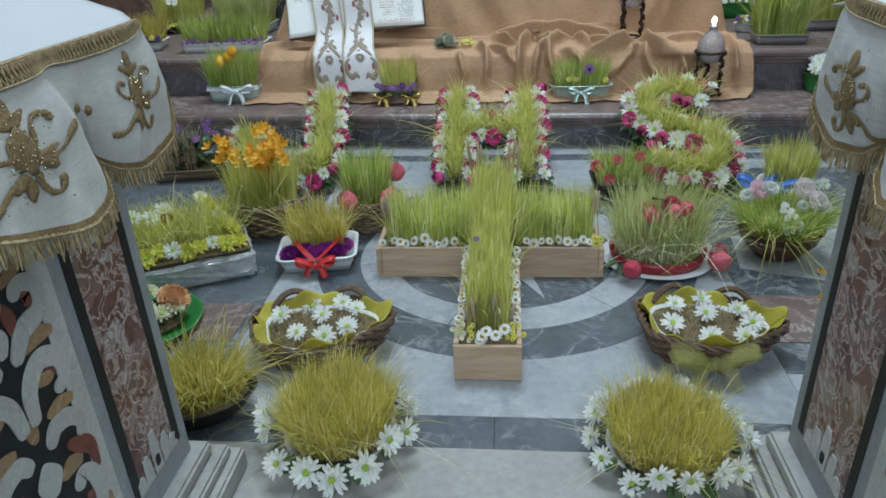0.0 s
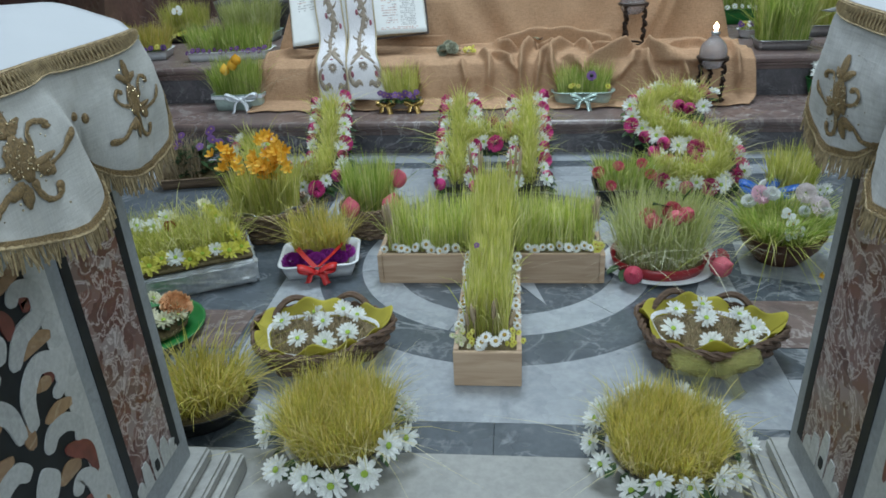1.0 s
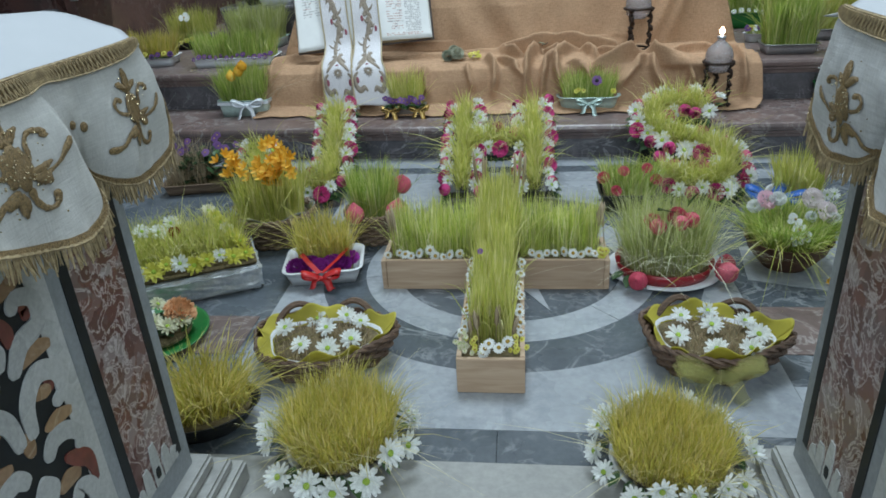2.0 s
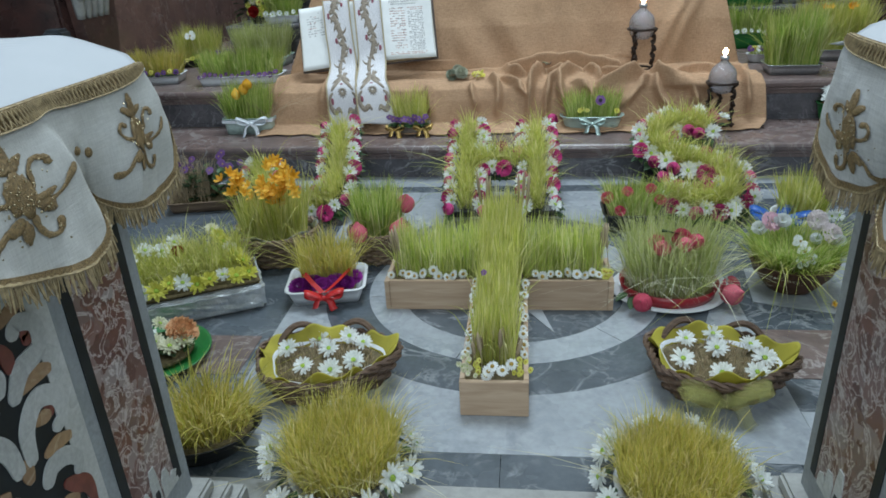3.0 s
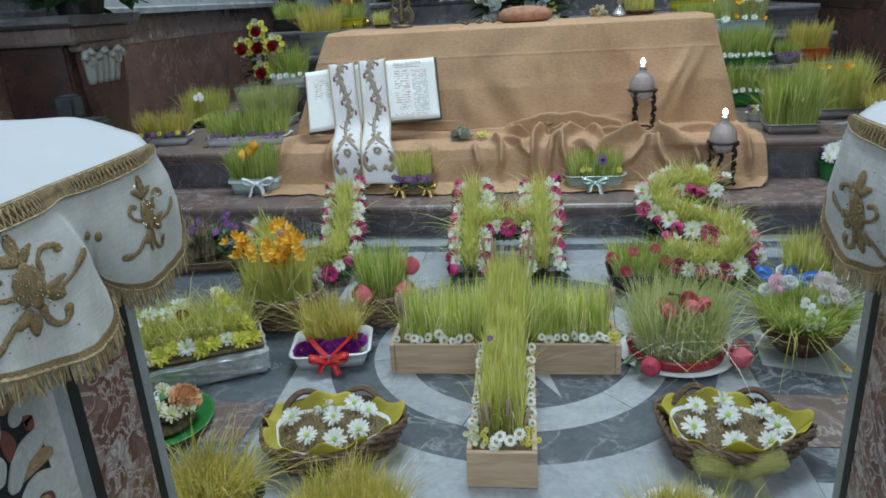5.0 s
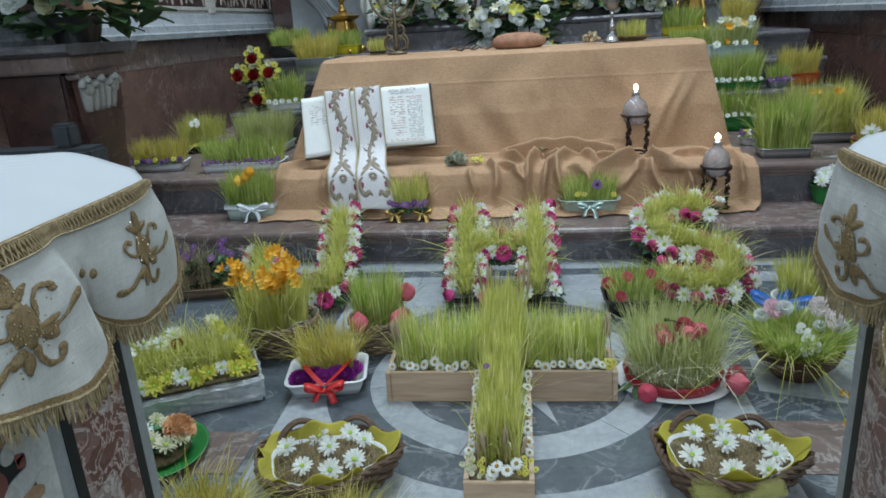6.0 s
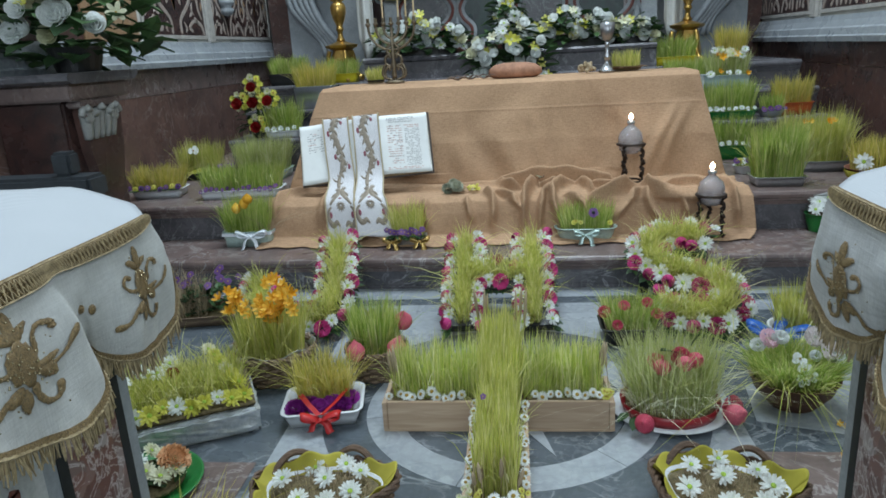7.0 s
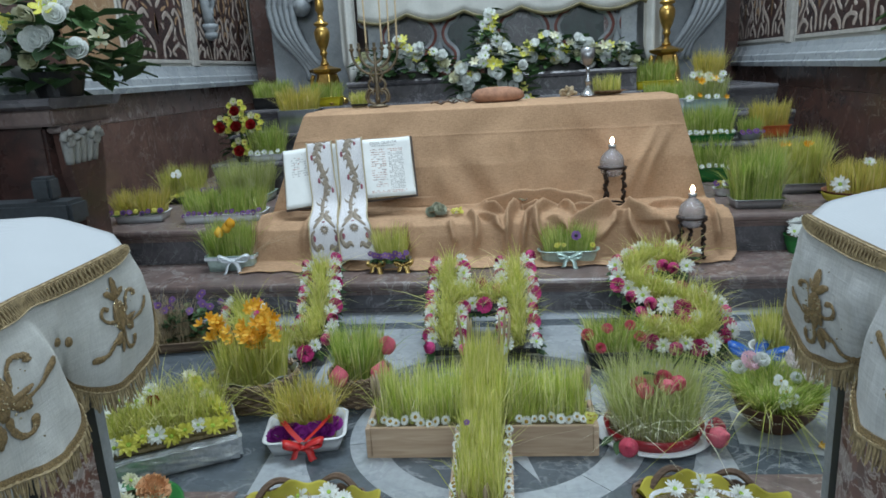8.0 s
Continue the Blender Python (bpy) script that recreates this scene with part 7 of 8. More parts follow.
soil(q_, 0.115, 0.065, 0.07, True)
grass(q_, in_rect(1500, -0.12, 0.12, -0.07, 0.07), 0.07, 0.18, GRASS_GREEN, 0.14, 0.15, 0.25, 0.08, 0.2)
grass(q_, in_rect(90, 0.06, 0.14, -0.07, 0.07), 0.05, 0.2, STRAW, 0.5, 0.5, 0.8, 0.4, 0.3)
for fx, fz in ((-0.045, 0.185), (0.02, 0.235), (0.0, 0.21)):
    bloom(q_, "orange_tulip", (fx, -0.06, fz), 0.042, (0.0, -0.3, 1))
part("ribbon", ribbon_bm([(-0.138, -0.02, 0.075), (-0.135, -0.085, 0.072), (0, -0.098, 0.07), (0.135, -0.085, 0.074), (0.14, -0.02, 0.078)], 0.016, (0, 0.1, 1)), RIB_WHITE, q_)
bow(q_, (0.03, -0.105, 0.062), 0.085, RIB_WHITE, 0, 1.1, 0.2)

q_ = pot("violet_pot", -0.51, 3.87, S1, 0, "small foil pot of grass and violets with gold bows")
tray(q_, 0.095, 0.06, 0.05, ALU, "tray")
soil(q_, 0.08, 0.045, 0.045, True)
grass(q_, in_rect(750, -0.08, 0.08, -0.04, 0.05), 0.045, 0.16, GRASS_LIME, 0.16, 0.15, 0.25, 0.05, 0.22)
leaves(q_, [((rnd.uniform(-0.1, 0.1), -0.055, 0.06), (rnd.uniform(-1, 1), -1, rnd.uniform(-0.2, 0.6))) for _ in range(36)], 0.045)
for i in range(11):
    bloom(q_, "violet", (-0.09 + 0.018 * i, -0.07, 0.085 + rnd.uniform(-0.015, 0.015)), 0.017, (0, -1, 0.4))
for sx_ in (-0.065, 0.075):
    bow(q_, (sx_, -0.08, 0.04), 0.05, RIB_GOLD, 0, 1.0, 0.4, "gold_bow")

q_ = pot("mint_tub", 0.395, 3.87, S1, -2, "mint foil tub of grass with ribbon and a violet anemone")
tray(q_, 0.145, 0.065, 0.075, PLASTIC_MINT, "tub", 0.05, 0.025, 0.01)
soil(q_, 0.12, 0.045, 0.065, True)
grass(q_, in_rect(1100, -0.12, 0.12, -0.05, 0.05), 0.065, 0.125, GRASS_GREEN, 0.16, 0.2, 0.25, 0.05, 0.22)
bloom(q_, "dark_violet", (0.035, -0.06, 0.155), 0.028, (0, -1, 0.4), 0)
for fx in (-0.05, -0.025, 0.115, -0.06):
    bloom(q_, "yellow_daisy", (fx, -0.055, 0.10 + rnd.uniform(0, 0.015)), 0.014, (0, -1, 0.4))
bow(q_, (0.0, -0.09, 0.05), 0.062, PLASTIC_MINT, 0, 1.0, 0.3)

q_ = pot("mum_pot", 1.53, 3.93, S1, 0, "green pot of white chrysanthemums")
dish(q_, 0.065, 0.065, 0.09, PLASTIC_GREEN, "pot", 1.25)
soil(q_, 0.055, 0.055, 0.085)
leaves(q_, [((rnd.uniform(-0.05, 0.05), rnd.uniform(-0.05, 0.05), 0.1), (rnd.uniform(-1, 1), rnd.uniform(-1, 1), 0.4)) for _ in range(26)], 0.05)
for i in range(9):
    bloom(q_, "white_mum", (rnd.uniform(-0.06, 0.10), rnd.uniform(-0.06, 0.05), 0.145 + rnd.uniform(-0.03, 0.02)), 0.034, (rnd.uniform(-0.5, 0.5), -0.7, 0.8))


# --- trays of grass on the higher steps ---
def grass_tray(x, y, z, sx, sy, h, vessel, blade, label, name="grass_tray", vh=0.05, n=900, turn=0, rim=None, rim_r=0.02, round_=False, wide=0.0016, spread=0.18):
    root = pot(name, x, y, z, turn, label)
    if round_:
        dish(root, sx, sy, vh, vessel, "dish", 1.15)
        soil(root, sx * 0.85, sy * 0.85, vh - 0.008)
        xy = in_disc(n, sx * 0.85, sy * 0.85)
    else:
        tray(root, sx, sy, vh, vessel, "tray", 0.025)
        soil(root, sx - 0.02, sy - 0.02, vh - 0.01, True)
        xy = in_rect(n, -sx + 0.015, sx - 0.015, -sy + 0.02, sy - 0.015)
    grass(root, xy, vh - 0.01, h, blade, 0.13, spread, 0.25, 0.06, 0.17, wide)
    if rim:
        k = max(3, int(2 * sx / (rim_r * 1.7)))
        for i in range(k):
            kind = rim[i % len(rim)]
            bloom(root, kind, (-sx + 2 * sx * (i + 0.5) / k, -sy - 0.004, vh + rim_r * 0.4 + rnd.uniform(-0.008, 0.012)), rim_r * rnd.uniform(0.6, 1.0), (rnd.uniform(-0.3, 0.3), -1, 0.6))
    return root


t_ = grass_tray(-2.09, 4.40, S2, 0.145, 0.09, 0.145, PLASTIC_WHITE, GRASS_YELLOW, "white tray of yellow grass with dark pansies", n=1200, turn=8, spread=0.25)
for i in range(9):
    bloom(t_, ("violet", "yellow_daisy", "dark_violet")[i % 3], (-0.15 + 0.036 * i, -0.095, 0.065 + rnd.uniform(-0.01, 0.01)), 0.018, (0, -1, 0.6))
leaves(t_, [((rnd.uniform(-0.15, 0.15), -0.08, 0.05), (rnd.uniform(-1, 1), -1, 0.3)) for _ in range(30)], 0.045)
grass_tray(-1.535, 4.31, S2, 0.235, 0.085, 0.145, PLASTIC_WHITE, GRASS_GREEN, "white tray of green grass edged with purple petals", n=1900, turn=3, rim=["violet"], rim_r=0.018)
grass_tray(-2.09, 5.00, S2, 0.145, 0.10, 0.20, PLASTIC_BLACK, GRASS_LIME, "black tray of lime grass edged with yellow flowers", spread=0.06, n=1200, turn=3, rim=["yellow_daisy", "yellow_mum"], rim_r=0.02)
w_ = grass_tray(-1.62, 4.93, S2, 0.17, 0.10, 0.21, PLASTIC_MINT, GRASS_PALE, "pale tub of fine pale grass", n=1500, spread=0.22, vh=0.06)
bloom(bpy.data.objects["grass_tray.002"], "white_orchid", (-0.01, -0.09, 0.20), 0.035, (0, -1, 0.4))
t_ = pot("dry_wreath", -1.85, 5.0, S2, 0, "dry brown twigs and pansies in a dish")
dish(t_, 0.11, 0.09, 0.04, BROWN_BOWL)
grass(t_, in_disc(350, 0.1, 0.08), 0.03, 0.12, STRAW, 0.6, 0.5, 0.9, 0.3, 0.3)
leaves(t_, [((rnd.uniform(-0.1, 0.1), rnd.uniform(-0.08, 0.08), 0.05), (rnd.uniform(-1, 1), rnd.uniform(-1, 1), 0.5)) for _ in range(40)], 0.045)
for i in range(5):
    bloom(t_, "violet", (rnd.uniform(-0.09, 0.09), -0.08, 0.09), 0.02, (0, -1, 0.6))

t_ = pot("rose_arrangement", -1.735, 5.24, S3, 0, "upright cross of red roses and yellow flowers")
dish(t_, 0.07, 0.07, 0.05, PLASTIC_BLACK, "dish", 1.2)
leaves(t_, [((rnd.uniform(-0.11, 0.11), rnd.uniform(-0.03, 0.05), rnd.uniform(0.06, 0.33)), (rnd.uniform(-1, 1), rnd.uniform(-0.6, 1), rnd.uniform(-0.3, 0.5))) for _ in range(130)], 0.07)
for fx, fz in ((0, 0.10), (0, 0.26), (-0.11, 0.26), (0.11, 0.27), (0.0, 0.37)):
    bloom(t_, "red_rose", (fx * 0.95, -0.07, fz - 0.02), 0.042, (0, -1, 0.15))
    for j in range(7):
        a = j * 0.9
        bloom(t_, ("yellow_mum", "yellow_daisy", "cream_mum")[j % 3], (fx + 0.05 * math.cos(a), -0.05, fz + 0.05 * math.sin(a)), 0.026, (0.3 * math.cos(a), -1, 0.3))
part("stems", tube([[((0, 0, 0.03), 0.012), ((0, -0.01, 0.36), 0.008)], [((-0.11, -0.01, 0.27), 0.007), ((0.11, -0.01, 0.27), 0.007)]], 6), LEAF, t_)

grass_tray(-1.56, 5.24, S3, 0.12, 0.08, 0.2, PLASTIC_WHITE, GRASS_GREEN, "white tray of green grass edged with white flowers", n=900, rim=["white_mum"], rim_r=0.028)
grass_tray(-1.40, 5.58, S4, 0.15, 0.09, 0.17, ALU, GRASS_YELLOW, "foil tray of yellowing grass", n=1000, vh=0.16)
grass_tray(-1.72, 5.98, S5, 0.15, 0.09, 0.13, PLASTIC_BLACK, GRASS_GREEN, "dark tray of short green grass", n=900, vh=0.09)
grass_tray(-1.27, 5.90, S5, 0.125, 0.08, 0.12, PLASTIC_YELLOW, GRASS_GREEN, "yellow tray of green grass", n=900, vh=0.07)

grass_tray(1.385, 4.13, S2, 0.125, 0.085, 0.24, ALU, GRASS_GREEN, "foil tray of tall green grass", n=2600, vh=0.05, turn=-4, spread=0.10)
t_ = grass_tray(1.70, 4.50, S2, 0.17, 0.10, 0.25, ALU, GRASS_LIME, "foil tray of tall lime grass with orange petals", n=2200, vh=0.06, turn=-4, spread=0.16)
for i in range(5):
    bloom(t_, "lily", (rnd.uniform(-0.08, 0.08), -0.06, 0.27), 0.02, (0, -0.8, 0.6))
t_ = grass_tray(1.325, 4.46, S2, 0.06, 0.05, 0.05, PLASTIC_WHITE, GRASS_GREEN, "small white cup of pansies", name="pansy_cup", n=150, vh=0.045, round_=True)
for i in range(6):
    bloom(t_, ("violet", "yellow_daisy", "white_orchid")[i % 3], (-0.05 + 0.02 * i, -0.03, 0.075), 0.02, (0, -0.9, 0.6))
grass_tray(1.385, 4.98, S2, 0.125, 0.07, 0.17, PLASTIC_GREEN, GRASS_GREEN, "green tray of grass with white flowers", n=800, rim=["white_mum"], rim_r=0.022, vh=0.09)
t_ = grass_tray(1.885, 4.12, S2, 0.165, 0.14, 0.15, TERRACOTTA, GRASS_YELLOW, "terracotta bowl of yellow grass wrapped in yellow cloth", name="terracotta_bowl", n=1700, vh=0.07, round_=True)
part("wrap", lathe([(0.9, 0.02), (1.0, 0.055), (0.98, 0.06), (0.86, 0.025)], 40, 0.168, 0.143, close=False, wobble=(lambda a, z: 1 + 0.015 * math.sin(a * 14))), PAPER_YELLOW, t_, "yellow cloth band", True)
bloom(t_, "white_mum", (-0.135, -0.105, 0.12), 0.05, (-0.6, -1, 0.2))
bloom(t_, "white_mum", (0.03, -0.03, 0.21), 0.03, (0, -0.5, 0.8))

grass_tray(1.425, 5.16, S3, 0.155, 0.07, 0.19, PLASTIC_GREEN, GRASS_GREEN, "green tray of grass with white flowers", n=1100, rim=["white_orchid", "white_mum"], rim_r=0.022)
t_ = grass_tray(1.69, 5.17, S3, 0.085, 0.06, 0.10, ALU, GRASS_GREEN, "foil cup of grass with violets", name="foil_cup", n=350, round_=True, rim=["violet"], rim_r=0.022)
grass_tray(1.85, 5.28, S3, 0.12, 0.07, 0.16, plain("orange_plastic", (0.5, 0.1, 0.02), 0.4), GRASS_YELLOW, "orange tub of yellow grass", n=900, vh=0.075)
t_ = grass_tray(1.50, 5.55, S4, 0.15, 0.08, 0.16, PLASTIC_MINT, GRASS_PALE, "pale tub of grass with orange and white flowers", n=700, rim=["white_mum", "lily", "white_orchid"], rim_r=0.03, vh=0.09)
for i in range(12):
    bloom(t_, ("white_mum", "lily", "cream_mum")[i % 3], (rnd.uniform(-0.1, 0.16), rnd.uniform(-0.08, 0.0), 0.2 + rnd.uniform(0, 0.07)), 0.03, (0, -0.9, 0.5))
grass_tray(1.245, 5.60, S4, 0.15, 0.09, 0.12, PLASTIC_WHITE, GRASS_GREEN, "white tray of green grass", n=900, vh=0.10)
grass_tray(1.63, 5.92, S5, 0.12, 0.09, 0.19, TERRACOTTA, GRASS_YELLOW, "clay pot of brown-yellow grass", name="clay_pot", n=900, round_=True, vh=0.06)
grass_tray(1.23, 5.90, S5, 0.15, 0.08, 0.15, PLASTIC_YELLOW, GRASS_GREEN, "yellow tray of green grass", n=900, vh=0.06)
TT = 0.9425
grass_tray(-0.82, 4.93, TT, 0.06, 0.045, 0.085, PLASTIC_BLACK, GRASS_LIME, "small dish of short lime grass", name="grass_dish", n=350, round_=True, vh=0.02)
t_ = grass_tray(0.73, 4.86, TT, 0.10, 0.055, 0.10, BROWN_BOWL, GRASS_LIME, "small dish of lime grass and dry leaves", name="grass_dish", n=420, round_=True, vh=0.025)
leaves(t_, [((rnd.uniform(-0.1, 0.12), -0.05, 0.02), (rnd.uniform(-1, 1), -0.6, 0.2)) for _ in range(22)], 0.05, "dry_leaves", STRAW)
# fallen yellow petals beside the rail
for x_, y_ in ((1.0, 2.345), (0.985, 2.36), (0.925, 2.195)):
    t_ = thing("fallen_flower", Matrix.Translation((x_, y_, 0.004)), "fallen yellow flower head on the marble floor", "flower", "fallen flowers")
    bloom(t_, "lily", (0, 0, 0.008), 0.013, (0.2, -0.8, 0.6))

# ---- lanterns on the steps ----
IRON = plain("wrought_iron", (0.035, 0.022, 0.016), 0.5, 0.6, 0.3, 80, 0.4)
CLEAR = bpy.data.materials.new("cut_glass")
CLEAR.use_nodes = True
c_ = CLEAR.node_tree.nodes["Principled BSDF"]
c_.inputs["Base Color"].default_value, c_.inputs["Roughness"].default_value = (0.86, 0.86, 0.90, 1), 0.14
c_.inputs["Transmission Weight"].default_value, c_.inputs["IOR"].default_value = 0.88, 1.42
bump(CLEAR.node_tree, c_, tex_noise(CLEAR.node_tree, 70, 3), 0.9, 0.008)
FLAME = bpy.data.materials.new("flame")
FLAME.use_nodes = True
f_ = FLAME.node_tree.nodes["Principled BSDF"]
f_.inputs["Emission Color"].default_value, f_.inputs["Emission Strength"].default_value = (1.0, 0.60, 0.36, 1), 30.0
f_.inputs["Base Color"].default_value = (1, 0.8, 0.5, 1)


def oil_lamp(x, y, z, turn):
    root = thing("oil_lamp", Matrix.Translation((x, y, z)) @ Matrix.Rotation(radians(turn), 4, "Z"), "lit glass oil lamp on a twisted wrought-iron stand", "lamp", "oil lamps")
    R, H = 0.060, 0.20
    for k in range(3):
        a = radians(90 + 120 * k)
        leg = [(Vector(((R + 0.006 * math.sin(i * 1.5)) * math.cos(a + 0.12 * math.sin(i * 1.1)), (R + 0.006 * math.sin(i * 1.5)) * math.sin(a + 0.12 * math.sin(i * 1.1)), H * i / 18)), 0.0105 + 0.004 * math.sin(i * 2.2)) for i in range(19)]
        part("leg", tube([leg], 6), IRON, root, "", True)
    for zz, rr, nm in ((0.007, 0.058, "foot_ring"), (H, 0.068, "top_ring")):
        part(nm, tube([[(Vector((rr * math.cos(t), rr * math.sin(t), zz)), 0.006) for t in (2 * math.pi * i / 28 for i in range(28))]], 6, True), IRON, root, "", True)
    part("glass_bowl", lathe([(0.01, 0.150), (0.038, 0.152), (0.056, 0.17), (0.062, 0.20), (0.062, 0.235), (0.053, 0.262), (0.032, 0.282), (0.018, 0.294), (0.016, 0.31), (0.013, 0.31), (0.015, 0.292), (0.029, 0.279), (0.050, 0.259), (0.058, 0.234), (0.058, 0.20), (0.052, 0.172), (0.036, 0.156), (0.01, 0.154)], 32, wobble=(lambda a, zz: 1 + 0.012 * math.sin(12 * a))), CLEAR, root, "clear cut-glass oil bowl", True)
    part("collar", lathe([(0.019, 0.305), (0.021, 0.309), (0.019, 0.318), (0.006, 0.322)], 20), ALU, root, "", True)
    part("wick", tube([[((0, 0, 0.318), 0.003), ((0, 0, 0.334), 0.0025)]], 6), PLASTIC_WHITE, root)
    part("flame", lathe([(0.002, 0.324), (0.008, 0.328), (0.0115, 0.335), (0.0105, 0.343), (0.006, 0.351), (0.001, 0.357)], 14), FLAME, root, "", True)
    return root


oil_lamp(0.650, 4.135, 0.402, 20)
oil_lamp(0.985, 3.83, 0.186, -10)

# ---- on the low altar ----
TT = 0.9425
SILVER = plain("silver", (0.42, 0.42, 0.43), 0.25, 0.95, 0.1, 30)
BRASS = plain("brass", (0.48, 0.30, 0.085), 0.28, 0.9, 0.25, 30, 0.2)
OLD_BRASS = plain("old_brass", (0.17, 0.135, 0.09), 0.42, 0.75, 0.3, 60, 0.3)
BREAD = plain("bread_crust", (0.33, 0.165, 0.10), 0.85, vary=0.3, scale=30, bumps=0.5)
root = thing("bread_loaf", Matrix.Translation((0.062, 4.74, TT)), "flat round brown loaf of bread", "bread")
part("crust", lathe([(0.03, 0.0), (0.13, 0.0), (0.16, 0.02), (0.155, 0.05), (0.12, 0.075), (0.07, 0.085), (0.01, 0.087)], 36, 1.0, 0.62, wobble=(lambda a, z: 1 + 0.03 * math.sin(3 * a) + 0.02 * math.sin(7 * a + z * 40))), BREAD, root, "", True)
root = thing("vine_twig", Matrix.Translation((-0.21, 4.70, TT)), "dry brown vine twig", "twig")
part("stem", tube([[((-0.13 + 0.26 * i / 12, 0.01 * math.sin(i), 0.012 + 0.008 * math.sin(i * 1.7)), 0.008 - 0.0004 * i) for i in range(13)]], 6), WICKER, root)
for k in range(5):
    part("side_twig", tube([[((-0.1 + 0.05 * k, 0, 0.012), 0.004), ((-0.07 + 0.05 * k, -0.02 * (-1) ** k, 0.028), 0.003), ((-0.04 + 0.05 * k, -0.03 * (-1) ** k, 0.02), 0.0015)]], 5), WICKER, root)
root = thing("chalice", Matrix.Translation((0.605, 4.78, TT)) @ Matrix.Scale(0.88, 4), "silver chalice with clear goblet cup", "chalice")
part("foot", lathe([(0.005, 0), (0.055, 0), (0.057, 0.008), (0.045, 0.02), (0.022, 0.05), (0.014, 0.07), (0.022, 0.09), (0.024, 0.105), (0.014, 0.12), (0.012, 0.17), (0.019, 0.19), (0.01, 0.2)], 28), SILVER, root, "", True)
part("cup", lathe([(0.012, 0.198), (0.03, 0.212), (0.044, 0.25), (0.05, 0.32), (0.047, 0.32), (0.041, 0.252), (0.026, 0.218), (0.004, 0.208)], 28), plain("dull_silver", (0.3, 0.3, 0.31), 0.3, 0.85, 0.2), root, "", True)
root = thing("grape_cluster", Matrix.Translation((0.49, 4.77, TT)), "small brown cluster of dry flowers", "dried flowers")
bm = bmesh.new()
for _ in range(42):
    a, r_ = rnd.uniform(0, 6.28), rnd.random() ** 0.5
    bmesh.ops.create_icosphere(bm, subdivisions=1, radius=0.013, matrix=Matrix.Translation((0.05 * r_ * math.cos(a), 0.035 * r_ * math.sin(a), 0.013 + 0.06 * rnd.random() * (1 - r_ * 0.6))))
part("cluster", bm, STRAW, root)["kind"] = "stuff"

root = thing("menorah", Matrix.Translation((-0.675, 4.80, TT)), "old brass seven-armed candlestick with thin pale tapers", "candelabrum")
part("foot", lathe([(0.005, 0), (0.062, 0.0), (0.064, 0.008), (0.050, 0.016), (0.02, 0.022)], 24, 1.0, 0.6), OLD_BRASS, root, "", True)
part("stem", lathe([(0.012, 0.02), (0.016, 0.05), (0.011, 0.08), (0.020, 0.11), (0.011, 0.14), (0.018, 0.17), (0.010, 0.20), (0.014, 0.235), (0.009, 0.26), (0.009, 0.34)], 18), OLD_BRASS, root, "", True)
for sg in (-1, 1):
    # openwork scrolls of the base
    for pts_ in ([(0.012, 0.02), (0.050, 0.035), (0.056, 0.075), (0.030, 0.10), (0.026, 0.075)], [(0.012, 0.10), (0.046, 0.115), (0.050, 0.150), (0.026, 0.170), (0.020, 0.148)], [(0.010, 0.17), (0.034, 0.185), (0.034, 0.215), (0.014, 0.225)], [(0.056, 0.03), (0.072, 0.06), (0.060, 0.10), (0.046, 0.115)]):
        part("base_scroll", tube([[((sg * a_, 0.0, b_), 0.0088) for a_, b_ in smooth_line(pts_, 5)]], 6), OLD_BRASS, root, "", True)
WAX = plain("wax", (0.60, 0.46, 0.27), 0.6, vary=0.08)
for k in range(3):
    R = 0.047 * (k + 1)
    part("arm", tube([[((R * math.cos(t), 0, 0.335 + (0.055 + 0.72 * R - 0.02) * math.sin(t)), 0.0082) for t in (math.pi + math.pi * i / 24 for i in range(25))]], 6), OLD_BRASS, root, "", True)
for k in range(-3, 4):
    x_ = k * 0.047
    part("socket", lathe([(0.004, 0.325), (0.007, 0.335), (0.016, 0.348), (0.016, 0.356), (0.009, 0.360), (0.010, 0.385), (0.007, 0.386)], 12), OLD_BRASS, root).location.x = x_
    if k in (-1, 1, 2, 3):
        c_ = part("taper", tube([[((0, 0, 0.375), 0.0055), ((0.002 * k, 0, 0.66), 0.0045)]], 8), WAX, root)
        c_.location.x = x_

root = thing("dried_flowers", Matrix.Translation((-0.262, 4.055, 0.412)), "faded grey-green dried roses with yellow sprigs on burlap", "dried flowers")
for fx, fy, fz, r_ in ((-0.045, 0.0, 0.0, 0.034), (0.005, -0.012, 0.012, 0.036), (-0.015, 0.028, 0.02, 0.032)):
    bloom(root, "dry_rose", (fx, fy, fz), r_ * 0.85, (0.2, -0.8, 0.5))
for i in range(16):
    bloom(root, "yellow_daisy", (0.05 + 0.075 * rnd.random(), rnd.uniform(-0.02, 0.03), rnd.uniform(-0.01, 0.02)), 0.010, (rnd.uniform(-1, 1), -0.8, 0.8))
leaves(root, [((rnd.uniform(-0.05, 0.10), rnd.uniform(-0.02, 0.02), 0.0), (rnd.uniform(-1, 1), -0.5, rnd.uniform(-0.1, 0.5))) for _ in range(18)], 0.04, "dry_leaves", STRAW)

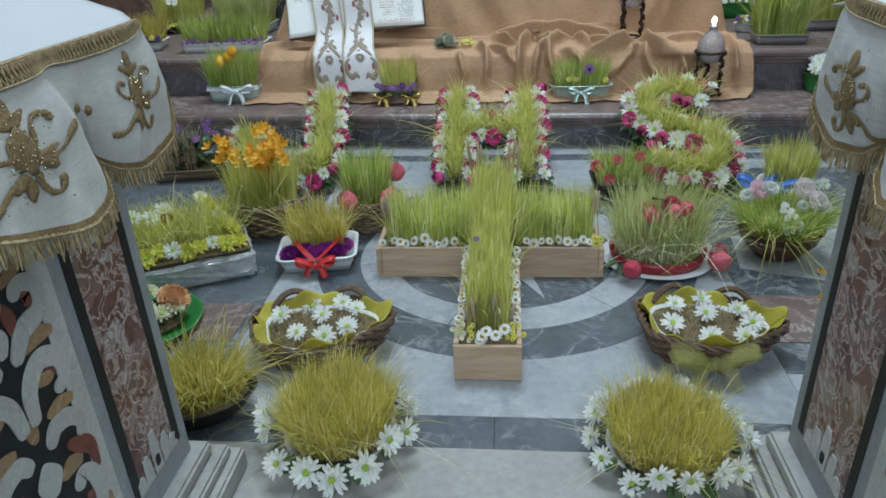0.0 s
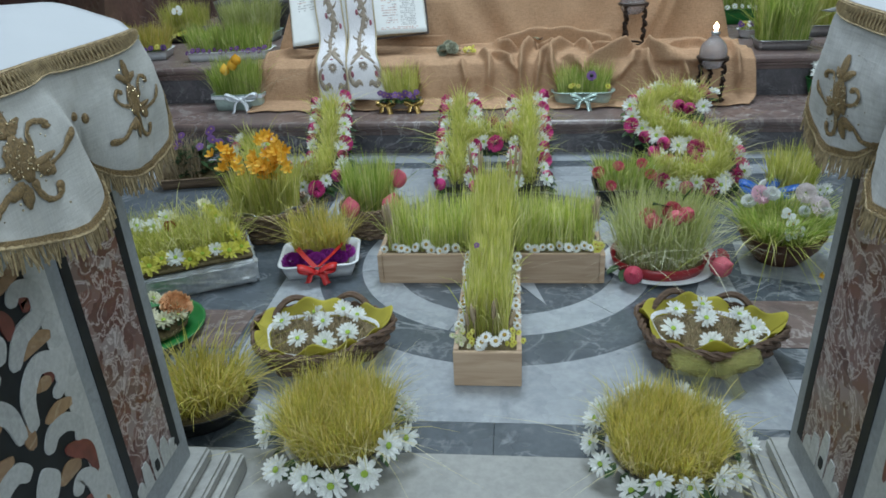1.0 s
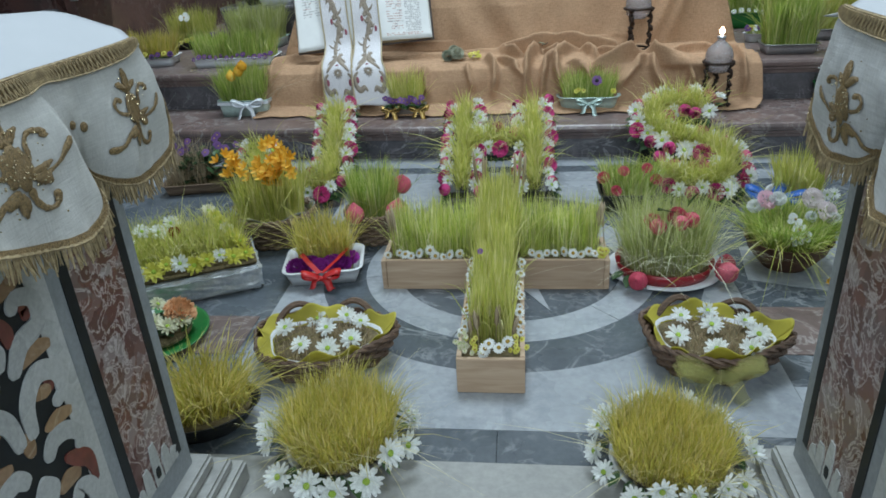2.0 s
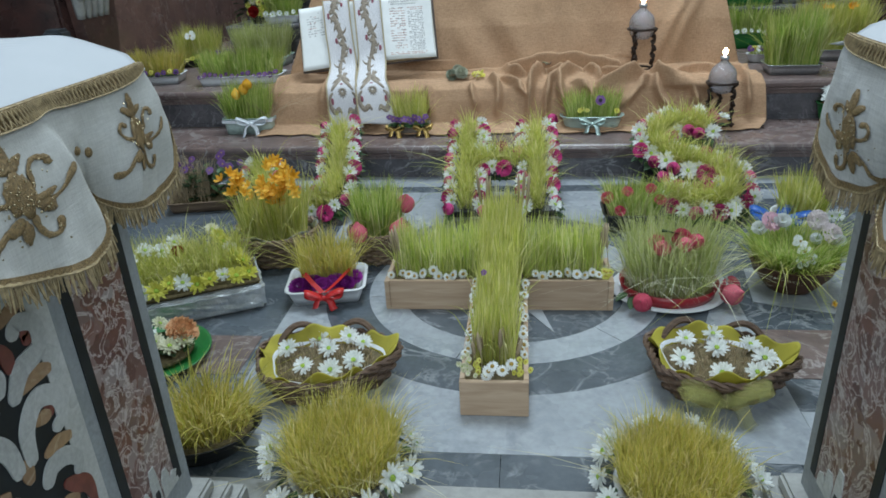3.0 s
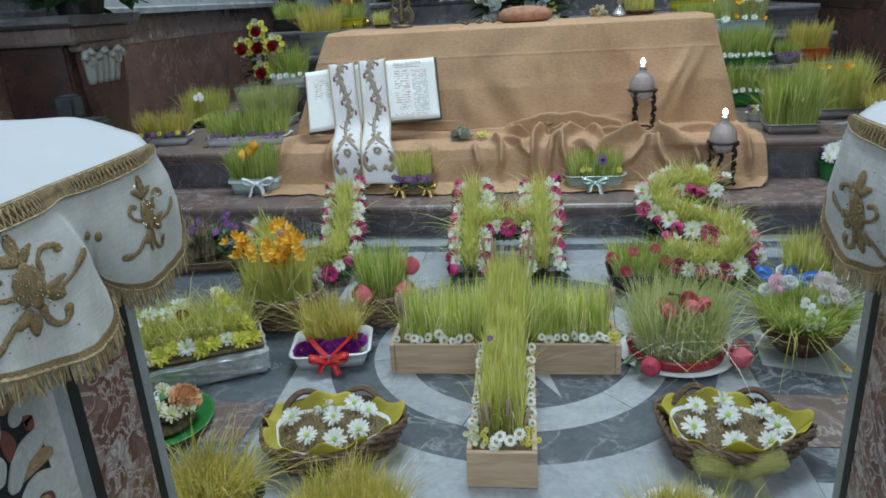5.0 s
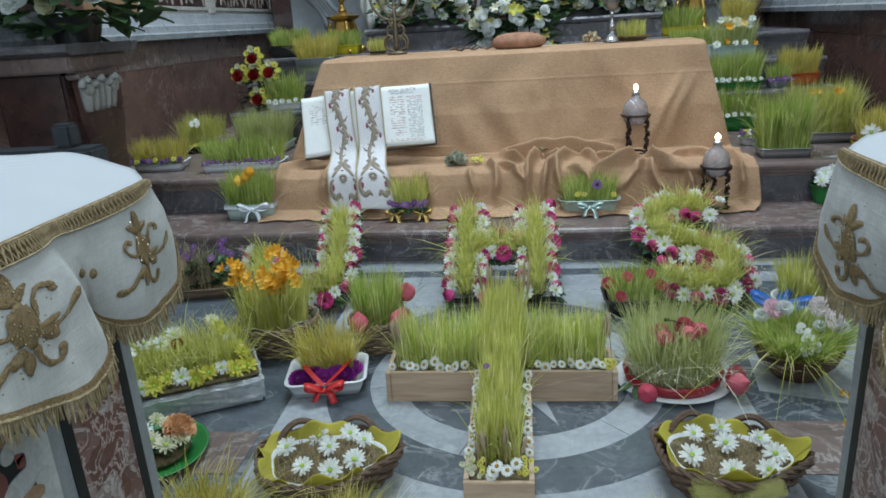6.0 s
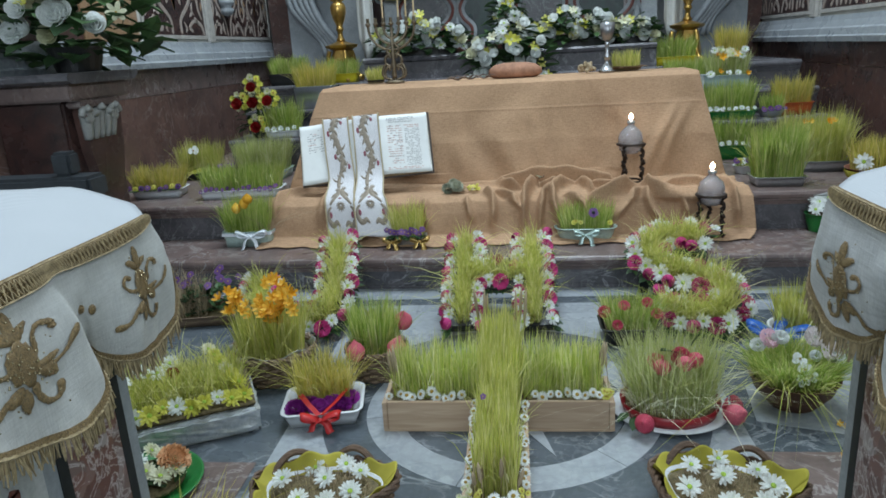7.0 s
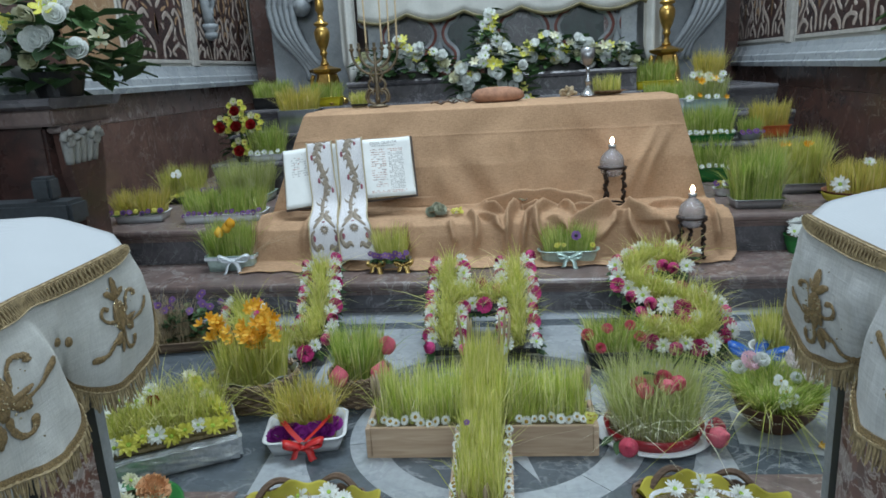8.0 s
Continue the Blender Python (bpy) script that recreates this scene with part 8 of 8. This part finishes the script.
# ---- main altar behind ----
root = tagged(thing("gradine", SF, "dark veined marble ledge before the altar", "altar ledge"), kind="structure")
part("shelf", sweep_x([(5.86, 0.9205), (5.86, 1.045), (5.835, 1.055), (5.83, 1.075), (5.84, 1.09), (6.3, 1.09), (6.3, 0.9205)], -1.16, 1.02), DARK_MARBLE, root)
part("plinth", block(-1.16, 1.02, 5.835, 5.858, 0.9205, 0.955), DARK_MARBLE, root)
MENSA = Matrix.Translation((0.0, 0.0, 0.0))
root = thing("high_altar", SF, "baroque altar with polychrome marble frontal and linen valance", "altar")
part("frontal", block(-1.06, 1.08, 6.32, 6.9, 1.09, 2.05), BRECCIA, root, "mottled red marble frontal")
for xs in (-1.06, 0.96):
    part("corner_pier", block(xs, xs + 0.12, 6.27, 6.319, 1.09, 2.05, 0.006), WHITE_MARBLE, root)
for xs in (-0.90, -0.45, 0.0, 0.45):
    part("frontal_panel", block(xs, xs + 0.38, 6.300, 6.319, 1.20, 1.62, 0.005), GREEN_MARBLE if xs in (-0.45, 0.45) else DARK_MARBLE, root)
    part("panel_border", block(xs - 0.02, xs + 0.40, 6.306, 6.319, 1.18, 1.199), WHITE_MARBLE, root)
for xs in (-0.475, -0.025, 0.425, 0.93, -0.97):
    for sg in (-1, 1):
        scroll_ = [(xs + sg * 0.030, 1.17), (xs + sg * 0.105, 1.20), (xs + sg * 0.120, 1.28), (xs + sg * 0.050, 1.36), (xs + sg * 0.030, 1.44), (xs + sg * 0.075, 1.52), (xs + sg * 0.135, 1.55), (xs + sg * 0.140, 1.62)]
        for nm, w_, mt, lift in (("scroll_border", 0.036, WHITE_MARBLE, 0.014), ("scroll_inlay", 0.013, INLAY_RED, 0.018)):
            line_ = round_ends(smooth_line([(a_, b_, w_) for a_, b_ in scroll_], 6))
            part(nm, relief([line_], lambda a_, b_, o: Vector((a_, 6.298 - o, b_)), ((-1, 0), (-0.9, lift), (0.9, lift), (1, 0))), mt, root, "", True)
    part("scroll_drop", lathe([(0.004, 1.20), (0.024, 1.24), (0.030, 1.30), (0.012, 1.38), (0.022, 1.44), (0.004, 1.52)], 14, 1.0, 0.5), WHITE_MARBLE, root, "", True).matrix_local = Matrix.Translation((xs, 6.296, 0))
part("white_band", block(-0.93, 0.95, 6.290, 6.305, 1.145, 1.178, 0.004), WHITE_MARBLE, root)
part("red_band", block(-0.93, 0.95, 6.300, 6.312, 1.10, 1.144, 0.003), INLAY_RED, root)
part("mensa", block(-1.25, 1.27, 6.22, 6.95, 2.051, 2.13, 0.01), WHITE_MARBLE, root)


def valance(u, v):
    x = -1.12 + 2.26 * u
    low = 1.585 - 0.06 * abs(math.sin(u * math.pi * 5.0 + 0.35)) 
    return Vector((x, 6.205 + 0.012 * math.sin(x * 21) * v, 2.135 - (2.135 - low) * v))


part("valance", sheet(valance, 150, 10, 0.002), LINEN, root, "scalloped linen valance", True)
part("valance_hem", tube([[(valance(i / 150, 1.0) + Vector((0, -0.004, 0)), 0.014) for i in range(151)]], 6), plain("olive_trim", (0.13, 0.11, 0.05), 0.7, vary=0.2), root)
for sx_, x0_ in ((-1, -1.12), (1, 1.10)):
    part("cloth_fall", sheet(lambda u, v, sx_=sx_, x0_=x0_: Vector((x0_ + sx_ * (0.02 + 0.16 * u), 6.21 + 0.03 * math.sin(u * 9) + 0.1 * u, 2.12 - (0.86 + 0.18 * math.sin(u * 3.1)) * v)), 20, 14, 0.002), LINEN, root, "hanging side cloth", True)


def scroll_console(x, sgn):
    r_ = thing("carved_volute", Matrix.Identity(4), "grey marble carved scroll bracket", "bracket", "scroll brackets")
    cx, cz = x - sgn * 0.06, 1.76
    for k in range(5):
        q = 0.09 + 0.055 * k
        path = [(Vector((cx + sgn * -q * math.cos(a), 6.86 + 0.012 * k, cz + q * math.sin(a))), 0.033) for a in (radians(20 + 12 * i) for i in range(16))]
        p0 = path[-1][0]
        p1, p2, p3 = p0 + Vector((sgn * 0.01, 0, -0.2)), Vector((cx - sgn * 0.02, p0.y, cz - 0.42)), Vector((cx - sgn * (0.24 - 0.06 * k), p0.y, cz - 0.64))
        for i in range(1, 13):
            t = i / 12
            path.append((p0 * (1 - t) ** 3 + p1 * 3 * t * (1 - t) ** 2 + p2 * 3 * t * t * (1 - t) + p3 * t ** 3, 0.033 - 0.006 * t))
        part("scroll_rib", tube([path], 8), PED_GREY, r_, "", True)
    part("scroll_eye", lathe([(0.01, -0.07), (0.07, -0.06), (0.09, 0.0), (0.02, 0.05)], 20), PED_GREY, r_, "", True).matrix_local = Matrix.Translation((cx, 6.85, cz)) @ Matrix.Rotation(radians(90), 4, "X")
    part("backing", block(x - 0.28, x + 0.28, 7.0, 7.35, 0.366, 2.6), PED_GREY, r_)


scroll_console(-1.72, -1)
scroll_console(1.78, 1)
for nm, x0_, x1_ in (("pier", -1.42, -1.14), ("pier", 1.16, 1.46)):
    setting(part("altar_pier", block(x0_, x1_, 6.6, 7.2, 0.9205, 3.2, 0.01), PED_GREY, None), "grey marble pier beside the altar", "pier")
back = part("altar_backdrop", block(-2.35, 2.35, 7.5, 7.8, 0.366, 4.2), RED_MARBLE, None)
setting(back, "dark red marble wall behind the altar", "wall")


def candlestick(x, y, z, s=1.0):
    r_ = thing("altar_candlestick", Matrix.Translation((x, y, z)), "tall gilt brass altar candlestick on three scroll feet", "candlestick", "altar candlesticks")
    for k in range(3):
        a = radians(-90 + 120 * k + 25)
        d = Vector((math.cos(a), math.sin(a), 0))
        part("foot", tube([[(d * (0.17 - 0.03 * math.sin(t * 5)) * (1 - 0.5 * t) + Vector((0, 0, 0.02 + 0.22 * t)), 0.024 - 0.008 * t) for t in (i / 10 for i in range(11))]], 7), BRASS, r_, "", True)
        part("claw", lathe([(0.004, 0), (0.03, 0.004), (0.038, 0.025), (0.026, 0.048), (0.005, 0.055)], 14), BRASS, r_, "", True).location = d * 0.175
    part("base", lathe([(0.03, 0.05), (0.115, 0.07), (0.10, 0.15), (0.07, 0.24), (0.125, 0.262), (0.13, 0.28), (0.07, 0.295), (0.03, 0.31)], 6), BRASS, r_)
    part("stem", lathe([(0.03, 0.31), (0.035, 0.32), (0.02, 0.34), (0.018, 0.38), (0.03, 0.395), (0.03, 0.405), (0.022, 0.42), (0.045, 0.47), (0.058, 0.52), (0.06, 0.56), (0.05, 0.585), (0.032, 0.60), (0.058, 0.615), (0.056, 0.628), (0.024, 0.645), (0.02, 0.70), (0.034, 0.72), (0.032, 0.78), (0.022, 0.9), (0.03, 1.0), (0.06, 1.02), (0.02, 1.05)], 24), BRASS, r_, "", True)
    part("candle", tube([[((0, 0, 1.05), 0.02), ((0, 0, 1.5), 0.019)]], 14), WAX, r_)
    return r_


candlestick(-1.29, 6.02, 0.9205)
candlestick(1.345, 6.05, 0.9205)

# ---- bouquets ----
def bouquet(name, m, label, n, spread, kinds, size, n_leaf, leaf_size, vessel):
    r_ = thing(name, m, label, "flower arrangement", "flower arrangements")
    if vessel:
        part("vessel", vessel, PLASTIC_BLACK, r_)
    sx_, sy_, z0, z1 = spread
    spots = []
    for _ in range(n_leaf):
        a, q = rnd.uniform(0, 6.28), rnd.random() ** 0.5
        spots.append(((sx_ * q * math.cos(a), sy_ * q * math.sin(a), rnd.uniform(z0, z0 + (z1 - z0) * (1 - 0.55 * q))), (math.cos(a) + rnd.uniform(-0.6, 0.6), math.sin(a) + rnd.uniform(-0.6, 0.6) - 0.3, rnd.uniform(-0.3, 0.9))))
    leaves(r_, spots, leaf_size)
    for i in range(n):
        q = rnd.uniform(-1, 1)
        zt = z0 + (z1 - z0) * (1 - 0.55 * abs(q)) * rnd.uniform(0.12, 1.0)
        kind = kinds[i % len(kinds)]
        bloom(r_, kind, (sx_ * q, -sy_ * rnd.uniform(0.8, 1.2) * (1 - 0.3 * q * q), zt), size * (0.8 if kind in ("tulip",) else 1) * rnd.uniform(0.8, 1.15), (q * 0.6, -1, rnd.uniform(0.1, 0.8)))
    return r_


WF = ["white_rose", "white_mum", "yellow_lily", "white_rose", "cream_rose", "white_ruffle", "yellow_lily", "white_rose", "white_mum", "pale_lily"]
for x_, w_, z_ in ((-0.66, 0.34, 0.30), (0.50, 0.36, 0.30), (0.93, 0.16, 0.2)):
    bouquet("altar_flowers", Matrix.Translation((x_, 5.98, 1.091)), "long arrangement of white and yellow altar flowers", int(58 * w_ / 0.34), (w_, 0.10, 0.03, z_), WF, 0.040, int(200 * w_ / 0.34), 0.11, lathe([(0.02, 0), (1.0, 0), (1.05, 0.05), (0.02, 0.05)], 24, w_ * 0.8, 0.07))
bouquet("altar_flowers", Matrix.Translation((0.02, 5.66, S4 + 0.001)), "tall central arrangement of white and yellow flowers", 54, (0.28, 0.12, 0.08, 0.62), WF, 0.043, 190, 0.12, lathe([(0.02, 0), (0.10, 0), (0.14, 0.1), (0.02, 0.1)], 24))
bouquet("altar_flowers", Matrix.Translation((0.02, 5.94, 1.091)), "upright spray of white and yellow flowers", 40, (0.10, 0.06, 0.06, 0.50), ["white_mum", "yellow_lily", "white_mum", "white_mum"], 0.036, 90, 0.11, lathe([(0.02, 0), (0.05, 0), (0.06, 0.06), (0.02, 0.06)], 20))

# ---- side console with a bouquet ----
root = thing("side_console", Matrix.Identity(4), "carved marble side altar console with carved leaves", "console table")
part("slab", sweep_x([(3.5, 1.085), (3.5, 1.105), (3.515, 1.118), (4.12, 1.118), (4.12, 1.105), (4.10, 1.085), (4.08, 1.07), (3.53, 1.07)], -2.41, -1.955), DARK_MARBLE, root, "dark moulded slab")
part("frieze", block(-2.41, -1.985, 3.55, 4.06, 0.99, 1.069, 0.01), BROWN_MARBLE, root)
part("body", block(-2.41, -2.06, 3.58, 4.0, 0.166, 0.989, 0.012), BLACK_RED, root)
part("bracket", sweep_x([(3.70, 0.166), (3.70, 0.60), (3.66, 0.74), (3.64, 0.985), (3.98, 0.985), (3.95, 0.74), (3.91, 0.60), (3.91, 0.166)], -2.059, -2.005), RED_MARBLE, root)
part("abacus", block(-2.06, -1.975, 3.60, 3.93, 0.955, 0.988, 0.008), BROWN_MARBLE, root)
for k in range(5):
    # carved leaves that rise from the bracket and curl over
    yk, big = 3.665 + 0.05 * k, 1.0 - 0.16 * (k % 2)
    leaf_ = [(Vector((-2.012 + 0.012 * math.sin(t * 2.5) + 0.045 * max(0, t - 0.55) ** 1.2 * 2, yk + 0.012 * (k - 2) * t, 0.80 + 0.15 * big * math.sin(t * 2.0))), 0.012 + 0.017 * math.sin(math.pi * (0.15 + 0.75 * t))) for t in (i / 12 for i in range(13))]
    part("carved_leaf", tube([leaf_], 8), CREAM_MARBLE, root, "pale carved marble leaf", True)
for sg in (-1, 1):
    turn_ = [(Vector((-1.985, 3.765 + sg * (0.115 + (0.048 - 0.0022 * i) * math.cos(i * 0.5)), 0.915 + (0.048 - 0.0022 * i) * math.sin(i * 0.5))), 0.017 - 0.0005 * i) for i in range(19)]
    part("carved_volute", tube([turn_], 8), CREAM_MARBLE, root, "pale carved marble scroll", True)
bouquet("bouquet", Matrix.Translation((-2.08, 3.80, 1.119)), "large bouquet of white and yellow flowers with dark leaves", 34, (0.36, 0.26, 0.04, 0.62), ["white_rose", "cream_rose", "yellow_lily", "white_rose", "white_ruffle", "pale_lily", "white_rose", "white_mum"], 0.056, 170, 0.16, lathe([(0.02, 0), (0.10, 0), (0.13, 0.12), (0.02, 0.12)], 24))
root = thing("side_console", Matrix.Translation((2.13, 3.86, 0)), "dark marble side console by the wall", "console table")
part("slab", block(-0.12, 0.13, -0.4, 0.2, 0.86, 0.90, 0.01), DARK_MARBLE, root)
part("body", block(-0.05, 0.13, -0.35, 0.15, 0.166, 0.859, 0.01), RED_MARBLE, root)
r_ = bouquet("bouquet", Matrix.Translation((2.10, 3.72, 0.901)), "large dark-leaved bouquet by the wall", 0, (0.18, 0.2, 0.15, 0.65), ["white_rose"], 0.06, 120, 0.17, lathe([(0.02, 0), (0.07, 0), (0.09, 0.12), (0.02, 0.12)], 24))

# dark crucifix-like stand base beside the rail
SLATE = plain("dark_iron", (0.03, 0.036, 0.042), 0.5, 0.2, 0.3, 40, 0.2)
root = thing("metal_stand", Matrix.Translation((-1.93, 3.2, 0.0025)), "dark grey metal stand with a stubby post", "stand")
part("base", block(-0.32, 0.24, -0.14, 0.14, 0.0, 0.05, 0.01), SLATE, root)
part("column", block(-0.2, 0.12, -0.08, 0.08, 0.05, 0.60, 0.015), SLATE, root)
part("bar", block(-0.38, 0.225, -0.07, 0.07, 0.601, 0.70, 0.015), SLATE, root)
part("post", block(0.05, 0.135, -0.04, 0.04, 0.701, 0.80, 0.012), SLATE, root)

# carved stone bracket on the panelled wall
root = thing("wall_carving", Matrix.Translation((-2.375, 6.5, 1.50)) @ Matrix.Scale(0.85, 4), "white carved stone drapery bracket on the inlaid wall", "carving")
part("scroll", tube([[(Vector((0.02, 0.07 * math.cos(i * 0.42) * (1 - i * 0.02), 0.34 + 0.11 * math.sin(i * 0.42) * (1 - i * 0.02))), 0.034 + 0.008 * math.sin(i * 1.3)) for i in range(22)]], 8), PED_GREY, root, "", True)
part("shaft", tube([[((0.0, -0.09, 0.55), 0.03), ((0.0, -0.08, 0.38), 0.035), ((0.01, -0.04, 0.22), 0.05), ((0.01, 0.0, 0.17), 0.055)]], 10), PED_GREY, root, "", True)
part("drop", lathe([(0.02, 0.0), (0.06, 0.02), (0.075, 0.06), (0.05, 0.085), (0.08, 0.11), (0.085, 0.15), (0.03, 0.17)], 20), PED_GREY, root, "", True)
